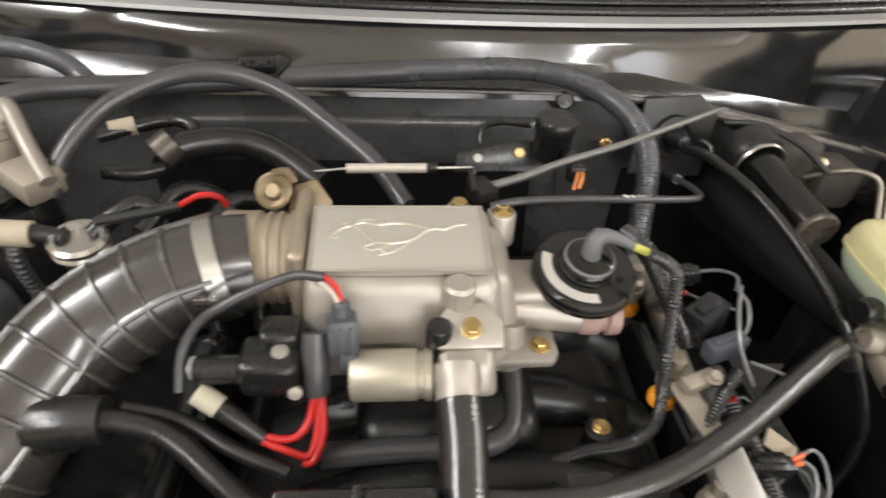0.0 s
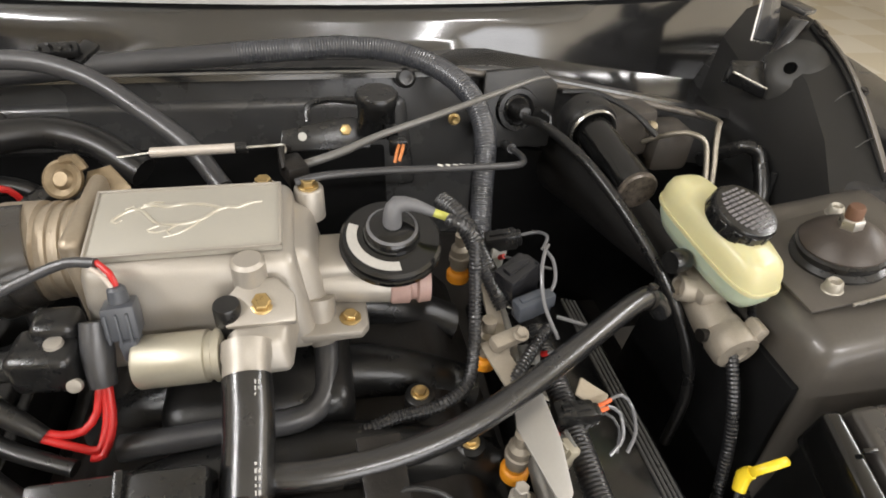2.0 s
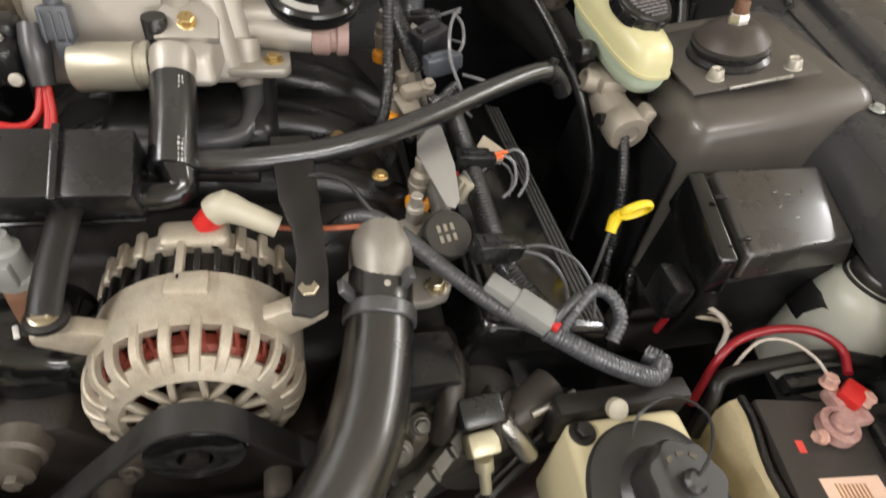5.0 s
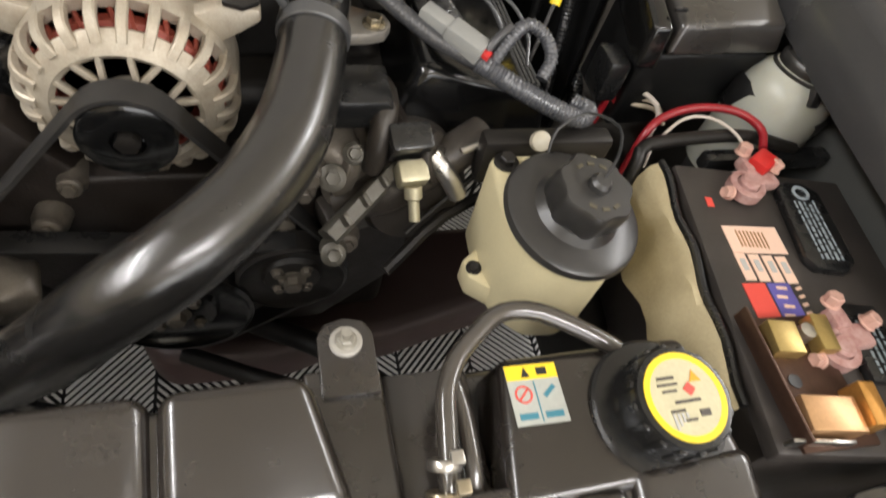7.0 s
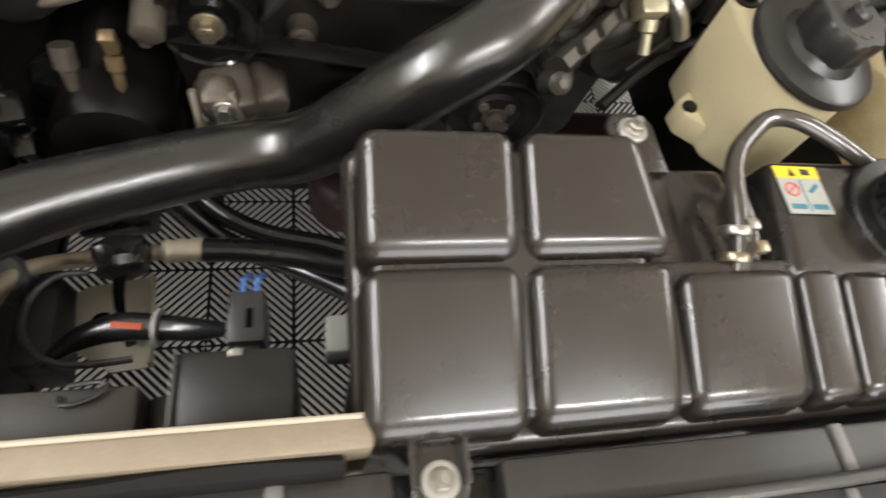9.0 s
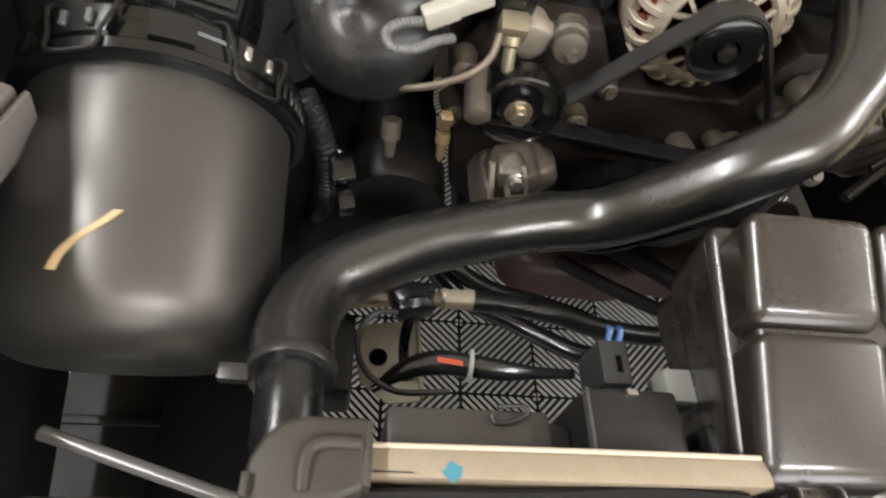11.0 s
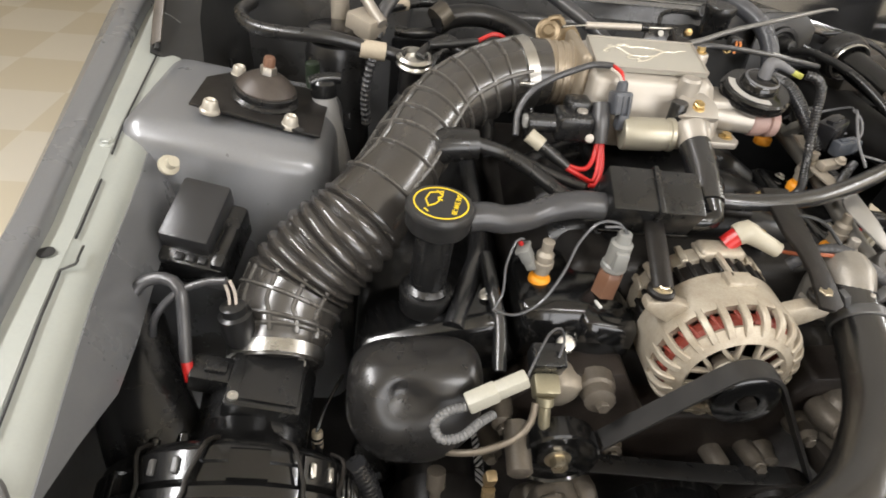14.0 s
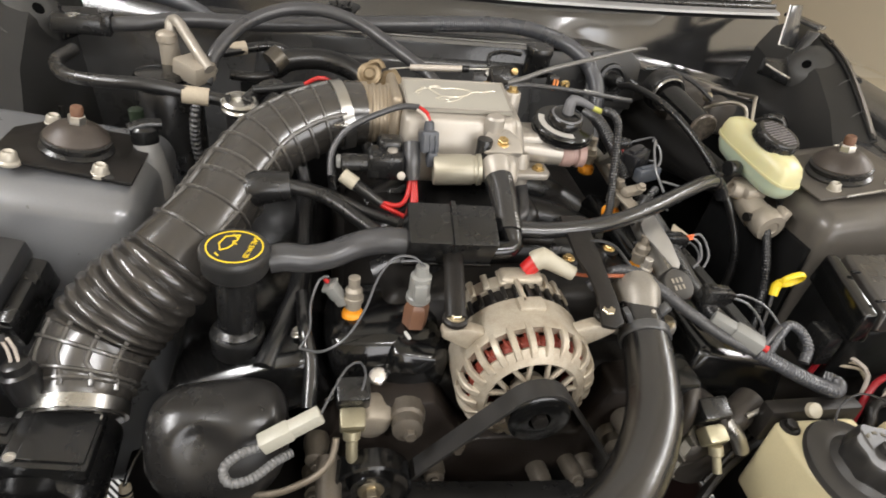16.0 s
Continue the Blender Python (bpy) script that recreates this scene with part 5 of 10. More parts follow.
    part("cable", bm, CRIMSON, t, "red insulated cable")
    bm = B()
    tube(bm, [(0.44, 0.0, 0.60), (0.45, 0.015, 0.645), (0.46, 0.026, 0.655), (0.52, 0.03, 0.66), (0.58, 0.03, 0.66), (0.64, 0.02, 0.65)], 0.007, 10)
    part("sleeve", bm, IRON, t, "black cloth sleeve")
    return t


BRK = (-0.555, -0.154, 0.694)  # side bracket of the air filter


def air_filter():
    t = thing("air_filter_housing", (-0.47, -0.15, 0.50), "satin black cylindrical air filter housing", "air filter")
    a = Vector((0.035, -0.95, -0.27)).normalized()
    u = (Vector((1, 0, 0)) - a * a.x).normalized()
    v = a.cross(u)
    c = Vector((-0.469, -0.066, 0.601))
    m = Matrix(((u.x, v.x, a.x, c.x), (u.y, v.y, a.y, c.y), (u.z, v.z, a.z, c.z), (0, 0, 0, 1)))
    bm = B()
    lathe(bm, [(0.099, 0.0), (0.1, 0.006), (0.1, 0.15)] + [(0.055 + 0.045 * math.cos(radians(9 * k)), 0.155 + 0.045 * math.sin(radians(9 * k))) for k in range(11)] + [(0, 0.2)], m, 72)
    part("canister", bm, surf("satin_black_canister", (0.105, 0.10, 0.093), 0.42, 0.75, var=0.06, bump=0.02, wear=7, spec=1.0), t)
    bm = B()
    lathe(bm, [(0.046, -0.082), (0.05, -0.07), (0.06, -0.058), (0.08, -0.05), (0.094, -0.046), (0.1, -0.0435), (0.1075, -0.036), (0.1085, -0.033), (0.1085, -0.026), (0.1065, -0.024), (0.1065, -0.011), (0.109, -0.009), (0.1125, -0.006), (0.1125, 0.002), (0.109, 0.004), (0.1, 0.004)], m, 80)
    lid = part("lid", bm, GLOSSPL, t, "glossy black lid")
    for g in list(range(-20, 34, 5)) + list(range(134, 200, 5)):
        bm = B()
        q = radians(g)
        box(bm, (0.1085 * math.cos(q), 0.1085 * math.sin(q), -0.016), (0.006, 0.0045, 0.024), m, 0.0015, 1, (0, 0, g))
        part("rim_rib", bm, GLOSSPL, lid)
    for g, w in ((106, 12), (42, 9), (74, 8)):
        bm = B()
        rad = [radians(g + w * k / 4) for k in range(-4, 5)]
        rows = []
        for r, h in ((0.1065, -0.036), (0.111, -0.033), (0.111, -0.012), (0.1065, -0.010)):
            rows.append([m @ Vector((r * math.cos(k), r * math.sin(k), h)) for k in rad])
        sheet(bm, rows, 0.002)
        part("clip_pad", bm, GLOSSPL, lid, "raised pad under a clip")
    for g in (106, 42):
        bm = B()
        g2 = radians(g)
        q = lambda r, h, d: m @ Vector((r * math.cos(g2 + d), r * math.sin(g2 + d), h))
        tube(bm, [q(0.096, -0.047, -0.30), q(0.106, -0.042, -0.26), q(0.113, -0.034, -0.24), q(0.114, -0.010, -0.17), q(0.1145, 0.0035, -0.15), q(0.1145, 0.0035, 0.15), q(0.114, -0.010, 0.17), q(0.113, -0.034, 0.24), q(0.106, -0.042, 0.26), q(0.096, -0.047, 0.30)], 0.0017, 8)
        part("wire_clip", bm, IRON, lid, "spring wire clip")
        for d in (-0.08, 0.09):
            bm = B()
            box(bm, (0.1125 * math.cos(g2 + d), 0.1125 * math.sin(g2 + d), -0.022), (0.004, 0.005, 0.012), m, 0.001, 1, (0, 0, g + math.degrees(d)))
            part("clip_tab", bm, STEEL if g == 42 else GREYRIDGE, lid, "bright sheet metal tab")
    for x, y in ((-0.035, 0.062), (-0.062, 0.05)):
        bm = B()
        lathe(bm, [(0.006, -0.046), (0.005, -0.060), (0.003, -0.062), (0, -0.062)], m @ Matrix.Translation((x, y, 0)), 12)
        part("stub", bm, GLOSSPL, lid)
    bm = B()
    lathe(bm, [(0.041, -0.135), (0.043, -0.13), (0.043, -0.075), (0.047, -0.068)], m, 40)
    part("outlet", bm, PLASTIC, t)
    # side bracket with a rubber bush
    bm = B()
    box(bm, BRK, (0.050, 0.056, 0.014), bev=0.003, rot=(0, 12, -10))
    box(bm, (BRK[0] + 0.028, BRK[1] - 0.005, BRK[2] - 0.02), (0.004, 0.056, 0.04), bev=0.0015, rot=(0, 12, -10))
    part("bracket", bm, surf("grey_brown_bracket", (0.17, 0.155, 0.148), 0.35, bump=0.1), t, "grey plastic mounting bracket")
    bm = B()
    m2 = axis((BRK[0] - 0.018, BRK[1] + 0.002, BRK[2] + 0.006), (-0.2, -0.35, 1))
    lathe(bm, [(0.02, 0), (0.0225, 0.002), (0.0225, 0.007), (0.02, 0.009)], m2, 32)
    part("rubber_ring", bm, RUBBER, t, "black rubber ring of the bush")
    bm = B()
    lathe(bm, [(0.019, 0), (0.019, 0.006), (0.017, 0.009), (0.010, 0.012), (0.006, 0.011), (0, 0.0105)], m2, 28)
    part("bush", bm, surf("pale_bush", (0.24, 0.215, 0.2), 0.4, bump=0.2, dust=0.3, dusty=(0.12, 0.1, 0.09), wear=50), t, "pale worn bush")
    bm = B()
    strip(bm, [m @ Vector((0.1005 * math.cos(radians(g)), 0.1005 * math.sin(radians(g)), h)) for g, h in ((101, 0.152), (99, 0.142), (94, 0.131), (87, 0.121), (82, 0.112))], (1, 0, 0), 0.006, 0.001)
    part("scratch", bm, surf("tan_scratch", (0.5, 0.36, 0.19), 0.6, bump=0.3, grain=150), t, "tan chip of tape")
    return t


def banded_hose():
    t = thing("vent_hose", (-0.405, 0.03, 0.50), "thin black vent hose with a tan banded end", "hose")
    bm = B()
    tube(bm, [(-0.404, 0.018, 0.47), (-0.405, 0.026, 0.55), (-0.406, 0.033, 0.575)], 0.0045, 10)
    tube(bm, [(-0.407, 0.037, 0.588), (-0.40, 0.06, 0.60), (-0.385, 0.10, 0.605)], 0.002, 8)
    part("hose", bm, RUBBER, t)
    m = axis((-0.406, 0.033, 0.568), (-0.03, 0.25, 1))
    bm = B()
    lathe(bm, [(0, 0), (0.0055, 0.0), (0.006, 0.002), (0.006, 0.020), (0.005, 0.022), (0, 0.022)], m, 18)
    part("sleeve", bm, TAPE, t, "tan tape sleeve")
    for h in (0.006, 0.012):
        bm = B()
        lathe(bm, [(0.0062, h), (0.0065, h + 0.0005), (0.0065, h + 0.0025), (0.0062, h + 0.003)], m, 18)
        part("band", bm, RUBBER, t)
    return t


def fender_bracket():
    t = thing("fender_bracket", (-0.57, -0.15, 0.78), "grey metal bracket on the fender flange", "bracket")
    bm = B()
    prism(bm, [(-0.605, -0.165), (-0.545, -0.165), (-0.543, -0.148), (-0.556, -0.132), (-0.59, -0.132), (-0.604, -0.146)], 0.012, pose(0, 0, 0.785), 0.004)
    part("plate", bm, surf("grey_bracket", (0.2, 0.2, 0.195), 0.4, 0.3, bump=0.2), t)
    bm = B()
    lathe(bm, [(0.006, 0), (0.006, 0.0008), (0, 0.0008)], pose(-0.586, -0.157, 0.7975), 16)
    part("hole", bm, WIREBLACK, t)
    return t


def relay_box():
    t = thing("relay_module", (-0.54, 0.17, 0.66), "black plastic relay module on the inner fender", "relay")
    m = pose(-0.532, 0.176, 0.752, 22, 8, -8)
    bm = B()
    box(bm, (-0.008, 0.004, 0.0), (0.050, 0.072, 0.03), m, 0.004)
    part("lid", bm, surf("satin_relay_lid", (0.022, 0.022, 0.0225), 0.34, bump=0.1, dust=0.1, dusty=(0.09, 0.088, 0.085)), t, "satin dark lid")
    bm = B()
    box(bm, (0.0, -0.006, -0.035), (0.068, 0.084, 0.05), m, 0.006)
    box(bm, (0.027, -0.02, -0.02), (0.014, 0.05, 0.035), m, 0.004)
    part("base", bm, PLASTIC, t)
    for k in (-1, 0, 1):
        bm = B()
        box(bm, (0.012 * k, -0.040, -0.012), (0.008, 0.008, 0.012), m, 0.001)
        part("slot", bm, WIREBLACK, t)
    bm = B()
    lathe(bm, [(0.011, 0), (0.011, 0.004), (0.006, 0.006), (0.006, 0.016), (0, 0.016)], axis((-0.578, 0.228, 0.785), (0.6, -0.4, 0.6)), 16)
    part("bolt", bm, IVORY, t, "pale fixing bolt")
    return t


radiator_support()
radiator()
fan_shroud()
surge_tank()
tank_hose()
upper_radiator_hose()
battery()
battery_clamp()
battery_shield()
steering_reservoir()
fuse_box()
washer_bottle()
battery_cables()
air_filter()
banded_hose()
fender_bracket()
relay_box()


# ---- engine ----
def engine_block():
    t = thing("engine_block", (CX, 0.3, 0.18), "dark greasy engine block with an oily front cover", "engine")
    bm = B()
    solid8(bm, [(-0.16, 0.10, 0.20), (0.24, 0.10, 0.20), (0.24, 0.62, 0.20), (-0.16, 0.62, 0.20)],
           [(-0.20, 0.10, 0.66), (0.26, 0.10, 0.66), (0.26, 0.62, 0.68), (-0.20, 0.62, 0.68)], 0.02)
    part("block", bm, IRON, t)
    bm = B()
    prism(bm, [(-0.22, -0.02), (-0.20, -0.20), (-0.10, -0.30), (0.15, -0.30), (0.24, -0.2), (0.26, -0.02), (0.21, 0.06), (0.12, 0.05), (0.09, -0.02), (-0.05, -0.02), (-0.09, 0.05), (-0.17, 0.05)], 0.05, axis((0, 0.105, 0.62), (0, -1, 0)) @ pose(0, 0, 0, 0, 0, 0), 0.006)
    part("front_cover", bm, surf("oily_brown_cover", (0.022, 0.0165, 0.013), 0.4, 0.1, var=0.6, grain=60, bump=0.7, dust=0.7, dusty=(0.012, 0.010, 0.009), wear=36, spec=0.4), t, "oily brown front cover")
    rng = random.Random(4)
    for x, z, r, h in ((-0.215, 0.615, 0.011, 0.03), (0.215, 0.60, 0.014, 0.035), (0.19, 0.655, 0.012, 0.03), (0.13, 0.60, 0.013, 0.03), (-0.12, 0.655, 0.016, 0.03), (0.11, 0.545, 0.012, 0.03), (-0.22, 0.56, 0.010, 0.03), (0.23, 0.55, 0.012, 0.03)):
        bm = B()
        lathe(bm, [(r * 1.3, 0), (r * 1.2, h * 0.5), (r, h * 0.6), (r, h), (r * 0.7, h + 0.002), (0, h + 0.002)], axis((x, 0.06, z), (rng.uniform(-0.1, 0.1), -1, 0.1)), 14)
        hexbolt(bm, (x, 0.06 - h, z), (0, -1, 0.1), 0.012, 0.008, 0.009)
        part("boss", bm, ALUDIRTY, t)
    # sensors and cast ribs right of the alternator
    bm = B()
    lump(bm, (0.20, 0.05, 0.62), (0.13, 0.06, 0.06), 1, 0.07, (10, 12, 0))
    for k in range(4):
        lump(bm, (0.16 + 0.028 * k, 0.035, 0.625 - 0.012 * k), (0.014, 0.05, 0.06), 20 + k, 0.07, (0, 20, 10))
    lump(bm, (0.235, 0.03, 0.585), (0.05, 0.05, 0.07), 2, 0.07, (0, 30, 0))
    part("rib", bm, ALUDIRTY, t, "cast ribs")
    return t


def lower_intake():
    t = thing("lower_intake", (CX, 0.3, 0.66), "black lower intake manifold with cast runners", "intake manifold")
    bm = B()
    solid8(bm, [(-0.19, 0.14, 0.655), (0.22, 0.14, 0.655), (0.22, 0.52, 0.655), (-0.19, 0.52, 0.655)],
           [(-0.13, 0.16, 0.735), (0.16, 0.16, 0.735), (0.16, 0.50, 0.735), (-0.13, 0.50, 0.735)], 0.015)
    part("valley", bm, IRON, t)
    black = surf("black_coated_casting", (0.008, 0.008, 0.008), 0.3, bump=0.4, dust=0.15, dusty=(0.03, 0.026, 0.022), wear=20, spec=0.45)
    for y in (0.235, 0.32, 0.41):
        for s in (-1, 1):
            bm = B()
            tube(bm, [(CX - 0.02 - 0.02 * s, y + 0.01, 0.738), (CX - 0.02 + 0.05 * s, y + 0.005, 0.742), (CX - 0.02 + 0.11 * s, y, 0.730), (CX - 0.02 + 0.16 * s, y, 0.70)], [0.028, 0.026, 0.024, 0.026], 18)
            part("runner", bm, black, t)
    bm = B()
    box(bm, (0.0, 0.345, 0.755), (0.15, 0.17, 0.06), bev=0.02, seg=4)
    part("plenum_base", bm, black, t)
    for x, y, z in ((0.095, 0.205, 0.748), (0.13, 0.28, 0.755), (0.165, 0.235, 0.742), (-0.08, 0.21, 0.75)):
        bm = B()
        lathe(bm, [(0.013, -0.02), (0.013, 0), (0.010, 0.002), (0, 0.002)], pose(x, y, z), 18)
        boss = part("boss", bm, black, t)
        bm = B()
        hexbolt(bm, (x, y, z + 0.002), (0, 0, 1), 0.010, 0.005, 0.008)
        part("bolt", bm, GOLD, boss, "gold bolt")
    return t


def front_dome(bm):
    """A rounded hump, narrower below, with a hollow pressed into its upper front."""
    soft = lambda k, p: math.copysign(abs(k) ** p, k)
    rows = []
    for i in range(41):
        v = -math.pi / 2 + math.pi * i / 40
        row = []
        for k in range(73):
            u = 2 * math.pi * k / 72
            x, y, z = soft(math.cos(v), 0.5) * soft(math.cos(u), 0.62), soft(math.cos(v), 0.55) * soft(math.sin(u), 0.7), soft(math.sin(v), 0.5)
            low = max(0.0, -z)
            q = Vector((-0.309 + 0.067 * x * (1 - 0.45 * low ** 1.6) - 0.004 * low, 0.038 + 0.048 * y * (1 - 0.3 * max(0, z)) + 0.012 * max(0, z), 0.646 + 0.058 * z + 0.006 * x * max(0, z)))
            d = ((q.x + 0.320) / 0.017) ** 2 + ((q.z - 0.680) / 0.015) ** 2
            if y < 0:
                q.y += 0.014 * math.exp(-d)
            row.append(q)
        rows.append(row)
    sheet(bm, rows)
    bmesh.ops.remove_doubles(bm, verts=bm.verts[:], dist=0.00005)
    bmesh.ops.recalc_face_normals(bm, faces=bm.faces[:])


def valve_cover(flip):
    fx = mirror if flip else (lambda x: x)
    t = thing("valve_cover", (fx(-0.28), 0.25, 0.56), "glossy black valve cover", "valve cover", group="valve covers")
    d = 1 if flip else -1
    bm = B()
    if flip:
        solid8(bm, [(0.384, 0.07, 0.56), (0.20, 0.07, 0.64), (0.20, 0.47, 0.64), (0.384, 0.47, 0.56)], [(0.368, 0.08, 0.672), (0.238, 0.08, 0.705), (0.238, 0.465, 0.705), (0.368, 0.465, 0.672)], 0.012, 5)
    else:
        solid8(bm, [(-0.375, 0.09, 0.56), (-0.19, 0.09, 0.64), (-0.19, 0.47, 0.64), (-0.375, 0.47, 0.56)], [(-0.374, 0.095, 0.655), (-0.225, 0.095, 0.705), (-0.225, 0.465, 0.705), (-0.374, 0.465, 0.655)], 0.016, 5)
    body = part("cover", bm, GLOSSPL, t)
    for k in range(4 if flip else 0):
        x, z = 0.3575 - 0.0055 * k, 0.6752 + 0.0014 * k
        bm = B()
        tube(bm, [(x, 0.09, z), (x, 0.45, z)], 0.0019, 8, 0.08)
        part("ridge", bm, GREYRIDGE, body)
    if not flip:
        # the rounded front with a pressed hollow
        bm = B()
        front_dome(bm)
        part("front_dome", bm, surf("dusty_gloss_black", (0.012, 0.0115, 0.011), 0.26, bump=0.06, dust=0.3, dusty=(0.04, 0.037, 0.034), wear=9, spec=0.6), t, "rounded glossy front with a pressed hollow", sharp=70)
        bm = B()
        tube(bm, [(-0.27, 0.10, 0.685), (-0.25, 0.16, 0.70), (-0.236, 0.22, 0.712), (-0.235, 0.42, 0.712)], 0.012, 12)
        tube(bm, [(-0.223, 0.06, 0.665), (-0.221, 0.10, 0.69), (-0.228, 0.13, 0.712), (-0.232, 0.18, 0.72)], 0.008, 10)
        part("hose_guide", bm, SHINYRUB, t, "black hose along the cover")
    for y in (0.13, 0.30, 0.43):
        bm = B()
        hexbolt(bm, (0.262 if flip else -0.235, y, 0.702 if flip else 0.706), (d * 0.3, 0, 1), 0.010, 0.006, 0.008)
        part("bolt", bm, STEEL, t)
    return t


def oil_filler():
    t = thing("oil_filler", (-0.298, 0.139, 0.69), "black oil filler neck with a yellow printed cap", "oil filler")
    a = Vector((0.006, 0.0, 0.106)).normalized()
    m = axis((-0.299, 0.139, 0.70), a)
    bm = B()
    lathe(bm, [(0.027, -0.02), (0.029, 0.002), (0.028, 0.005), (0.024, 0.006), (0.025, 0.010), (0.022, 0.013), (0.0195, 0.015), (0.0195, 0.088), (0.023, 0.09)], m, 36)
    part("neck", bm, PLASTIC, t)
    bm = B()
    lathe(bm, [(0.023, 0.084), (0.030, 0.088), (0.0325, 0.092), (0.0325, 0.104), (0.034, 0.106), (0.034, 0.112), (0.032, 0.1148), (0.0285, 0.1152), (0, 0.1152)], m, 48)
    cap = part("cap", bm, surf("satin_black_cap", (0.022, 0.022, 0.022), 0.42, bump=0.15, dust=0.08), t, "black screw cap")
    bm = B()
    lathe(bm, [(0.0272, 0.1152), (0.0272, 0.1158), (0.0258, 0.1158), (0.0258, 0.1152)], m, 48, ends=False)
    part("ring", bm, YELLOW, cap, "yellow printed ring")
    # oil can symbol, standing as seen from the front of the car, and the letters below it
    bm = B()
    can = [(-0.0128, -0.0070), (-0.0150, 0.0045), (-0.0102, 0.0165), (-0.0040, 0.0180), (0.0030, 0.0200), (0.0010, 0.0100), (-0.0025, 0.0085), (-0.0020, 0.0030), (-0.0060, -0.0030)]
    strokes = list(zip(can, can[1:] + can[:1])) + [((-0.0030, 0.0205), (0.0020, 0.0130)), ((-0.0165, -0.0120), (-0.0135, -0.0160)), ((-0.0010, 0.0060), (0.0010, 0.0040))]
    for (xa, ya), (xb, yb) in strokes:
        box(bm, ((xa + xb) / 2, (ya + yb) / 2, 0.1156), (math.hypot(xb - xa, yb - ya) + 0.001, 0.0013, 0.0008), m, 0, 1, (0, 0, math.degrees(math.atan2(yb - ya, xb - xa))))
    part("symbol", bm, YELLOW, cap, "yellow oil can symbol")
    cu = bpy.data.curves.new("letters", "FONT")
    cu.body, cu.size, cu.extrude, cu.align_x, cu.align_y = "SAE 5W-20", 0.0075, 0.0003, "CENTER", "CENTER"
    tmp = bpy.data.objects.new("letters", cu)
    scene.collection.objects.link(tmp)
    bpy.context.view_layer.update()
    me = bpy.data.meshes.new_from_object(tmp.evaluated_get(bpy.context.evaluated_depsgraph_get()))
    bpy.data.objects.remove(tmp)
    bm = B()
    bm.from_mesh(me)
    bm.transform(m @ pose(0.0150, -0.001, 0.1158, 0, 0, -104))
    part("letters", bm, YELLOW, cap, "yellow letters")
    return t


def intake_tube():
    t = thing("intake_tube", (-0.36, 0.2, 0.6), "ribbed black rubber air intake tube", "intake tube")
    pts = [(-0.160, 0.382, 0.858), (-0.186, 0.376, 0.858), (-0.232, 0.362, 0.847), (-0.280, 0.335, 0.826), (-0.312, 0.290, 0.804), (-0.335, 0.242, 0.783), (-0.376, 0.192, 0.748), (-0.408, 0.172, 0.722), (-0.435, 0.150, 0.694), (-0.449, 0.118, 0.670), (-0.451, 0.096, 0.658), (-0.451, 0.076, 0.648)]
    path = spline(pts, 0.004)
    at = {}
    spot = []
    run = 0.0
    for k, (q, u) in enumerate(path):
        if k:
            run += (q - path[k - 1][0]).length
        at[round(u, 2)] = run
        spot.append((run, q))
    mark = lambda u: min(at.items(), key=lambda kv: abs(kv[0] - u))[1]
    b0, b1 = mark(5.85), mark(8.05)
    bands = [mark(u) for u in (1.55, 2.05, 2.5, 2.95, 3.4, 3.85, 4.35, 4.85, 5.4)] + [mark(8.45), mark(9.1), mark(9.75)]

    def wave(s):
        if b0 < s < b1:
            return 0.0088 * math.sqrt(abs(math.cos(math.pi * (s - b0) / ((b1 - b0) / 8)))) - 0.0058
        return 0.0

    bm = B()
    tube(bm, pts, [0.041, 0.041, 0.042, 0.043, 0.043, 0.044, 0.051, 0.055, 0.055, 0.052, 0.048, 0.044], 40, 0.0016, wave=wave)
    part("tube", bm, TUBERUB, t)
    ribrub = surf("greyed_rib_rubber", (0.06, 0.056, 0.05), 0.24, bump=0.1, dust=0.3, dusty=(0.10, 0.093, 0.083), wear=20, spec=1.0)
    widths = [0.041, 0.041, 0.042, 0.043, 0.043, 0.044, 0.051, 0.055, 0.055, 0.052, 0.048, 0.044]
    for b in bands:
        k = min(range(len(spot)), key=lambda i: abs(spot[i][0] - b))
        d = spot[min(k + 2, len(spot) - 1)][1] - spot[max(k - 2, 0)][1]
        u = min(at.items(), key=lambda kv: abs(kv[1] - b))[0]
        w = widths[min(int(u), 10)] + (widths[min(int(u), 10) + 1] - widths[min(int(u), 10)]) * (u - int(u))
        bm = B()
        lathe(bm, [(w - 0.002, -0.0028), (w + 0.0015, -0.0022), (w + 0.0032, -0.001), (w + 0.0032, 0.001), (w + 0.0015, 0.0022), (w - 0.002, 0.0028)], axis(spot[k][1], d), 48, ends=False)
        part("rib", bm, ribrub, t, "raised rib round the tube")
    # long seams on the ribbed stretch
    for off in (0.45, 1.15, 2.7):
        line = []
        base = spline(pts[1:7], 0.012)
        for k, (q, u) in enumerate(base):
            tan = (base[min(k + 1, len(base) - 1)][0] - base[max(k - 1, 0)][0]).normalized()
            sd = tan.cross(Vector((0, 0, 1))).normalized()
            up = sd.cross(tan)
            line.append(q + (sd * math.cos(off) + up * math.sin(off)) * (0.0424 + 0.0016 * min(1, k / len(base) * 1.5)))
        bm = B()
        tube(bm, line, 0.0030, 8, 0.01)
        part("seam", bm, ribrub, t)
    for off in (0.5, 1.0, 1.57, 2.1, 2.6):
        base = spline(pts[8:11], 0.012)
        line = []
        for k, (q, u) in enumerate(base):
            tan = (base[min(k + 1, len(base) - 1)][0] - base[max(k - 1, 0)][0]).normalized()
            sd = tan.cross(Vector((0, 0, 1))).normalized()
            up = sd.cross(tan)
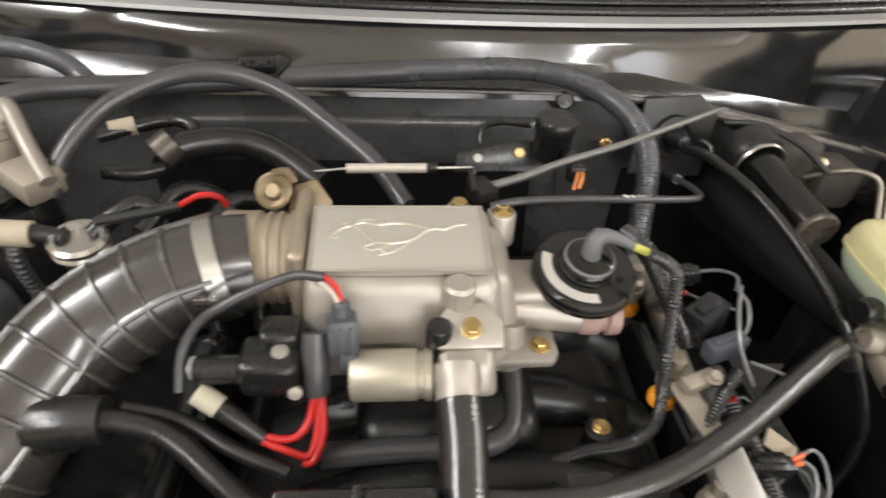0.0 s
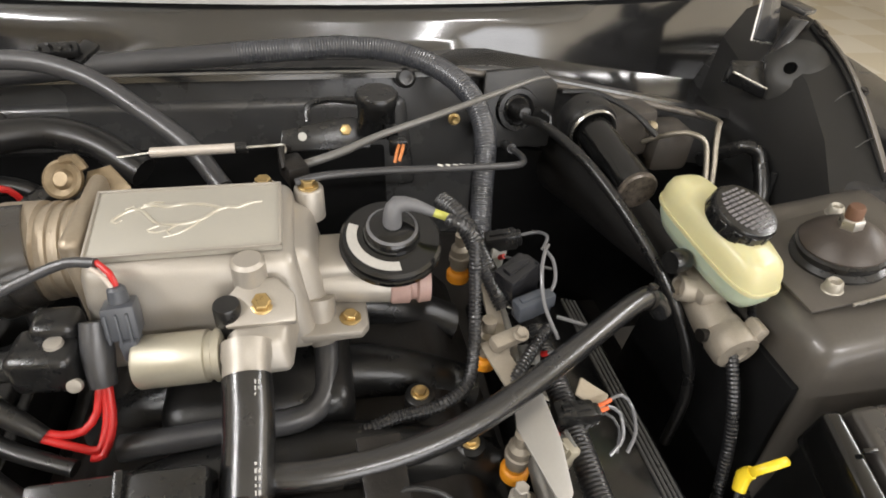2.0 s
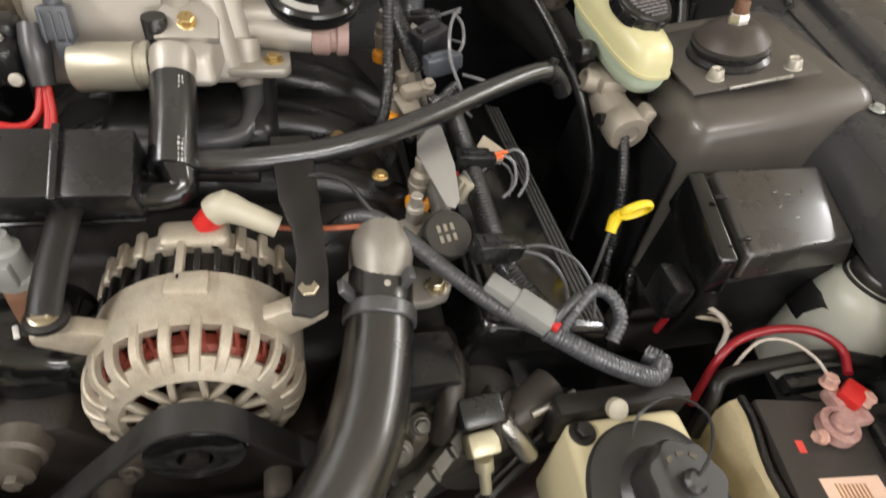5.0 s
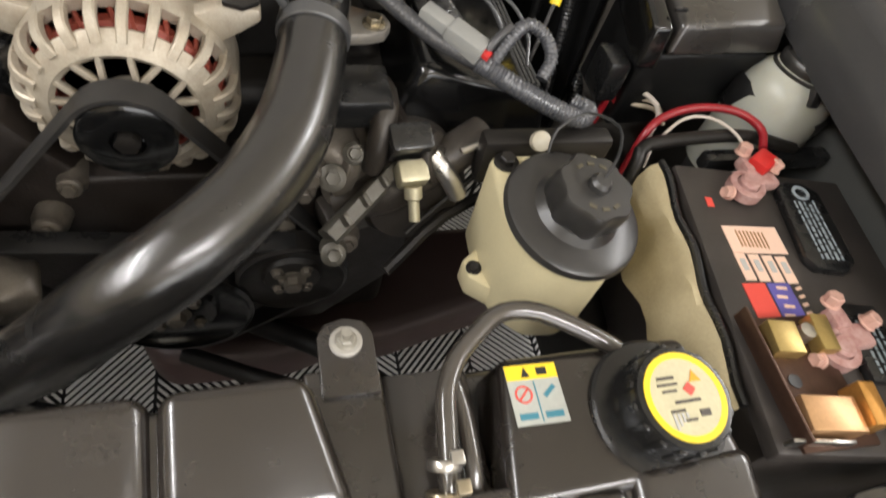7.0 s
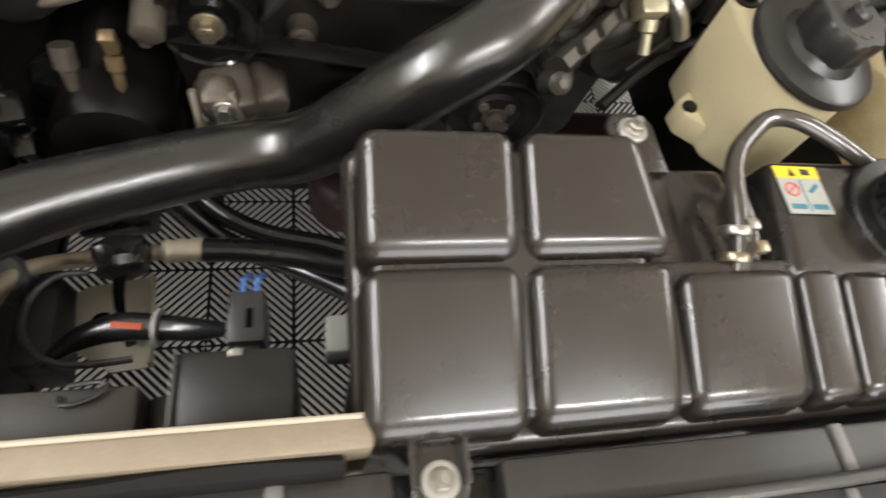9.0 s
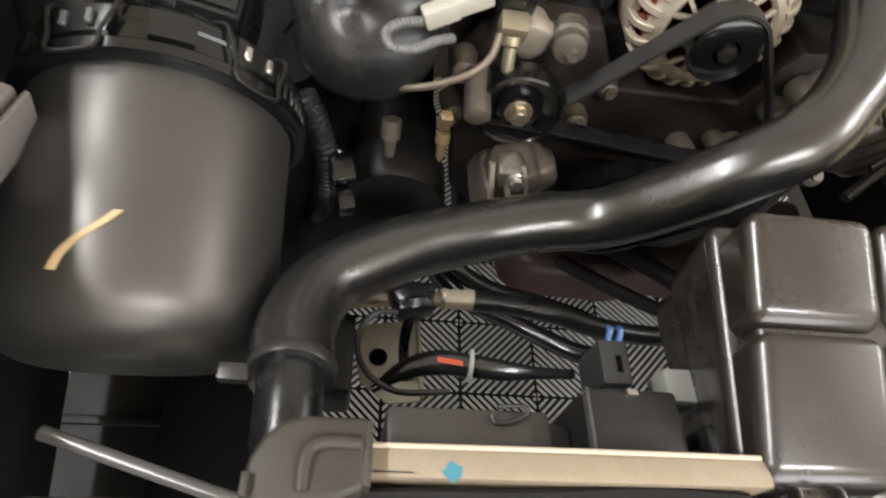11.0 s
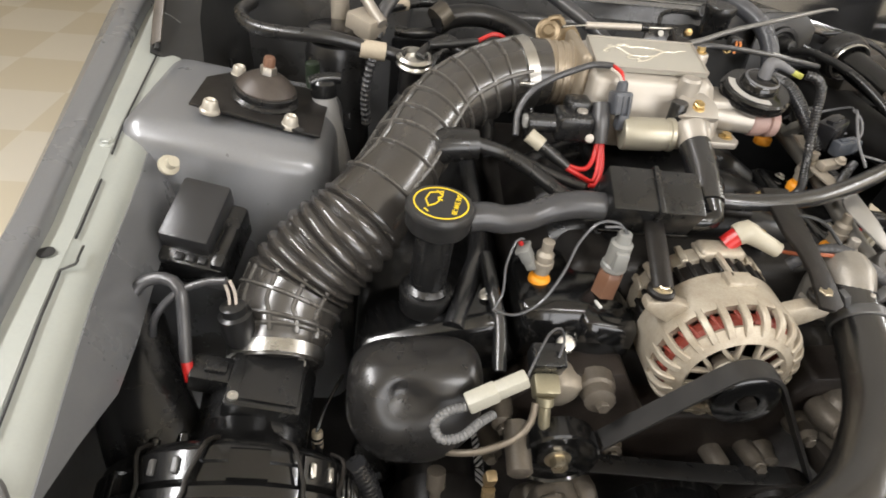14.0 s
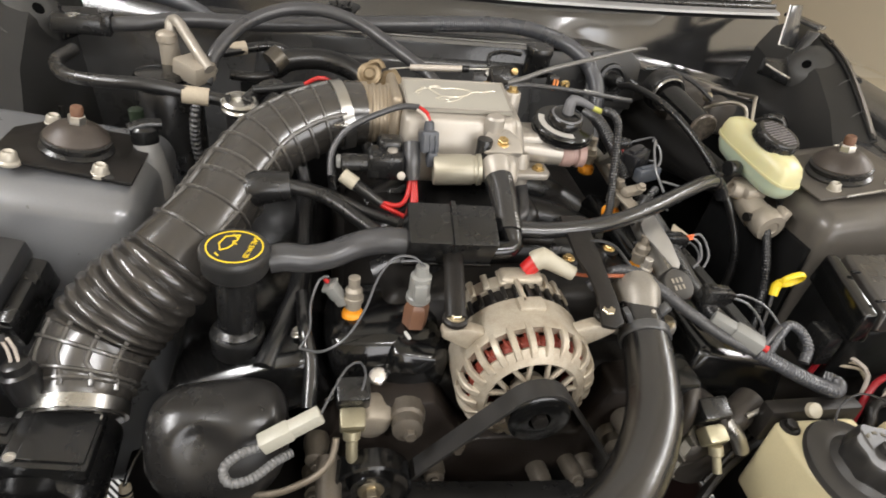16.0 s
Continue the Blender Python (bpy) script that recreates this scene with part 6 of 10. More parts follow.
            line.append(q + (sd * math.cos(off) + up * math.sin(off)) * (0.0545 - 0.006 * k / len(base)))
        bm = B()
        tube(bm, line, 0.0026, 8, 0.01)
        part("seam", bm, ribrub, t)
    # clamps
    for p, d, r, w in ((pts[1], Vector(pts[0]) - Vector(pts[2]), 0.0435, 0.014), ((-0.451, 0.084, 0.652), (0, 1, 0.5), 0.0475, 0.013)):
        bm = B()
        lathe(bm, [(r - 0.001, -w / 2), (r + 0.001, -w / 2), (r + 0.001, w / 2), (r - 0.001, w / 2)], axis(p, d), 48)
        clamp = part("clamp", bm, BRIGHT, t, "bright steel hose clamp")
        bm = B()
        box(bm, (0, 0, 0), (0.018, 0.006, 0.005), axis(Vector(p) + Vector((0, -r - 0.001, 0.004)), (0, -1, 0)), 0.0015)
        part("slot", bm, STEEL, clamp)
    # side branch for the breather hose
    bm = B()
    tube(bm, [(-0.31, 0.268, 0.80), (-0.278, 0.262, 0.812), (-0.245, 0.262, 0.815)], [0.026, 0.020, 0.0165], 20)
    part("branch", bm, RUBBER, t)
    # temperature sensor
    bm = B()
    lathe(bm, [(0.014, -0.02), (0.016, 0), (0.016, 0.012), (0.012, 0.014), (0.012, 0.022), (0.008, 0.024), (0, 0.024)], axis((-0.482, 0.077, 0.705), (-0.1, 0.1, 0.9)), 20)
    sensor = part("air_sensor", bm, PLASTIC, t, "black air temperature sensor plug")
    bm = B()
    for dx in (-0.003, 0.003):
        tube(bm, [(-0.484 + dx, 0.080, 0.728), (-0.484 + dx, 0.082, 0.742), (-0.487 + dx, 0.083, 0.755)], 0.0016, 6)
    part("wire", bm, WIREWHITE, sensor, "pale wires")
    return t


def air_meter():
    t = thing("air_flow_meter", (-0.452, 0.03, 0.58), "black mass air flow meter with a square plate", "air flow meter")
    bm = B()
    lathe(bm, [(0.039, 0), (0.040, 0.004), (0.040, 0.10), (0.039, 0.105)], axis((-0.451, 0.08, 0.628), (0.0, -1, -0.12)), 40)
    part("body", bm, PLASTIC, t)
    m = pose(-0.449, 0.036, 0.672, 0, 14, 0)
    bm = B()
    box(bm, (0, 0, -0.014), (0.070, 0.068, 0.034), m, 0.004)
    box(bm, (0.004, 0, 0.0025), (0.054, 0.056, 0.008), m, 0.002)
    part("plate", bm, PLASTIC, t, "black sensor plate")
    bm = B()
    box(bm, (-0.05, 0.006, -0.012), (0.04, 0.03, 0.022), m, 0.003)
    sock = part("socket", bm, PLASTIC, t)
    bm = B()
    box(bm, (-0.048, 0.006, 0.0), (0.02, 0.014, 0.006), m, 0.002)
    part("latch", bm, PLASTIC, sock)
    for x, y in ((0.027, 0.024), (-0.027, -0.026)):
        bm = B()
        lathe(bm, [(0.005, 0), (0.005, 0.003), (0.003, 0.0032), (0.0028, 0.001), (0, 0.001)], m @ pose(x, y, 0.003), 14)
        part("screw", bm, STEEL, t, "steel screw")
    return t


def meter_harness():
    t = thing("meter_harness", (-0.52, 0.06, 0.66), "grey sleeved harness to the air flow meter", "cable")
    bm = B()
    tube(bm, [(-0.585, 0.03, 0.64), (-0.586, 0.045, 0.675), (-0.583, 0.059, 0.70), (-0.578, 0.071, 0.725), (-0.565, 0.086, 0.745), (-0.545, 0.089, 0.75), (-0.529, 0.08, 0.745), (-0.525, 0.063, 0.72), (-0.522, 0.042, 0.69)], 0.0058, 12)
    part("sleeve", bm, GREYRUB, t)
    bm = B()
    tube(bm, [(-0.557, 0.064, 0.70), (-0.552, 0.069, 0.72), (-0.534, 0.079, 0.74), (-0.509, 0.085, 0.75), (-0.487, 0.083, 0.755)], 0.0036, 10)
    part("sleeve", bm, GREYRUB, t)
    bm = B()
    tube(bm, [(-0.522, 0.043, 0.692), (-0.518, 0.032, 0.675)], 0.0052, 12)
    part("red_sleeve", bm, RED, t, "red heat-shrink end")
    return t


def upper_intake():
    t = thing("upper_intake", (-0.03, 0.36, 0.78), "cast aluminium upper intake manifold with a raised plaque", "intake manifold")
    bm = B()
    solid8(bm, [(-0.115, 0.302, 0.80), (0.05, 0.302, 0.80), (0.05, 0.425, 0.80), (-0.115, 0.425, 0.80)],
           [(-0.112, 0.322, 0.884), (0.036, 0.322, 0.882), (0.036, 0.41, 0.898), (-0.112, 0.41, 0.898)], 0.010, 4)
    solid8(bm, [(0.03, 0.315, 0.80), (0.066, 0.322, 0.80), (0.066, 0.41, 0.80), (0.03, 0.415, 0.80)],
           [(0.03, 0.332, 0.880), (0.050, 0.340, 0.872), (0.052, 0.40, 0.876), (0.03, 0.405, 0.890)], 0.009, 4)
    part("body", bm, ALU, t)
    m = Matrix.Translation((-0.0395, 0.3625, 0.8945)) @ Matrix.Rotation(math.atan2(0.013, 0.065), 4, "X")
    bm = B()
    box(bm, (0, 0, 0), (0.137, 0.068, 0.006), m, 0.0015)
    plq = part("plaque", bm, PLAQUE, t, "olive-grey plaque")
    bm = B()
    box(bm, (0, 0.033, 0.003), (0.137, 0.002, 0.003), m, 0.0006)
    box(bm, (0, -0.033, 0.003), (0.137, 0.002, 0.003), m, 0.0006)
    box(bm, (0.0675, 0, 0.003), (0.002, 0.068, 0.003), m, 0.0006)
    box(bm, (-0.0675, 0, 0.003), (0.002, 0.068, 0.003), m, 0.0006)
    part("rim", bm, ALU, plq, "raised rim")
    # plain raised strokes in place of the emblem
    strokes = [[(-0.054, 0.001), (-0.050, 0.006), (-0.043, 0.011), (-0.036, 0.012), (-0.030, 0.006), (-0.024, -0.002), (-0.019, -0.005)],
               [(-0.037, 0.013), (-0.028, 0.016), (-0.016, 0.0135), (-0.004, 0.015), (0.010, 0.0135), (0.020, 0.010), (0.026, 0.008)],
               [(-0.019, -0.005), (-0.008, -0.006), (0.002, -0.005), (0.012, -0.001), (0.020, 0.006), (0.028, 0.009), (0.036, 0.008), (0.044, 0.012), (0.054, 0.0135)],
               [(-0.020, -0.006), (-0.028, -0.010), (-0.022, -0.013), (-0.015, -0.011)], [(-0.008, -0.007), (-0.014, -0.012), (-0.010, -0.017)],
               [(0.010, -0.002), (0.002, -0.010), (-0.006, -0.015), (-0.016, -0.018)], [(-0.046, 0.013), (-0.040, 0.016)], [(-0.034, 0.0165), (-0.026, 0.019), (-0.019, 0.018)],
               [(-0.054, 0.001), (-0.050, -0.001), (-0.047, 0.002)]]
    for k, line in enumerate(strokes):
        bm = B()
        tube(bm, [m @ Vector((x, y, 0.0032)) for x, y in line], [0.0009] + [0.0013 if k < 3 else 0.0009] * (len(line) - 2) + [0.0006], 8, 0.004)
        part("relief", bm, PLAQUEHI, plq, "polished raised stroke")
    # bolt ears
    for x, y, z in ((0.05, 0.409, 0.890), (0.013, 0.414, 0.890)):
        bm = B()
        lathe(bm, [(0.013, -0.03), (0.0125, -0.002), (0.011, 0), (0, 0)], pose(x, y, z), 22)
        ear = part("ear", bm, ALU, t)
        bm = B()
        hexbolt(bm, (x, y, z), (0, 0, 1), 0.012, 0.008, 0.009)
        part("bolt", bm, GOLD, ear, "gold hexagon bolt")
    # throttle side
    bm = B()
    lathe(bm, [(0.04, 0), (0.04, 0.012), (0.037, 0.014), (0.037, 0.018), (0.039, 0.019), (0.039, 0.022), (0.037, 0.023), (0.037, 0.027), (0.039, 0.028), (0.039, 0.031), (0.037, 0.032), (0.037, 0.036), (0.040, 0.038), (0.040, 0.066), (0.036, 0.068)], axis((-0.115, 0.388, 0.857), (-1, 0, 0)), 44)
    box(bm, (-0.118, 0.385, 0.85), (0.014, 0.098, 0.10), bev=0.008, seg=3)
    throttle = part("throttle_body", bm, surf("tarnished_throttle", (0.40, 0.34, 0.26), 0.45, 0.6, bump=0.4, dust=0.3, dusty=(0.22, 0.16, 0.1), wear=26), t, "tarnished aluminium throttle body")
    bm = B()
    lathe(bm, [(0.0165, 0), (0.0165, 0.004), (0.014, 0.005), (0.009, 0.003), (0.006, 0.006), (0, 0.006)], axis((-0.146, 0.437, 0.892), (-0.2, -0.75, 0.6)), 26)
    tube(bm, [(-0.146, 0.445, 0.905), (-0.134, 0.44, 0.910), (-0.128, 0.435, 0.902)], 0.004, 8)
    part("cam", bm, BRONZE, throttle, "tarnished throttle cam")
    bm = B()
    prism(bm, [(-0.019, -0.026), (0.019, -0.026), (0.021, 0.004), (0.008, 0.024), (-0.010, 0.020), (-0.016, 0.004)], 0.003, pose(-0.118, 0.434, 0.878, 62, 0, 4), 0.001)
    part("lever", bm, BRONZE, throttle, "tarnished sheet lever")
    # lower front: elbow block, trapezoid cover, flange
    bm = B()
    solid8(bm, [(-0.018, 0.262, 0.822), (0.032, 0.262, 0.822), (0.036, 0.315, 0.815), (-0.018, 0.315, 0.815)],
           [(-0.012, 0.272, 0.848), (0.026, 0.272, 0.848), (0.034, 0.315, 0.860), (-0.013, 0.315, 0.860)], 0.007, 3)
    lathe(bm, [(0.0175, 0), (0.0175, 0.012), (0.0165, 0.014), (0.0165, 0.03)], axis((0.0, 0.275, 0.846), (0, -0.8, -0.38)), 28)
    prism(bm, [(-0.024, -0.017), (0.026, -0.017), (0.026, 0.004), (0.013, 0.019), (-0.012, 0.019), (-0.024, 0.004)], 0.010, pose(0.010, 0.302, 0.856, 30, 0, 0), 0.0025)
    lathe(bm, [(0.0125, 0), (0.0125, 0.02), (0.010, 0.023), (0, 0.023)], pose(0.004, 0.318, 0.866), 22)
    elbow = part("elbow_block", bm, ALU, t)
    bm = B()
    hexbolt(bm, (0.012, 0.297, 0.862), (0, -0.4, 1), 0.012, 0.007, 0.009)
    part("bolt", bm, GOLD, elbow, "gold hexagon bolt")
    bm = B()
    prism(bm, [(-0.028, -0.026), (0.022, -0.026), (0.028, -0.018), (0.028, 0.03), (-0.028, 0.03)], 0.010, pose(0.063, 0.33, 0.806), 0.003)
    lathe(bm, [(0.013, -0.02), (0.0125, 0.02), (0.010, 0.024)], axis((0.052, 0.328, 0.812), (0, -0.35, -1)), 22)
    fl = part("flange", bm, ALU, t)
    bm = B()
    hexbolt(bm, (0.076, 0.32, 0.816), (0, 0, 1), 0.011, 0.006, 0.009)
    part("bolt", bm, GOLD, fl, "gold hexagon bolt")
    # right branch to the recirculation valve
    bm = B()
    box(bm, (0.075, 0.365, 0.838), (0.06, 0.05, 0.035), bev=0.008, seg=3)
    tube(bm, [(0.05, 0.352, 0.832), (0.09, 0.346, 0.83), (0.112, 0.344, 0.829)], 0.0165, 22)
    part("branch", bm, ALU, t)
    bm = B()
    lathe(bm, [(0.0165, 0), (0.018, 0.002), (0.018, 0.016), (0.015, 0.018), (0.015, 0.022), (0.018, 0.024), (0.017, 0.034), (0, 0.035)], axis((0.112, 0.344, 0.829), (1, -0.05, -0.02)), 26)
    part("pipe_nut", bm, MAUVE, t, "scorched pipe nut")
    return t


def valve_egr():
    t = thing("recirculation_valve", (0.115, 0.36, 0.83), "round black vacuum valve with a silver crescent label", "valve")
    m = axis((0.115, 0.362, 0.856), (0.02, -0.22, 1))
    bm = B()
    lathe(bm, [(0.026, -0.02), (0.03, -0.008), (0.041, -0.004), (0.0435, -0.001), (0.0435, 0.003), (0.041, 0.004), (0.041, 0.008), (0.043, 0.0095), (0.0405, 0.012), (0.028, 0.0125), (0.024, 0.014), (0.023, 0.022), (0.019, 0.026), (0.009, 0.028), (0, 0.028)], m, 52)
    body = part("diaphragm", bm, GLOSSPL, t)
    bm = B()
    prism(bm, [((r) * math.cos(radians(a)), r * math.sin(radians(a))) for r, a in [(0.0375, 150 + 10 * k) for k in range(13)] + [(0.029, 270 - 10 * k) for k in range(13)]], 0.0012, m @ pose(0, 0, 0.0128), 0)
    part("label", bm, surf("silver_label", (0.6, 0.58, 0.54), 0.4, 0.4, bump=0.05), body, "silver crescent label")
    bm = B()
    lathe(bm, [(0.0185, 0.0258), (0.020, 0.0264), (0.0215, 0.0245)], m, 40)
    c = m @ Vector((0, 0, 0.026))
    tube(bm, [c, c + Vector((0.0, 0, 0.012)), c + Vector((0.004, 0.003, 0.018)), c + Vector((0.018, 0.004, 0.016)), c + Vector((0.034, 0.0, 0.010))], [0.008, 0.0075, 0.0075, 0.0055, 0.004], 14)
    elbow = part("elbow", bm, surf("grey_rubber_elbow", (0.13, 0.13, 0.135), 0.5, bump=0.2), body, "grey rubber elbow")
    bm = B()
    tube(bm, [c + Vector((0.034, 0.0, 0.010)), c + Vector((0.046, -0.003, 0.006))], 0.0036, 10)
    part("tip", bm, surf("yellow_green_tube", (0.55, 0.55, 0.12), 0.4), elbow, "yellow-green tube")
    return t


def idle_valve():
    t = thing("idle_valve", (-0.045, 0.28, 0.80), "pale yellowish zinc cylindrical idle air valve", "valve")
    m = axis((-0.016, 0.2785, 0.834), (-1, 0.06, -0.06))
    bm = B()
    lathe(bm, [(0.0145, 0), (0.0195, 0.001), (0.0195, 0.006), (0.0175, 0.007), (0.0175, 0.011), (0.0192, 0.012), (0.0192, 0.058), (0.018, 0.060), (0, 0.060)], m, 40)
    part("body", bm, surf("pale_zinc_can", (0.42, 0.39, 0.31), 0.4, 0.55, var=0.08, bump=0.1, wear=60), t)
    bm = B()
    box(bm, (-0.082, 0.297, 0.861), (0.022, 0.022, 0.026), bev=0.003, rot=(-18, 0, 6))
    for k in (-1, 0, 1):
        box(bm, (-0.082 + 0.007 * k, 0.2855, 0.862), (0.002, 0.004, 0.022), bev=0.0006, rot=(-18, 0, 6))
    lathe(bm, [(0.007, 0), (0.006, 0.010), (0.004, 0.012), (0, 0.012)], axis((-0.082, 0.302, 0.873), (0, 0.2, 1)), 14)
    box(bm, (-0.078, 0.288, 0.843), (0.013, 0.016, 0.02), bev=0.003)
    plug = part("plug", bm, surf("slate_plug", (0.07, 0.075, 0.085), 0.4, bump=0.1), t, "slate grey plug")
    bm = B()
    tube(bm, [(-0.082, 0.305, 0.883), (-0.085, 0.31, 0.892), (-0.094, 0.318, 0.896)], 0.0022, 8)
    part("wire", bm, RED, plug, "red wire")
    bm = B()
    tube(bm, [(-0.084, 0.303, 0.883), (-0.088, 0.307, 0.89), (-0.097, 0.314, 0.894)], 0.0018, 8)
    part("wire", bm, WIREWHITE, plug, "white wire")
    bm = B()
    tube(bm, [(-0.094, 0.317, 0.896), (-0.115, 0.322, 0.894), (-0.14, 0.318, 0.886), (-0.165, 0.312, 0.876), (-0.185, 0.308, 0.862), (-0.198, 0.298, 0.842), (-0.20, 0.28, 0.82)], 0.0038, 10)
    part("lead", bm, GREYRUB, plug, "black sleeved lead")
    # small black vacuum cap
    bm = B()
    lathe(bm, [(0.0098, -0.020), (0.0098, 0.011), (0.0090, 0.0125), (0, 0.0125)], axis((-0.012, 0.294, 0.856), (0, 0.0, 1)), 24)
    part("cap", bm, PLASTIC, t, "black rubber cap")
    return t


def throttle_sensor():
    t = thing("throttle_sensor", (-0.14, 0.28, 0.79), "black throttle sensor with a red-wired plug", "sensor")
    bm = B()
    box(bm, (-0.134, 0.29, 0.834), (0.044, 0.036, 0.034), bev=0.007, seg=3, rot=(0, 0, -4))
    box(bm, (-0.128, 0.306, 0.85), (0.03, 0.026, 0.022), bev=0.006, seg=3)
    lathe(bm, [(0.011, 0), (0.011, 0.032), (0.009, 0.034), (0, 0.034)], axis((-0.154, 0.288, 0.834), (-1, 0, 0)), 20)
    part("body", bm, PLASTIC, t)
    bm = B()
    lathe(bm, [(0.0065, 0), (0.006, 0.003), (0, 0.004)], pose(-0.126, 0.288, 0.8505), 16)
    part("screw", bm, ALU, t)
    bm = B()
    lathe(bm, [(0.0055, 0), (0.005, 0.003), (0, 0.004)], axis((-0.116, 0.272, 0.826), (0, -1, 0.5)), 16)
    part("screw", bm, ALU, t)
    bm = B()
    box(bm, (-0.188, 0.289, 0.835), (0.010, 0.014, 0.014), bev=0.003)
    part("tab", bm, CONN, t)
    # boot and red leads
    bm = B()
    tube(bm, [(-0.102, 0.302, 0.856), (-0.102, 0.288, 0.838), (-0.101, 0.276, 0.818)], [0.0105, 0.011, 0.009], 18)
    part("boot", bm, GREYRUB, t, "black rubber boot")
    bm = B()
    for run in ([(-0.104, 0.276, 0.818), (-0.107, 0.265, 0.803), (-0.116, 0.256, 0.795), (-0.13, 0.254, 0.796), (-0.142, 0.256, 0.800)],
                [(-0.100, 0.276, 0.818), (-0.101, 0.26, 0.798), (-0.107, 0.247, 0.784), (-0.120, 0.248, 0.788), (-0.142, 0.253, 0.797)],
                [(-0.098, 0.275, 0.818), (-0.097, 0.258, 0.797), (-0.104, 0.244, 0.781), (-0.112, 0.243, 0.781)]):
        bm = B()
        tube(bm, run, 0.0030, 10)
        part("red_lead", bm, RED, t, "red lead")
    bm = B()
    tube(bm, [(-0.139, 0.254, 0.797), (-0.155, 0.262, 0.806), (-0.172, 0.270, 0.816)], [0.0055, 0.0075, 0.008], 14)
    part("sleeve", bm, RUBBER, t)
    bm = B()
    tube(bm, [(-0.170, 0.269, 0.815), (-0.186, 0.276, 0.824)], 0.0088, 14)
    part("plug", bm, IVORY, t, "ivory plug")
    return t


def hoses():
    made = []

    def hose(name, label, pts, r, mat, seg=18, **kw):
        bm = B()
        tube(bm, pts, r, seg, **kw)
        ob = solo(name, bm, mat, label, "hose")
        made.append(ob)
        return ob

    def clamp(ob, p, d, r, w=0.008, mt=None):
        bm = B()
        lathe(bm, [(r, -w / 2), (r + 0.0012, -w / 2), (r + 0.0012, w / 2), (r, w / 2)], axis(p, d), 28, ends=False)
        box(bm, (0, r + 0.003, 0), (0.007, 0.005, w * 1.1), axis(p, d), 0.001)
        part("clamp", bm, mt or STEEL, ob, "steel spring clamp")

    main = hose("coolant_hose", "black rubber hose from the intake elbow down to the box", [(0.0, 0.252, 0.836), (0.001, 0.225, 0.824), (0.0, 0.20, 0.812), (-0.001, 0.182, 0.803)], 0.0172, SHINYRUB)
    rng = random.Random(5)
    run = Vector((-0.001, -0.070, -0.033))
    up = Vector((0, -0.426, 0.905))
    for k in range(17):
        if k % 9 == 8:
            continue
        for row in (0, 1):
            g = radians(24 + 8 * row)
            n = up * math.cos(g) + Vector((math.sin(g), 0, 0))
            p = Vector((0.0005, 0.249, 0.8345)) + run * (0.05 + 0.9 * k / 16) + n * 0.0173
            bm = B()
            box(bm, (0, 0, 0), (0.0016 if rng.random() < 0.6 else 0.0009, rng.uniform(0.0018, 0.0032), 0.0005), axis(p, n, run), 0)
            part("print", bm, LGREY, main, "pale unreadable print")
    hose("hose_collar", "glossy black plastic elbow at the resonator box", [(0.0, 0.188, 0.806), (0.004, 0.178, 0.796), (0.0, 0.171, 0.79), (-0.03, 0.169, 0.789)], [0.0145, 0.0135, 0.0125, 0.012], GLOSSPL)
    heat = hose("heater_hose", "shiny black heater hose across the engine", [(0.008, 0.196, 0.80), (0.05, 0.192, 0.801), (0.105, 0.197, 0.803), (0.155, 0.211, 0.806), (0.21, 0.237, 0.809), (0.275, 0.275, 0.811), (0.335, 0.312, 0.807), (0.362, 0.324, 0.797), (0.378, 0.326, 0.775)], 0.0100, SHINYRUB)
    clamp(heat, (0.352, 0.3205, 0.802), (0.9, 0.4, -0.35), 0.0101, 0.008, IRON)
    hose("bypass_hose", "greyed black formed hose under the intake flange", [(0.054, 0.332, 0.806), (0.054, 0.318, 0.790), (0.053, 0.298, 0.781), (0.048, 0.272, 0.776), (0.036, 0.260, 0.774), (0.012, 0.256, 0.773), (-0.03, 0.258, 0.770), (-0.10, 0.258, 0.766)], 0.0100, GREYRUB)
    hose("breather_hose", "black breather hose from the intake tube", [(-0.25, 0.262, 0.816), (-0.215, 0.258, 0.808), (-0.19, 0.245, 0.80), (-0.165, 0.226, 0.79), (-0.14, 0.21, 0.78), (-0.11, 0.205, 0.775)], 0.0085, RUBBER)
    hose("vacuum_hose", "thin black hose beside the breather hose", [(-0.24, 0.275, 0.81), (-0.2, 0.27, 0.80), (-0.16, 0.25, 0.79), (-0.12, 0.235, 0.782)], 0.006, RUBBER)
    hose("crankcase_hose", "fat greyed hose from the filler neck to the resonator box", [(-0.262, 0.150, 0.792), (-0.245, 0.152, 0.793), (-0.225, 0.155, 0.788), (-0.20, 0.165, 0.786), (-0.175, 0.173, 0.792), (-0.145, 0.172, 0.80), (-0.115, 0.17, 0.80)], 0.0148, GREYRUB)
    arch = hose("arched_hose", "greyed rubber hose arching over the firewall loom", [(-0.372, 0.50, 0.845), (-0.36, 0.525, 0.878), (-0.325, 0.565, 0.91), (-0.268, 0.593, 0.930), (-0.21, 0.596, 0.933), (-0.155, 0.58, 0.922), (-0.105, 0.548, 0.90), (-0.06, 0.51, 0.878), (-0.03, 0.47, 0.855)], 0.0095, GREYRUB)
    clamp(arch, (-0.366, 0.513, 0.862), (0.3, 0.55, 0.75), 0.0096, 0.007)
    hose("strut_side_hose", "black hose looping beside the strut tower", [(-0.54, 0.52, 0.875), (-0.547, 0.475, 0.873), (-0.525, 0.44, 0.868), (-0.48, 0.425, 0.868), (-0.43, 0.422, 0.868), (-0.385, 0.428, 0.858), (-0.35, 0.432, 0.85), (-0.33, 0.43, 0.846)], 0.0085, RUBBER)
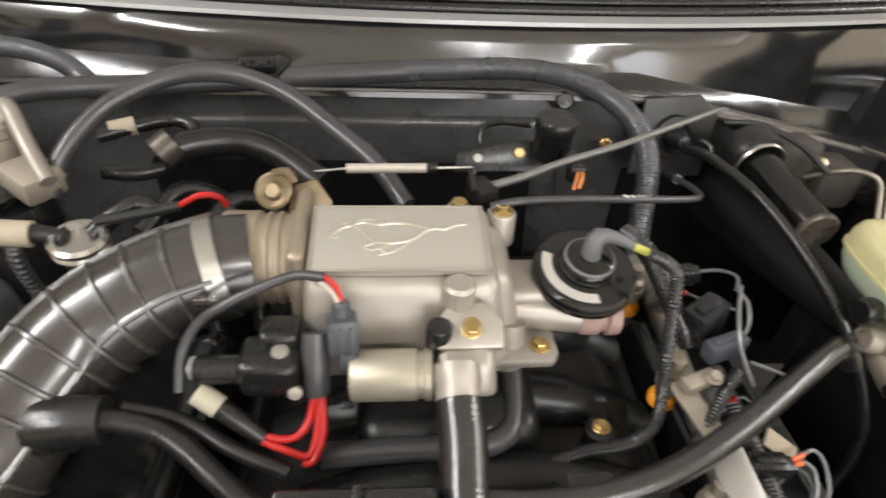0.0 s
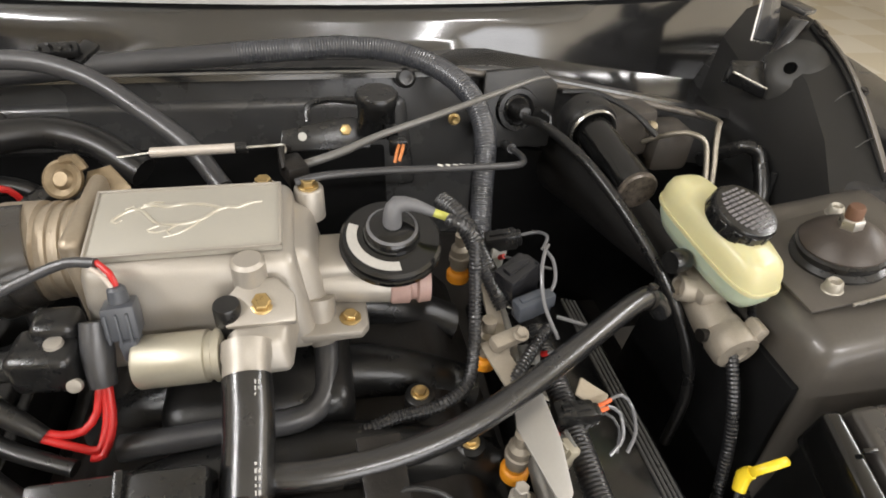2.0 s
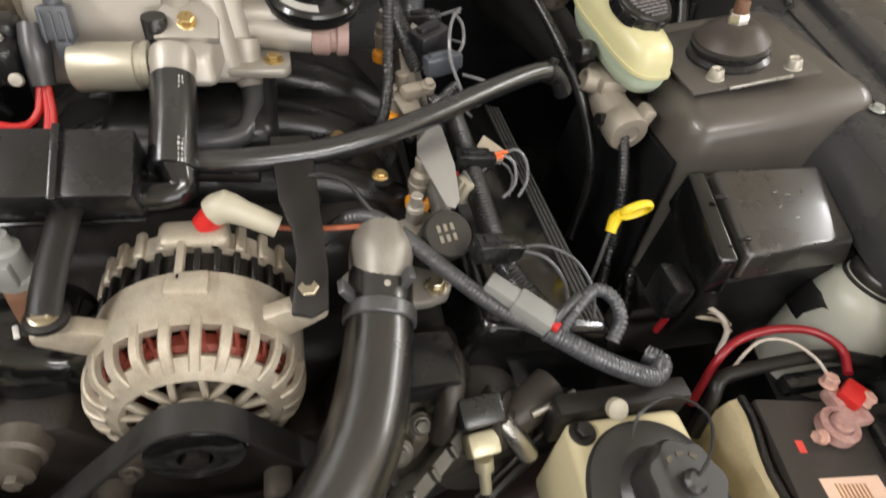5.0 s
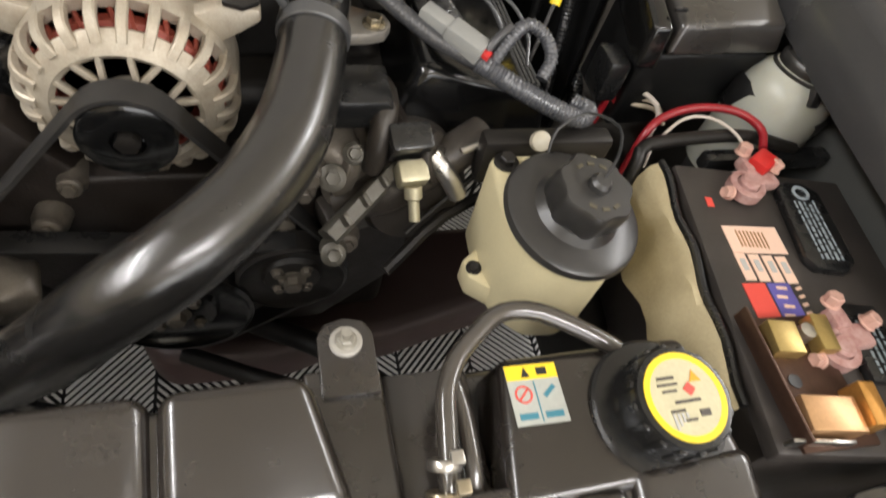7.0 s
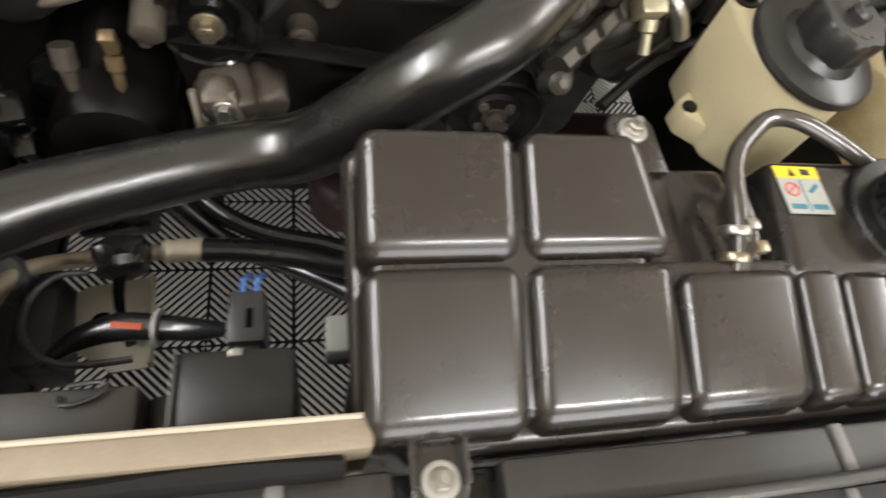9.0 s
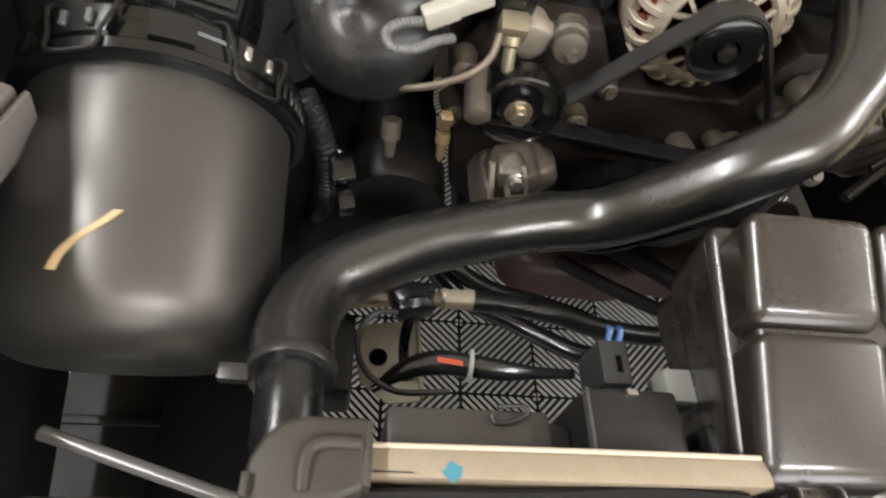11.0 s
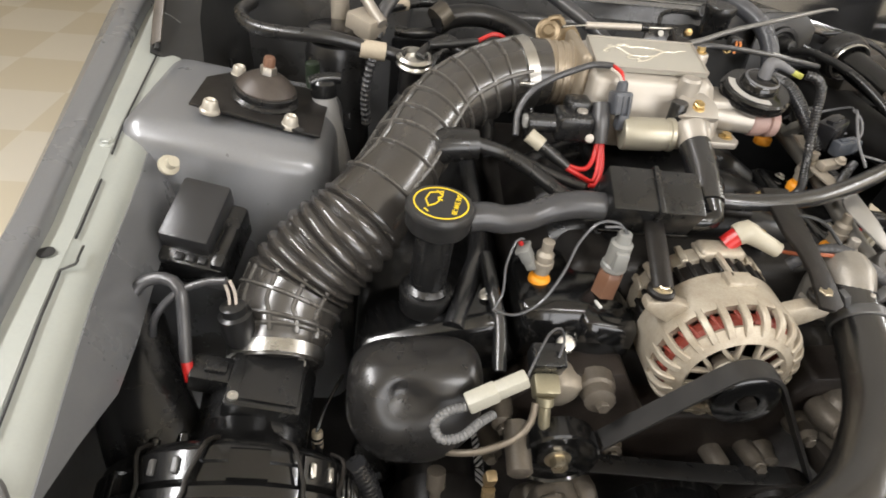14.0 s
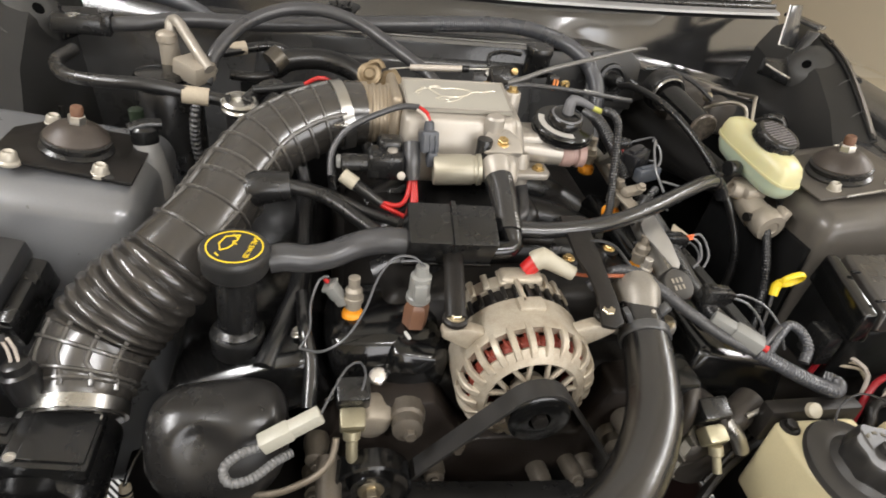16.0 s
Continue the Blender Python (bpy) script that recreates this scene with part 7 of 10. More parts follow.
    hose("rear_heater_pipe", "dark heater pipe behind the throttle body", [(-0.285, 0.56, 0.855), (-0.255, 0.575, 0.862), (-0.21, 0.585, 0.862), (-0.165, 0.575, 0.852), (-0.12, 0.55, 0.83)], 0.0165, RUBBER)
    hose("clutch_cable", "black sheathed cable curving down from the firewall grommet", [(0.33, 0.632, 0.833), (0.338, 0.585, 0.846), (0.358, 0.51, 0.842), (0.383, 0.435, 0.815), (0.41, 0.375, 0.77), (0.432, 0.335, 0.715), (0.445, 0.315, 0.65), (0.445, 0.31, 0.56)], 0.0062, RUBBER, 14)
    hose("throttle_cable", "thin grey sheathed cable over the vacuum valve", [(0.035, 0.468, 0.874), (0.082, 0.475, 0.885), (0.12, 0.478, 0.900), (0.176, 0.487, 0.914), (0.25, 0.52, 0.922), (0.301, 0.548, 0.924), (0.318, 0.558, 0.921)], [0.0042, 0.0042, 0.0034, 0.0032, 0.003, 0.0022, 0.0016], CABLEGREY, 12)
    line = [(0.04, 0.41, 0.894), (0.063, 0.412, 0.898), (0.12, 0.425, 0.892), (0.19, 0.443, 0.88), (0.248, 0.462, 0.868), (0.272, 0.48, 0.860), (0.283, 0.52, 0.847), (0.287, 0.58, 0.826)]
    t = thing("vacuum_line", line[0], "thin black vacuum line with white print", "hose")
    bm = B()
    tube(bm, line, 0.0036, 12)
    tube_part = part("line", bm, GREYRUB, t)
    for k in range(8):
        u = k / 7
        p = Vector((0.172 + 0.055 * u, 0.4375 + 0.017 * u, 0.8872 - 0.0125 * u))
        bm = B()
        box(bm, (0, 0, 0), (0.0042 if k % 3 else 0.0055, 0.0022, 0.0008), axis(p, (0.1, -0.45, 0.9), (0.2, 1, 0)), 0)
        part("print", bm, WHITE, tube_part, "white unreadable print")
    bm = B()
    tube(bm, [(0.284, 0.55, 0.838), (0.287, 0.585, 0.825)], 0.0058, 12)
    part("end_sleeve", bm, PLASTIC, t)
    hose("brake_line_hose", "black ribbed hose behind the brake reservoir", [(0.505, 0.40, 0.80), (0.504, 0.35, 0.77), (0.502, 0.32, 0.73), (0.50, 0.285, 0.67), (0.497, 0.245, 0.60), (0.49, 0.20, 0.52)], 0.009, BLACKLOOM, 14, pitch=0.005, depth=0.001)
    hose("brake_hose", "thin black ribbed sleeve below the master cylinder", [(0.452, 0.295, 0.74), (0.453, 0.262, 0.69), (0.452, 0.24, 0.64), (0.445, 0.21, 0.56)], 0.006, BLACKLOOM, 12, pitch=0.0045, depth=0.0009)
    return made


def resonator_box():
    t = thing("resonator_box", (-0.07, 0.17, 0.775), "black plastic resonator box on the breather hose", "resonator")
    m = pose(-0.071, 0.176, 0.806, 26, 2, 0)
    bm = B()
    box(bm, (-0.024, 0, 0), (0.050, 0.052, 0.046), m, 0.003)
    box(bm, (0.026, 0, 0), (0.048, 0.052, 0.044), m, 0.003)
    part("shell", bm, PLASTIC, t)
    bm = B()
    box(bm, (0.0015, 0, 0), (0.006, 0.057, 0.051), m, 0.002)
    part("seam_band", bm, PLASTIC, t)
    bm = B()
    box(bm, (0.0, -0.0275, -0.021), (0.10, 0.003, 0.006), m, 0.001)
    box(bm, (0.055, -0.012, -0.012), (0.02, 0.02, 0.018), m, 0.004)
    part("edge", bm, GLOSSPL, t)
    return t


def alternator():
    t = thing("alternator", (0.007, 0.1, 0.61), "oxidised aluminium alternator with slotted housing", "alternator")
    c = Vector((0.007, 0, 0.692))
    m = axis(c + Vector((0, 0.035, 0)), (0, 1, 0))  # x left-right mirrored, y up
    R = 0.077
    # front housing: solid shoulder, ribs round the opening, spokes to the bearing hub
    bm = B()
    lathe(bm, [(R - 0.006, 0.030), (R - 0.001, 0.028), (R, 0.032), (R, 0.074), (R - 0.004, 0.076), (R - 0.01, 0.076), (R - 0.01, 0.030)], m, 56)
    part("front_housing", bm, ALT, t)
    n = 24
    for k in range(n):
        a = 2 * math.pi * (k + 0.5) / n
        bm = B()
        q = lambda r, h: m @ Vector((r * math.cos(a), r * math.sin(a), h))
        strip(bm, [q(R - 0.003, 0.034), q(R - 0.0035, 0.024), q(R - 0.006, 0.015), q(R - 0.011, 0.009), q(R - 0.019, 0.005)], (m.to_3x3() @ Vector((-math.sin(a), math.cos(a), 0))), 0.0074, 0.007, 0.004)
        part("rib", bm, ALT, t)
    bm = B()
    lathe(bm, [(R - 0.014, 0.014), (R - 0.012, 0.010), (R - 0.017, 0.004), (R - 0.026, 0.000), (R - 0.030, 0.003), (R - 0.029, 0.008), (R - 0.020, 0.010), (R - 0.014, 0.014)], m, 56, ends=False)
    part("front_ring", bm, ALT, t)
    bm = B()
    lathe(bm, [(0.028, 0.006), (0.030, 0.000), (0.028, -0.005), (0.024, -0.005), (0.022, 0.004)], m, 44)
    part("hub_ring", bm, ALT, t)
    for k in range(16):
        a, b = 2 * math.pi * (k + 0.5) / 16, 2 * math.pi * (k // 2 * 2 + 1.0) / 16
        bm = B()
        p, q = m @ Vector(((R - 0.027) * math.cos(a), (R - 0.027) * math.sin(a), 0.004)), m @ Vector((0.027 * math.cos(b), 0.027 * math.sin(b), 0.000))
        strip(bm, [p, q], (p - q).cross(m.to_3x3() @ Vector((0, 0, 1))), 0.0045, 0.006)
        part("spoke", bm, ALT, t)
    bm = B()
    lathe(bm, [(0.019, 0.02), (0.020, -0.004), (0.017, -0.008), (0, -0.008)], m, 32)
    part("hub", bm, ALT, t)
    # windings and stator
    bm = B()
    lathe(bm, [(R - 0.016, 0.046), (R - 0.013, 0.02), (R - 0.02, 0.012), (R - 0.03, 0.012), (R - 0.034, 0.046)], m, 72)
    coil = part("winding", bm, COPWIRE, t, "red lacquered copper windings")
    bm = B()
    for k in range(36):
        a = 2 * math.pi * k / 36
        tube(bm, [m @ Vector(((R - 0.0135) * math.cos(a - 0.06), (R - 0.0135) * math.sin(a - 0.06), 0.044)), m @ Vector(((R - 0.0115) * math.cos(a), (R - 0.0115) * math.sin(a), 0.03)), m @ Vector(((R - 0.018) * math.cos(a + 0.08), (R - 0.018) * math.sin(a + 0.08), 0.014))], 0.0022, 6)
    tagged(part("wire_loop", bm, COPWIRE, coil), "copper wire loops", kind="stuff")
    bm = B()
    lathe(bm, [(R - 0.012, 0.074), (R - 0.006, 0.076), (R - 0.006, 0.098), (R - 0.012, 0.1)], m, 56)
    stator = part("stator", bm, IRON, t, "black laminated stator")
    for k in range(34):
        a = 2 * math.pi * k / 34
        bm = B()
        box(bm, ((R - 0.003) * math.cos(a), (R - 0.003) * math.sin(a), 0.087), (0.006, 0.005, 0.022), m, 0.001, 1, (0, 0, math.degrees(a)))
        part("tooth", bm, IRON, stator)
    # rear housing
    bm = B()
    lathe(bm, [(R - 0.008, 0.098), (R - 0.002, 0.1), (R - 0.002, 0.118), (R - 0.012, 0.128), (0.03, 0.132), (0, 0.132)], m, 56)
    box(bm, (-0.004, R - 0.004, 0.112), (0.05, 0.018, 0.026), m, 0.006, 3)
    part("rear_housing", bm, ALT, t)
    for k in range(10):
        a = radians(20 + 14 * k)
        bm = B()
        box(bm, ((R - 0.001) * math.cos(a), (R - 0.001) * math.sin(a), 0.112), (0.006, 0.008, 0.026), m, 0.0015, 1, (0, 0, math.degrees(a)))
        part("fin", bm, ALT, t)
    # top lug and mounting ears
    bm = B()
    box(bm, (-0.002, R - 0.002, 0.062), (0.03, 0.012, 0.02), m, 0.003)
    box(bm, (0.004, R, 0.085), (0.006, 0.008, 0.045), m, 0.002)
    part("lug", bm, ALT, t)
    for x in (-0.076, 0.091):
        bm = B()
        s = 1 if x > 0 else -1
        prism(bm, [(x + 0.013 * s, 0.745), (x + 0.013 * s, 0.755), (x - 0.014 * s, 0.757), (0.007 + 0.046 * s, 0.748), (0.007 + 0.052 * s, 0.736), (0.007 + 0.062 * s, 0.724), (x - 0.002 * s, 0.735)], 0.015, Matrix(((1, 0, 0, 0), (0, 0, 1, 0.074), (0, 1, 0, 0), (0, 0, 0, 1))), 0.003)
        ear = part("ear", bm, ALT, t, "mounting ear")
        bm = B()
        lathe(bm, [(0.0135, 0), (0.0135, 0.004), (0.011, 0.006), (0, 0.006)], pose(x, 0.082, 0.762), 24)
        part("washer", bm, IRON, ear)
        bm = B()
        hexbolt(bm, (x, 0.082, 0.767), (0, -0.1, 1), 0.013, 0.007, 0.010)
        part("bolt", bm, ZINC, ear, "yellow zinc bolt")
    # pulley
    bm = B()
    lathe(bm, [(0.0, -0.012), (0.010, -0.014), (0.012, -0.018), (0.012, -0.03), (0.030, -0.03), (0.033, -0.028), (0.0335, -0.010), (0.030, -0.008), (0.02, -0.008)], m, 44)
    pul = part("pulley", bm, GLOSSPL, t, "black pulley")
    bm = B()
    lathe(bm, [(0.009, -0.018), (0.009, -0.033), (0.006, -0.034), (0, -0.034)], m, 6)
    part("nut", bm, IRON, pul, "dark pulley nut")
    # lead with boot
    bm = B()
    tube(bm, [(0.018, 0.152, 0.772), (0.030, 0.153, 0.786)], 0.010, 14)
    lead = part("red_boot", bm, RED, t, "red rubber boot")
    bm = B()
    tube(bm, [(0.026, 0.153, 0.784), (0.035, 0.153, 0.789), (0.048, 0.15, 0.784), (0.072, 0.143, 0.774)], [0.0115, 0.0128, 0.0098, 0.0086], 18)
    part("cover", bm, IVORY, lead, "ivory terminal cover")
    return t


def alternator_brackets():
    t = thing("alternator_bracket", (0.0, 0.13, 0.77), "black steel alternator support bars", "bracket")
    bm = B()
    tube(bm, [(-0.076, 0.08, 0.768), (-0.074, 0.105, 0.779), (-0.068, 0.16, 0.795), (-0.06, 0.21, 0.80)], 0.011, 12, flat=0.6)
    part("bar", bm, IRON, t)
    bm = B()
    prism(bm, [(0.078, 0.068), (0.092, 0.064), (0.104, 0.07), (0.106, 0.10), (0.102, 0.22), (0.07, 0.22), (0.074, 0.16), (0.082, 0.135), (0.084, 0.11)], 0.006, Matrix.Translation((0, 0, 0.742)) @ Matrix.Rotation(radians(17), 4, "X"), 0.002)
    part("bar", bm, IRON, t)
    bm = B()
    tube(bm, [(-0.06, 0.2, 0.785), (0.0, 0.2, 0.786), (0.06, 0.195, 0.786)], 0.008, 10)
    part("cross_bar", bm, IRON, t)
    return t


def drive_belt():
    t = thing("drive_belt", (-0.05, 0.0, 0.5), "black rubber drive belt round the front pulleys", "belt")
    # outline in x, z round the pulleys
    pul = [((0.007, 0.692), 0.0355), ((0.115, 0.50), 0.055), ((0.0, 0.44), 0.075), ((-0.135, 0.556), 0.020)]
    pts = []
    for k, ((cx, cz), r) in enumerate(pul):
        (px, pz), pr = pul[k - 1]
        (nx, nz), nr = pul[(k + 1) % len(pul)]

        def touch(ax, az, ar, bx, bz, br, first):
            d = math.hypot(bx - ax, bz - az)
            base, off = math.atan2(bz - az, bx - ax), math.acos((ar - br) / d)
            return base + off

        a_in = touch(px, pz, pr, cx, cz, r, False)
        a_out = touch(cx, cz, r, nx, nz, nr, True)
        while a_out > a_in:
            a_out -= 2 * math.pi
        for i in range(11):
            a = a_in + (a_out - a_in) * i / 10
            pts.append((cx + r * math.cos(a), cz + r * math.sin(a)))
    o = bmesh.new()
    inner, outer = [], []
    n = len(pts)
    for side, grow in ((inner, -0.001), (outer, 0.0025)):
        for k in range(n):
            (ax, az), (bx, bz) = pts[k - 1], pts[(k + 1) % n]
            tx, tz = bx - ax, bz - az
            ln = math.hypot(tx, tz) or 1
            nx, nz = -tz / ln, tx / ln
            side.append([o.verts.new((pts[k][0] + nx * grow, y, pts[k][1] + nz * grow)) for y in (0.006, 0.028)])
    for k in range(n):
        j = (k + 1) % n
        for a, b in (((inner, 0), (inner, 1)), ((inner, 1), (outer, 1)), ((outer, 1), (outer, 0)), ((outer, 0), (inner, 0))):
            o.faces.new((a[0][k][a[1]], a[0][j][a[1]], b[0][j][b[1]], b[0][k][b[1]]))
    bm = B()
    merge(bm, o)
    part("belt", bm, surf("matt_belt_rubber", (0.015, 0.0145, 0.014), 0.5, bump=0.2, dust=0.2, dusty=(0.07, 0.06, 0.05), wear=30), t)
    return t


def pulley(x, y, z, r, label, face, bolt):
    t = thing("pulley", (x, y, z - r), label, "pulley", group="front pulleys")
    m = axis((x, y, z), (0, -1, 0))
    bm = B()
    lathe(bm, [(0.0, -0.02), (r * 0.9, -0.02), (r, -0.018), (r, 0.004), (r * 0.94, 0.006), (r * 0.9, 0.003), (r * 0.55, -0.003), (r * 0.5, 0.002), (r * 0.3, 0.003), (0, 0.003)], m, 44)
    wheel = part("wheel", bm, face, t)
    bm = B()
    hexbolt(bm, (x, y - 0.003, z), (0, -1, 0), 0.016, 0.012, 0.014)
    part("bolt", bm, bolt, wheel)
    for k in range(4 if r > 0.045 else 0):
        a = math.pi / 4 + k * math.pi / 2
        bm = B()
        hexbolt(bm, (x + r * 0.36 * math.cos(a), y - 0.001, z + r * 0.36 * math.sin(a)), (0, -1, 0), 0.009, 0.007, 0.007)
        part("bolt", bm, ALUDIRTY, wheel)
    return t


def thermostat():
    t = thing("thermostat_housing", (0.16, 0.12, 0.70), "cast aluminium thermostat housing with a bolted flange", "thermostat housing")
    bm = B()
    tube(bm, [(0.152, 0.135, 0.70), (0.152, 0.138, 0.735), (0.151, 0.128, 0.758), (0.148, 0.108, 0.75), (0.145, 0.085, 0.74)], [0.026, 0.027, 0.026, 0.0225, 0.0205], 28)
    prism(bm, [(0.205, 0.105), (0.212, 0.118), (0.207, 0.132), (0.19, 0.137), (0.165, 0.15), (0.135, 0.15), (0.118, 0.135), (0.122, 0.11), (0.165, 0.098), (0.19, 0.1)], 0.012, pose(0, 0, 0.708), 0.003)
    part("housing", bm, surf("dusty_grey_aluminium", (0.3, 0.28, 0.245), 0.4, 0.45, var=0.3, grain=110, bump=0.4, dust=0.5, dusty=(0.13, 0.105, 0.08), wear=40), t)
    bm = B()
    hexbolt(bm, (0.196, 0.114, 0.72), (0, 0, 1), 0.012, 0.008, 0.010)
    part("bolt", bm, ZINC, t)
    bm = B()
    lathe(bm, [(0.003, 0), (0.0025, 0.004), (0, 0.005)], axis((0.148, 0.086, 0.7625), (0, -0.4, 1)), 10)
    part("pip", bm, ALU, t)
    return t


engine_block()
lower_intake()
valve_cover(False)
valve_cover(True)
oil_filler()
intake_tube()
air_meter()
meter_harness()
upper_intake()
valve_egr()
idle_valve()
throttle_sensor()
hoses()
resonator_box()
alternator()
alternator_brackets()
drive_belt()
pulley(-0.16, 0.004, 0.602, 0.043, "black water pump pulley with a dull zinc centre bolt", GLOSSPL, ZINC)
pulley(0.0, 0.0, 0.46, 0.075, "black crankshaft pulley under the belt", GLOSSPL, ALUDIRTY)
pulley(0.115, 0.005, 0.50, 0.055, "dusty black idler pulley", IRON, ALUDIRTY)
thermostat()


# ---- firewall side ----
def brake_reservoir():
    t = thing("brake_fluid_reservoir", (0.47, 0.37, 0.78), "yellowed translucent brake fluid reservoir with a black cap", "reservoir")
    a, b = Vector((0.443, 0.452, 0)), Vector((0.474, 0.308, 0))  # long axis
    d = (b - a).normalized()
    n = Vector((-d.y, d.x, 0))
    c = (a + b) / 2

    def ring(half, wide, z, k=40, shift=0.0):
        out = []
        for i in range(k):
            g = 2 * math.pi * i / k
            u, v = math.cos(g), math.sin(g)
            e = 0.55
            u, v = math.copysign(abs(u) ** e, u), math.copysign(abs(v) ** e, v)
            q = c + d * (half * u + shift) + n * (wide * v)
            out.append((q.x, q.y, z - 0.20 * ((q - c).dot(d)) - 0.10 * (q - c).dot(n)))
        return out

    def skin(levels, name, mat, label=""):
        o = bmesh.new()
        rows = [[o.verts.new(p) for p in ring(*lv)] for lv in levels]
        for p, q in zip(rows, rows[1:]):
            for i in range(len(p)):
                o.faces.new((p[i], p[(i + 1) % len(p)], q[(i + 1) % len(p)], q[i]))
        o.faces.new(rows[0])
        o.faces.new(rows[-1])
        return part(name, merge(B(), o), mat, t, label, 60)

    skin([(0.052, 0.021, 0.786), (0.064, 0.027, 0.791), (0.070, 0.0305, 0.802), (0.072, 0.032, 0.814)], "lower_shell", FLUID, "milky green lower shell")
    skin([(0.0745, 0.0345, 0.814), (0.0745, 0.0345, 0.818)], "seam", RESIN, "moulded seam")
    skin([(0.073, 0.033, 0.818), (0.072, 0.032, 0.830), (0.068, 0.0285, 0.841), (0.060, 0.022, 0.847), (0.04, 0.010, 0.849)], "upper_shell", RESIN, "yellowed upper shell")
    m = axis((0.462, 0.371, 0.846), (0.12, -0.30, 1))
    bm = B()
    lathe(bm, [(0.026, -0.012), (0.026, 0.0), (0.0335, 0.0), (0.0335, 0.015), (0.032, 0.0175), (0.029, 0.0182), (0, 0.0182)], m, 44)
    cap = part("cap", bm, PLASTIC, t, "black ribbed screw cap")
    for k in range(12):
        g = 2 * math.pi * k / 12
        bm = B()
        box(bm, (0.0335 * math.cos(g), 0.0335 * math.sin(g), 0.0075), (0.0022, 0.009, 0.013), m, 0.0008, 1, (0, 0, math.degrees(g)))
        part("grip", bm, PLASTIC, cap)
    bm = B()
    for k in range(11):
        y = -0.024 + 0.0048 * k
        wide = 2 * math.sqrt(0.028 ** 2 - y * y) * 0.9
        for i in range(5):
            box(bm, (wide * (i - 2) / 5, y, 0.0184), (wide / 5 - 0.0012, 0.0026, 0.0005), m, 0)
    part("print", bm, surf("grey_worn_print", (0.15, 0.14, 0.145), 0.5), cap, "worn grey unreadable print")
    bm = B()
    lathe(bm, [(0.011, 0), (0.0125, 0.004), (0.0125, 0.02), (0.011, 0.022), (0, 0.022)], axis((0.423, 0.372, 0.80), (-1, -0.25, 0.1)), 20)
    part("nozzle", bm, PLASTIC, t, "black side plug")
    return t


def master_cylinder():
    t = thing("master_cylinder", (0.44, 0.38, 0.70), "bare cast brake master cylinder below the reservoir", "master cylinder")
    bm = B()
    tube(bm, [(0.452, 0.385, 0.758), (0.449, 0.34, 0.750), (0.450, 0.318, 0.745)], [0.019, 0.021, 0.0225], 24)
    lathe(bm, [(0.020, -0.01), (0.0225, 0.002), (0.0225, 0.008), (0.024, 0.010), (0.024, 0.028), (0.022, 0.032), (0.012, 0.033), (0.010, 0.031), (0, 0.031)], axis((0.452, 0.32, 0.746), (0.05, -0.9, -0.1)), 30)
    box(bm, (0.470, 0.30, 0.757), (0.014, 0.022, 0.03), bev=0.004, rot=(0, 20, 0))
    box(bm, (0.448, 0.36, 0.772), (0.036, 0.05, 0.02), bev=0.007)
    part("casting", bm, CASTTAN, t)
    bm = B()
    lathe(bm, [(0.0135, 0), (0.0135, 0.024), (0.012, 0.026), (0.0085, 0.026), (0.008, 0.018), (0, 0.018)], axis((0.442, 0.357, 0.766), (-0.85, 0.1, 0.2)), 22)
    part("port", bm, CASTTAN, t)
    bm = B()
    lathe(bm, [(0.0095, 0), (0.0095, 0.012), (0.007, 0.014), (0.007, 0.022), (0, 0.022)], axis((0.445, 0.315, 0.746), (-0.95, -0.1, 0.1)), 14)
    part("fitting", bm, IRON, t, "dark steel fitting")
    bm = B()
    tube(bm, [(0.452, 0.38, 0.756), (0.45, 0.47, 0.745), (0.445, 0.60, 0.735), (0.44, 0.705, 0.73)], [0.02, 0.03, 0.045, 0.06], 24)
    part("booster", bm, RAIL, t, "black push rod housing")
    return t


def accumulator():
    t = thing("brake_accumulator", (0.40, 0.52, 0.80), "glossy black brake accumulator can with a clamp ring", "accumulator")
    d = Vector((0.03, -1, -0.09)).normalized()
    c = Vector((0.402, 0.585, 0.838))
    m = axis(c, d)
    bm = B()
    lathe(bm, [(0.0225, -0.02), (0.0225, 0.118), (0.021, 0.121)], m, 36)
    can = part("can", bm, GLOSSPL, t)
    bm = B()
    lathe(bm, [(0.021, 0.119), (0.0235, 0.120), (0.0235, 0.124), (0.021, 0.126), (0, 0.125)], m, 36)
    end = part("end_plate", bm, surf("speckled_end_plate", (0.05, 0.042, 0.036), 0.3, 0.4, var=0.6, grain=40, bump=0.5, dust=0.6, dusty=(0.30, 0.25, 0.2), wear=160), can, "speckled end plate")
    bm = B()
    lathe(bm, [(0.029, -0.004), (0.031, 0.002), (0.0295, 0.005), (0.0275, 0.002), (0.028, -0.004)], m, 40, ends=False)
    part("ring", bm, STEEL, t, "grey steel clamp ring")
    bm = B()
    lathe(bm, [(0.024, -0.040), (0.034, -0.036), (0.037, -0.022), (0.037, -0.012), (0.034, -0.004), (0.029, -0.003), (0.024, -0.006)], m, 40)
    part("collar", bm, RUBBER, t)
    return t


def firewall_grommet():
    t = thing("cable_grommet", (0.33, 0.65, 0.80), "black rubber cable grommet on the firewall", "grommet")
    m = axis((0.327, 0.668, 0.832), (0.05, -1, 0.25))
    bm = B()
    lathe(bm, [(0.028, 0), (0.030, 0.004), (0.028, 0.010), (0.022, 0.010), (0.019, 0.006), (0.016, 0.008), (0.012, 0.022), (0.008, 0.035), (0, 0.036)], m, 36)
    part("boot", bm, RUBBER, t)
    bm = B()
    prism(bm, [(-0.055, -0.05), (0.05, -0.055), (0.06, 0.03), (0.03, 0.055), (-0.045, 0.05)], 0.006, m @ pose(0, 0, -0.004), 0.003)
    part("plate", bm, BRACE, t, "dusty black plate")
    bm = B()
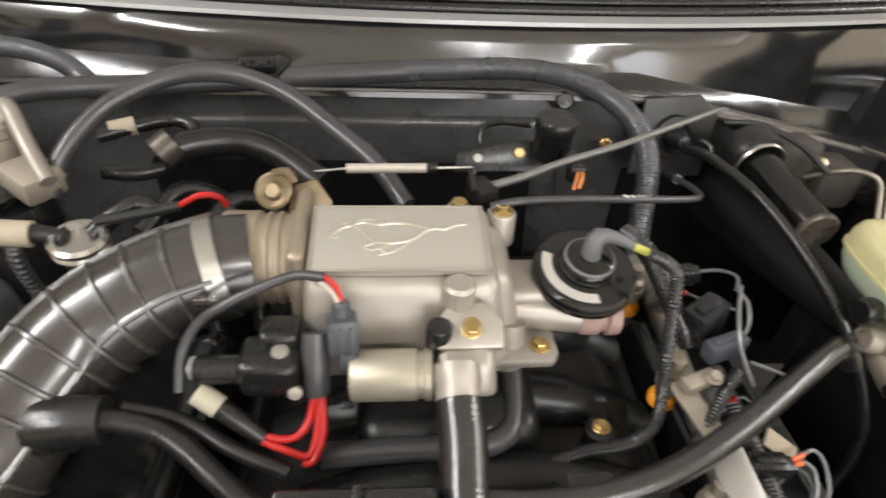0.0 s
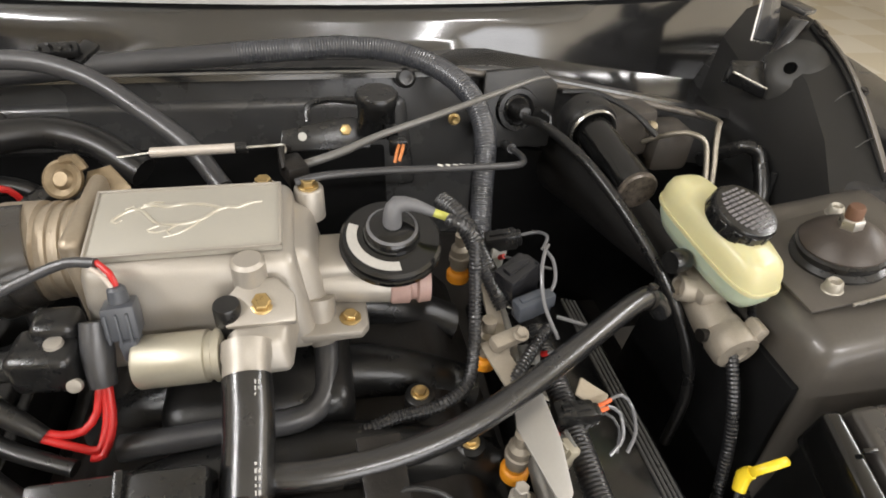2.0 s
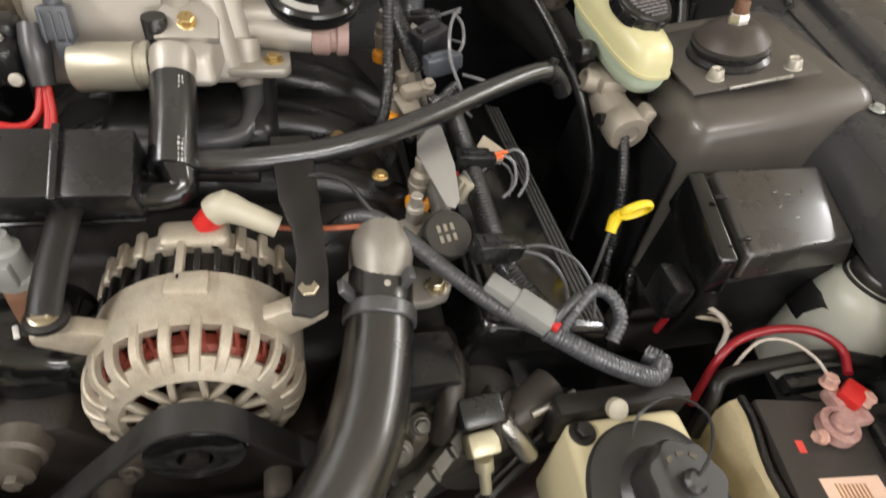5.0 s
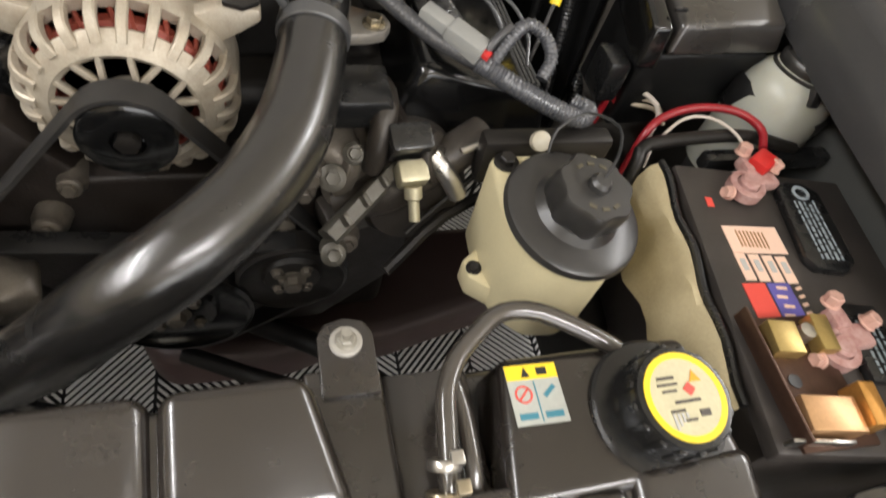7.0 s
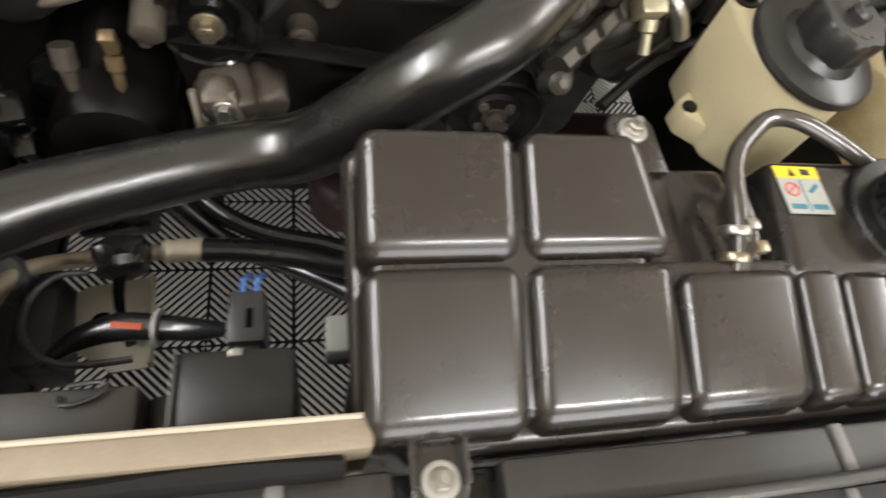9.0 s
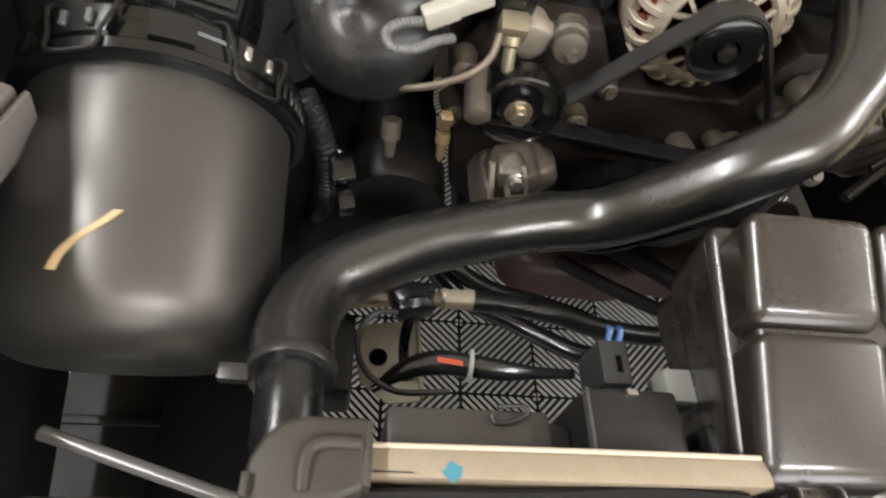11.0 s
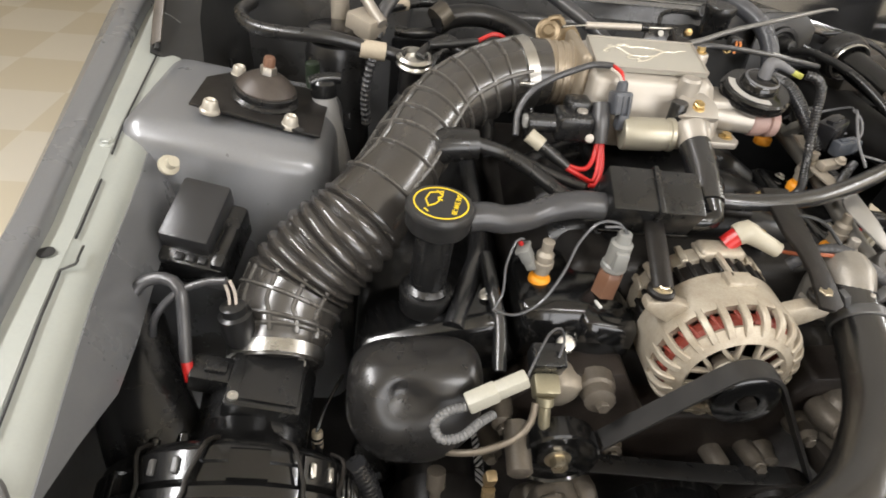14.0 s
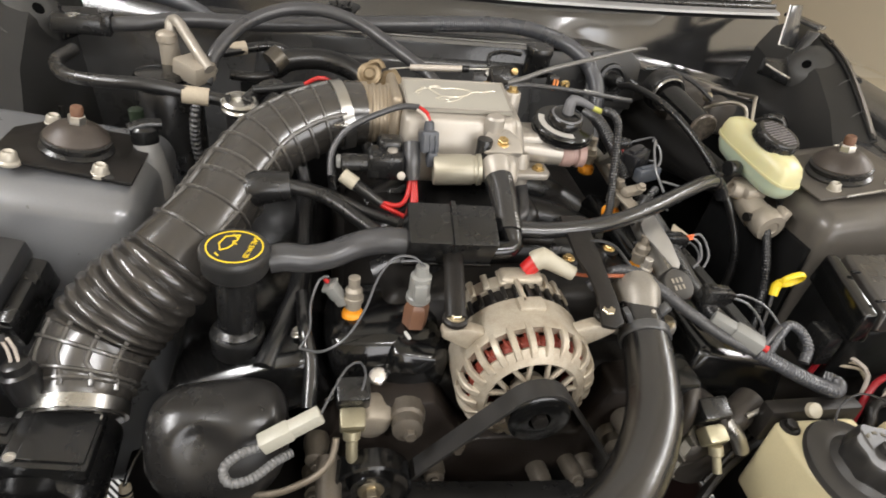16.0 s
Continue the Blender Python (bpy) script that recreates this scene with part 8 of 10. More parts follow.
    tube(bm, [(0.352, 0.64, 0.842), (0.362, 0.628, 0.838), (0.36, 0.62, 0.825)], 0.003, 8)
    part("clip", bm, PLASTIC, t)
    return t


def main_loom():
    t = thing("wiring_loom", (0.0, 0.70, 0.86), "thick grey corrugated wiring loom along the firewall", "wiring loom")
    bm = B()
    tube(bm, [(-0.53, 0.622, 0.882), (-0.48, 0.628, 0.886), (-0.42, 0.650, 0.89), (-0.34, 0.675, 0.885), (-0.26, 0.69, 0.884), (-0.19, 0.695, 0.888), (-0.10, 0.70, 0.894), (-0.02, 0.703, 0.899)], [0.010, 0.011, 0.012, 0.0125, 0.0125, 0.013, 0.0135, 0.0135], 18)
    part("taped_sleeve", bm, GREYRUB, t, "taped stretch of the loom")
    bm = B()
    tube(bm, [(-0.03, 0.703, 0.899), (0.04, 0.70, 0.904), (0.10, 0.697, 0.908), (0.16, 0.686, 0.906), (0.21, 0.66, 0.896), (0.242, 0.626, 0.880), (0.256, 0.595, 0.858), (0.258, 0.57, 0.832), (0.252, 0.545, 0.79), (0.245, 0.51, 0.74)], 0.0132, 18, pitch=0.0034, depth=0.0007)
    part("corrugated_sleeve", bm, LOOM, t)
    bm = B()
    tube(bm, [(-0.38, 0.662, 0.887), (-0.42, 0.70, 0.898), (-0.47, 0.725, 0.905), (-0.53, 0.74, 0.905), (-0.60, 0.74, 0.90)], 0.012, 16, pitch=0.004, depth=0.0008)
    part("branch", bm, LOOM, t)
    bm = B()
    box(bm, (-0.562, 0.618, 0.882), (0.07, 0.032, 0.024), bev=0.005, rot=(0, 4, 6))
    box(bm, (-0.524, 0.621, 0.884), (0.014, 0.036, 0.03), bev=0.003, rot=(0, 4, 6))
    plug = part("plug", bm, PLASTIC, t, "black plug")
    bm = B()
    lathe(bm, [(0.008, 0), (0.008, 0.003), (0, 0.003)], pose(-0.566, 0.612, 0.8945), 16)
    part("screw", bm, STEEL, plug, "steel screw head")
    bm = B()
    box(bm, (-0.183, 0.61, 0.938), (0.036, 0.016, 0.010), bev=0.003, rot=(20, 0, 10))
    box(bm, (-0.165, 0.62, 0.932), (0.018, 0.03, 0.006), bev=0.002, rot=(20, 10, -30))
    for k in range(4):
        tube(bm, [(-0.195 + 0.008 * k, 0.612, 0.938), (-0.198 + 0.010 * k, 0.60, 0.944 + 0.004 * (k % 2))], 0.0018, 6)
    part("clip", bm, PLASTIC, t, "black plastic clip")
    return t


def purge_solenoid():
    t = thing("purge_solenoid", (0.1, 0.5, 0.85), "black purge solenoid on a slotted bracket", "solenoid")
    m = axis((0.123, 0.533, 0.877), (0.0, -0.06, 1))
    bm = B()
    lathe(bm, [(0.019, 0), (0.0195, 0.002), (0.0195, 0.034), (0.021, 0.036), (0.021, 0.041), (0.019, 0.043), (0, 0.043)], m, 36)
    lathe(bm, [(0.0215, 0.032), (0.0222, 0.034), (0.0222, 0.042), (0.021, 0.044), (0, 0.044)], m, 10)
    part("body", bm, PLASTIC, t)
    bm = B()
    prism(bm, [(-0.045, -0.010), (0.05, -0.012), (0.05, 0.018), (0.03, 0.022), (-0.040, 0.012)], 0.004, pose(0.066, 0.538, 0.866, 62, 0, 3), 0.0015)
    plate = part("bracket", bm, PLASTIC, t)
    bm = B()
    tube(bm, [(0.052, 0.556, 0.878), (0.054, 0.565, 0.892), (0.075, 0.566, 0.898), (0.105, 0.56, 0.898)], 0.0035, 8)
    part("loop", bm, PLASTIC, plate)
    bm = B()
    hexbolt(bm, (0.091, 0.543, 0.8735), (0, -0.85, 0.5), 0.011, 0.009, 0.0095)
    part("bolt", bm, GOLD, plate, "gold bolt")
    bm = B()
    lathe(bm, [(0.0045, 0), (0.0045, 0.001), (0, 0.001)], axis((0.046, 0.530, 0.8745), (0, -0.87, 0.48)), 14)
    part("hole", bm, WHITE, plate, "bright round hole")
    bm = B()
    box(bm, (0.135, 0.508, 0.888), (0.013, 0.014, 0.014), bev=0.003)
    box(bm, (0.140, 0.492, 0.880), (0.018, 0.014, 0.018), bev=0.003)
    plug = part("plug", bm, PLASTIC, t, "black plug")
    bm = B()
    tube(bm, [(0.140, 0.486, 0.884), (0.137, 0.478, 0.882), (0.134, 0.472, 0.872)], 0.0017, 6)
    tube(bm, [(0.144, 0.486, 0.884), (0.142, 0.477, 0.884), (0.138, 0.470, 0.875)], 0.0017, 6)
    part("wire", bm, surf("orange_wire", (0.7, 0.25, 0.08), 0.4), plug, "orange wires")
    return t


def throttle_spring():
    t = thing("throttle_spring", (-0.05, 0.47, 0.885), "pale metal return spring sleeve on a thin wire", "spring")
    bm = B()
    tube(bm, [(-0.086, 0.475, 0.893), (-0.008, 0.468, 0.898)], 0.0046, 16)
    part("sleeve", bm, surf("pale_sleeve", (0.55, 0.5, 0.44), 0.45, 0.3, bump=0.1), t)
    bm = B()
    tube(bm, [(-0.012, 0.4685, 0.898), (-0.002, 0.4675, 0.8985)], 0.0052, 14)
    part("end_cap", bm, PLASTIC, t)
    bm = B()
    tube(bm, [(-0.116, 0.478, 0.888), (-0.086, 0.475, 0.893)], 0.0011, 6)
    part("wire", bm, STEEL, t)
    bm = B()
    tube(bm, [(-0.002, 0.4675, 0.8985), (0.02, 0.466, 0.900), (0.03, 0.464, 0.901), (0.031, 0.46, 0.896), (0.026, 0.459, 0.894)], 0.0013, 6)
    part("wire", bm, STEEL, t)
    bm = B()
    box(bm, (0.038, 0.448, 0.884), (0.02, 0.03, 0.02), bev=0.003, rot=(0, 0, 20))
    tube(bm, [(0.03, 0.44, 0.89), (0.028, 0.46, 0.90), (0.034, 0.472, 0.893)], 0.003, 8)
    part("bracket", bm, IRON, t)
    return t


def firewall_bits():
    for p, mat, r, label, name in (((0.246, 0.684, 0.812), GOLD, 0.0085, "gold bolt in the firewall", "firewall_bolt"), ((0.178, 0.684, 0.872), RUBBER, 0.013, "black rubber plug in the firewall", "firewall_plug")):
        bm = B()
        if mat is GOLD:
            hexbolt(bm, p, (0, -1, 0.2), 0.009, 0.010, r)
            lathe(bm, [(0.004, -0.02), (0.004, 0.004), (0, 0.004)], axis(p, (0, -1, 0.2)), 8)
        else:
            lathe(bm, [(r, -0.02), (r, 0), (r * 0.7, 0.004), (r * 0.4, 0.004), (0, 0.001)], axis(p, (0, -1, 0.4)), 24)
        solo(name, bm, mat, label, "bolt" if mat is GOLD else "plug")
    bm = B()
    tube(bm, [(0.24, 0.688, 0.880), (0.319, 0.688, 0.867), (0.40, 0.68, 0.855), (0.50, 0.668, 0.838), (0.623, 0.652, 0.815)], 0.0050, 10)
    solo("firewall_flange", bm, surf("worn_grey_edge", (0.11, 0.10, 0.09), 0.38, 0.4, var=0.4, bump=0.3, dust=0.4, wear=40), "worn pale metal flange edge along the firewall", kind="structure")
    bm = B()
    tube(bm, [(-0.25, 0.686, 0.880), (0.0, 0.686, 0.881), (0.24, 0.687, 0.880)], 0.0022, 8, 0.05)
    solo("firewall_edge", bm, surf("worn_edge", (0.1, 0.098, 0.092), 0.35, 0.4, var=0.4, bump=0.2, dust=0.3, wear=40), "worn bright edge of the firewall ledge", kind="structure")
    t = thing("brake_pipes", (0.54, 0.55, 0.78), "two thin steel brake pipes", "pipe")
    for run in ([(0.50, 0.62, 0.80), (0.53, 0.59, 0.827), (0.548, 0.575, 0.830), (0.559, 0.568, 0.822), (0.560, 0.555, 0.802), (0.555, 0.53, 0.765), (0.54, 0.48, 0.70)],
                [(0.60, 0.66, 0.822), (0.592, 0.60, 0.837), (0.579, 0.58, 0.838), (0.573, 0.563, 0.815), (0.570, 0.55, 0.797), (0.562, 0.525, 0.76), (0.55, 0.48, 0.70)]):
        bm = B()
        tube(bm, run, 0.0036, 10)
        part("pipe", bm, surf("dull_pipe_steel", (0.3, 0.27, 0.22), 0.4, 0.7, bump=0.2, wear=60), t)
    # dusty lumps of the pedal box between firewall and tower
    t = thing("firewall_clutter", (0.48, 0.62, 0.74), "dusty brackets and fittings on the firewall corner", "bracket")
    bm = B()
    box(bm, (0.47, 0.64, 0.81), (0.09, 0.05, 0.07), bev=0.01, rot=(0, 0, 10))
    box(bm, (0.54, 0.63, 0.79), (0.06, 0.06, 0.06), bev=0.01)
    part("bracket", bm, surf("dusty_brown_bracket", (0.045, 0.04, 0.034), 0.55, bump=0.5, dust=0.5, dusty=(0.10, 0.08, 0.062), wear=26), t)
    bm = B()
    lathe(bm, [(0.008, 0), (0.009, 0.006), (0.005, 0.012), (0, 0.013)], axis((0.492, 0.60, 0.83), (0, -0.6, 0.7)), 14)
    part("fitting", bm, ZINC, t)
    bm = B()
    tube(bm, [(0.385, 0.655, 0.86), (0.42, 0.63, 0.868), (0.46, 0.60, 0.855), (0.485, 0.57, 0.835)], 0.004, 8)
    part("cable", bm, WIREBLACK, t)
    bm = B()
    tube(bm, [(0.61, 0.63, 0.76), (0.628, 0.60, 0.79), (0.638, 0.588, 0.803), (0.650, 0.578, 0.803), (0.657, 0.57, 0.789), (0.655, 0.54, 0.753), (0.64, 0.50, 0.69)], 0.010, 14)
    solo("corner_hose", bm, RUBBER, "dark hose bending down in the firewall corner", "hose")


def tower_braces():
    """Folded panels between each tower and the cowl."""
    for flip in (False, True):
        fx = mirror if flip else (lambda x: x)
        s = -1 if flip else 1
        t = thing("tower_brace", (fx(-0.6), 0.6, 0.5), "black folded panel between strut tower and cowl", "panel", kind="structure")
        bm = B()
        sheet(bm, [[(fx(-0.662), 0.45, 0.822), (fx(-0.60), 0.46, 0.785), (fx(-0.585), 0.47, 0.70), (fx(-0.575), 0.47, 0.40)],
                   [(fx(-0.672), 0.53, 0.872), (fx(-0.618), 0.53, 0.84), (fx(-0.595), 0.53, 0.77), (fx(-0.575), 0.53, 0.40)],
                   [(fx(-0.680), 0.60, 0.912), (fx(-0.622), 0.60, 0.888), (fx(-0.598), 0.60, 0.82), (fx(-0.575), 0.60, 0.40)],
                   [(fx(-0.692), 0.69, 0.935), (fx(-0.636), 0.69, 0.915), (fx(-0.600), 0.69, 0.87), (fx(-0.575), 0.69, 0.40)],
                   [(fx(-0.70), 0.80, 0.945), (fx(-0.65), 0.80, 0.925), (fx(-0.61), 0.78, 0.89), (fx(-0.575), 0.78, 0.40)]], 0.003)
        part("panel", bm, BRACE, t)
        bm = B()
        tube(bm, [(fx(-0.655), 0.455, 0.823), (fx(-0.66), 0.53, 0.872), (fx(-0.665), 0.60, 0.911), (fx(-0.678), 0.69, 0.934)], 0.004, 8, 0.03)
        part("fold", bm, BRACE, t)
        m = axis((fx(-0.617), 0.633, 0.896), (0.7 * s, -0.45, 0.55))
        bm = B()
        lathe(bm, [(0.046, -0.016), (0.036, -0.008), (0.026, -0.002), (0.016, 0.0), (0.0085, -0.0005)], m, 32, ends=False)
        part("boss", bm, surf("dusty_black_boss", (0.03, 0.03, 0.029), 0.4, bump=0.1, dust=0.4, dusty=(0.10, 0.097, 0.09), wear=9), t, "dusty pressed boss round the hole")
        bm = B()
        lathe(bm, [(0.0088, -0.002), (0.0088, -0.0012), (0, -0.0012)], m, 20)
        part("hole", bm, VOID, t, "dark round hole")
        bm = B()
        strip(bm, [(fx(-0.657), 0.46, 0.829), (fx(-0.664), 0.53, 0.876), (fx(-0.670), 0.60, 0.915), (fx(-0.683), 0.69, 0.939)], (1, 0, 0.5 * s), 0.016, 0.003, 0.03)
        part("worn_fold", bm, surf("worn_brown_edge", (0.075, 0.065, 0.054), 0.4, 0.2, var=0.4, bump=0.2, dust=0.4, dusty=(0.13, 0.11, 0.09), wear=30), t, "worn brown panel edge")
        for y in (0.50, 0.56):
            bm = B()
            tube(bm, [(fx(-0.634), y - 0.002, 0.846 + 0.58 * (y - 0.5)), (fx(-0.645), y, 0.853 + 0.6 * (y - 0.5)), (fx(-0.656), y, 0.858 + 0.6 * (y - 0.5))], 0.0008, 6, 0.02)
            part("seam", bm, GREYRIDGE, t, "thin seam across the panel")
        bm = B()
        tube(bm, [(fx(-0.588), 0.552, 0.78), (fx(-0.589), 0.548, 0.745), (fx(-0.590), 0.545, 0.71)], 0.004, 8)
        part("rib", bm, BRACE, t)
        for y, z in ((0.66, 0.932), (0.56, 0.892)):
            bm = B()
            hexbolt(bm, (fx(-0.672), y, z), (0, -0.3, 1), 0.009, 0.005, 0.008)
            part("bolt", bm, IRON, t)
        # bump stop with a bright worn edge, and the hinge arm
        bm = B()
        solid8(bm, [(fx(-0.542), 0.655, 0.868), (fx(-0.595), 0.632, 0.850), (fx(-0.60), 0.67, 0.85), (fx(-0.55), 0.675, 0.86)],
               [(fx(-0.540), 0.645, 0.886), (fx(-0.592), 0.632, 0.866), (fx(-0.60), 0.665, 0.895), (fx(-0.55), 0.67, 0.895)], 0.003, 2)
        stop = part("stop", bm, PLASTIC, t, "black folded stop")
        bm = B()
        tube(bm, [(fx(-0.539), 0.6435, 0.8875), (fx(-0.591), 0.6305, 0.8675)], 0.0018, 6)
        part("edge", bm, STEEL, stop, "bright worn edge")
        bm = B()
        solid8(bm, [(fx(-0.597), 0.658, 0.885), (fx(-0.607), 0.655, 0.885), (fx(-0.612), 0.675, 0.885), (fx(-0.600), 0.675, 0.885)],
               [(fx(-0.643), 0.678, 0.945), (fx(-0.657), 0.675, 0.945), (fx(-0.66), 0.70, 0.945), (fx(-0.645), 0.70, 0.945)], 0.003, 2)
        box(bm, (fx(-0.665), 0.74, 0.952), (0.03, 0.08, 0.008), bev=0.003, rot=(6, 0, -20 * s))
        part("hinge", bm, BODYDARK, t, "dark hinge arm")
        bm = B()
        solid8(bm, [(fx(-0.585), 0.688, 0.918), (fx(-0.589), 0.686, 0.918), (fx(-0.640), 0.700, 0.905), (fx(-0.640), 0.704, 0.905)],
               [(fx(-0.588), 0.706, 0.985), (fx(-0.592), 0.703, 0.985), (fx(-0.622), 0.712, 0.985), (fx(-0.622), 0.716, 0.985)], 0.001, 1)
        leaf = part("hinge_leaf", bm, BODYDARK, t, "folded dark hinge leaf")
        bm = B()
        tube(bm, [(fx(-0.583), 0.686, 0.916), (fx(-0.5845), 0.694, 0.95), (fx(-0.587), 0.704, 0.986)], 0.0016, 6)
        tube(bm, [(fx(-0.583), 0.686, 0.916), (fx(-0.608), 0.692, 0.910), (fx(-0.640), 0.699, 0.905)], 0.0014, 6)
        part("edge", bm, STEEL, leaf, "bright worn edge")


def heater_side():
    """Air-conditioning pipes and hoses at the passenger side of the firewall."""
    t = thing("ac_accumulator", (-0.42, 0.50, 0.55), "black air-conditioning accumulator with an aluminium head", "accumulator")
    bm = B()
    lathe(bm, [(0.042, 0), (0.045, 0.01), (0.045, 0.22), (0.04, 0.235), (0.02, 0.24), (0, 0.24)], pose(-0.425, 0.51, 0.60), 36)
    can = part("can", bm, RUBBER, t)
    bm = B()
    box(bm, (-0.385, 0.505, 0.862), (0.045, 0.04, 0.028), bev=0.005, rot=(0, 10, -35))
    lathe(bm, [(0.012, 0), (0.012, 0.03), (0.014, 0.032), (0.014, 0.042), (0.010, 0.046), (0, 0.046)], pose(-0.425, 0.545, 0.855), 18)
    part("head", bm, CASTTAN, t, "aluminium pipe block")
    bm = B()
    lathe(bm, [(0.034, 0), (0.036, 0.008), (0.032, 0.014), (0.02, 0.016)], pose(-0.432, 0.505, 0.842), 30)
    part("seal", bm, GLOSSPL, t)
    t = thing("ac_pipe", (-0.38, 0.53, 0.86), "pale aluminium air-conditioning pipe", "pipe")
    bm = B()
    tube(bm, [(-0.418, 0.55, 0.86), (-0.421, 0.555, 0.90), (-0.418, 0.56, 0.912), (-0.408, 0.55, 0.912), (-0.39, 0.525, 0.895), (-0.375, 0.505, 0.88), (-0.362, 0.49, 0.868)], 0.0078, 14)
    part("pipe", bm, surf("dull_pipe", (0.36, 0.33, 0.285), 0.45, 0.5, bump=0.2, dust=0.4, dusty=(0.15, 0.12, 0.09), wear=40), t)
    bm = B()
    tube(bm, [(-0.352, 0.61, 0.86), (-0.328, 0.62, 0.862)], 0.0105, 14)
    part("tape_wrap", bm, TAPE, t, "cream cloth tape wrap")
    bm = B()
    tube(bm, [(-0.362, 0.60, 0.858), (-0.30, 0.63, 0.863), (-0.27, 0.625, 0.86), (-0.262, 0.60, 0.85), (-0.275, 0.575, 0.84), (-0.31, 0.555, 0.838), (-0.345, 0.555, 0.84)], 0.0078, 14)
    part("hose", bm, RUBBER, t)
    t = thing("hose_union", (-0.37, 0.43, 0.82), "taped hose joint with a corrugated steel fitting", "fitting")
    bm = B()
    tube(bm, [(-0.388, 0.4285, 0.855), (-0.356, 0.431, 0.851)], 0.0118, 16)
    part("tape_wrap", bm, TAPE, t, "cream cloth tape wrap")
    bm = B()
    lathe(bm, [(0.016, -0.004), (0.0235, 0), (0.0245, 0.003), (0.022, 0.006), (0.0245, 0.009), (0.0245, 0.012), (0.021, 0.015), (0.018, 0.015), (0.017, 0.008)], pose(-0.318, 0.428, 0.838, 8, 4, 0), 34)
    part("fitting", bm, BRIGHT, t, "bright ribbed steel fitting")
    bm = B()
    lathe(bm, [(0.017, -0.04), (0.018, 0.0), (0.017, 0.006), (0.008, 0.004), (0, 0.006)], pose(-0.318, 0.428, 0.838, 8, 4, 0), 26)
    part("core", bm, RUBBER, t)
    bm = B()
    tube(bm, [(-0.31, 0.438, 0.845), (-0.295, 0.452, 0.855), (-0.275, 0.462, 0.862), (-0.262, 0.462, 0.855)], 0.009, 12)
    part("hose", bm, RUBBER, t)
    bm = B()
    tube(bm, [(-0.372, 0.425, 0.845), (-0.378, 0.43, 0.815), (-0.382, 0.44, 0.78), (-0.38, 0.445, 0.74)], 0.006, 12, pitch=0.008, depth=0.0018)
    part("sleeve", bm, GREYRUB, t)
    t = thing("hanging_sleeve", (-0.42, 0.37, 0.71), "light grey rubber sleeve with a black plug beside the strut tower", "sleeve")
    bm = B()
    tube(bm, [(-0.432, 0.392, 0.808), (-0.430, 0.388, 0.785), (-0.424, 0.38, 0.755), (-0.416, 0.371, 0.72), (-0.412, 0.366, 0.68)], [0.0145, 0.018, 0.019, 0.0195, 0.02], 22)
    part("sleeve", bm, surf("light_grey_rubber", (0.22, 0.217, 0.21), 0.4, bump=0.2, dust=0.2, dusty=(0.16, 0.15, 0.14), wear=18), t)
    bm = B()
    lathe(bm, [(0.0155, -0.006), (0.0165, -0.003), (0.0165, 0.012), (0.013, 0.016), (0, 0.017)], axis((-0.432, 0.392, 0.808), (0, 0.1, 1)), 22)
    tube(bm, [(-0.448, 0.386, 0.822), (-0.432, 0.393, 0.826), (-0.412, 0.40, 0.824)], 0.0075, 14)
    part("plug", bm, PLASTIC, t, "black branched plug")
    t = thing("filler_valve_cap", (-0.452, 0.44, 0.80), "small dull green valve cap", "cap")
    bm = B()
    lathe(bm, [(0.009, -0.03), (0.0095, 0), (0.0095, 0.010), (0.007, 0.012), (0, 0.012)], pose(-0.452, 0.44, 0.816), 18)
    part("cap", bm, surf("dull_green_plastic", (0.014, 0.024, 0.012), 0.5), t)
    # clutter below: dark hoses and a red clip
    for x, y, z in ((-0.30, 0.50, 0.80), (-0.24, 0.48, 0.80), (-0.34, 0.46, 0.76)):
        bm = B()
        tube(bm, [(x, y, z), (x + 0.03, y + 0.05, z + 0.02), (x + 0.07, y + 0.06, z), (x + 0.10, y + 0.02, z - 0.04), (x + 0.11, y - 0.02, z - 0.12)], 0.010, 12)
        solo("rear_hose", bm, RUBBER, "dark rubber hose behind the throttle body", "hose", group="hoses behind the throttle body")
    t = thing("red_lead", (-0.22, 0.46, 0.83), "red wire clip behind the intake tube", "wire")
    bm = B()
    tube(bm, [(-0.235, 0.45, 0.868), (-0.215, 0.452, 0.878), (-0.20, 0.455, 0.874), (-0.196, 0.46, 0.86)], 0.003, 8)
    part("wire", bm, RED, t)
    bm = B()
    tube(bm, [(-0.30, 0.43, 0.865), (-0.265, 0.44, 0.866), (-0.235, 0.45, 0.868)], 0.005, 10)
    part("sleeve", bm, WIREBLACK, t)
    bm = B()
    tube(bm, [(-0.196, 0.46, 0.86), (-0.18, 0.45, 0.85), (-0.165, 0.44, 0.83)], 0.004, 10)
    part("sleeve", bm, WIREBLACK, t)
    t = thing("heater_valve", (-0.28, 0.57, 0.84), "dark heater hose joint with a bright clamp", "fitting")
    bm = B()
    tube(bm, [(-0.285, 0.56, 0.858), (-0.27, 0.57, 0.868)], 0.019, 18)
    part("clamp", bm, surf("brassy_clamp", (0.10, 0.088, 0.07), 0.35, 0.6, bump=0.2), t)


brake_reservoir()
master_cylinder()
accumulator()
firewall_grommet()
main_loom()
purge_solenoid()
throttle_spring()
firewall_bits()
tower_braces()
heater_side()


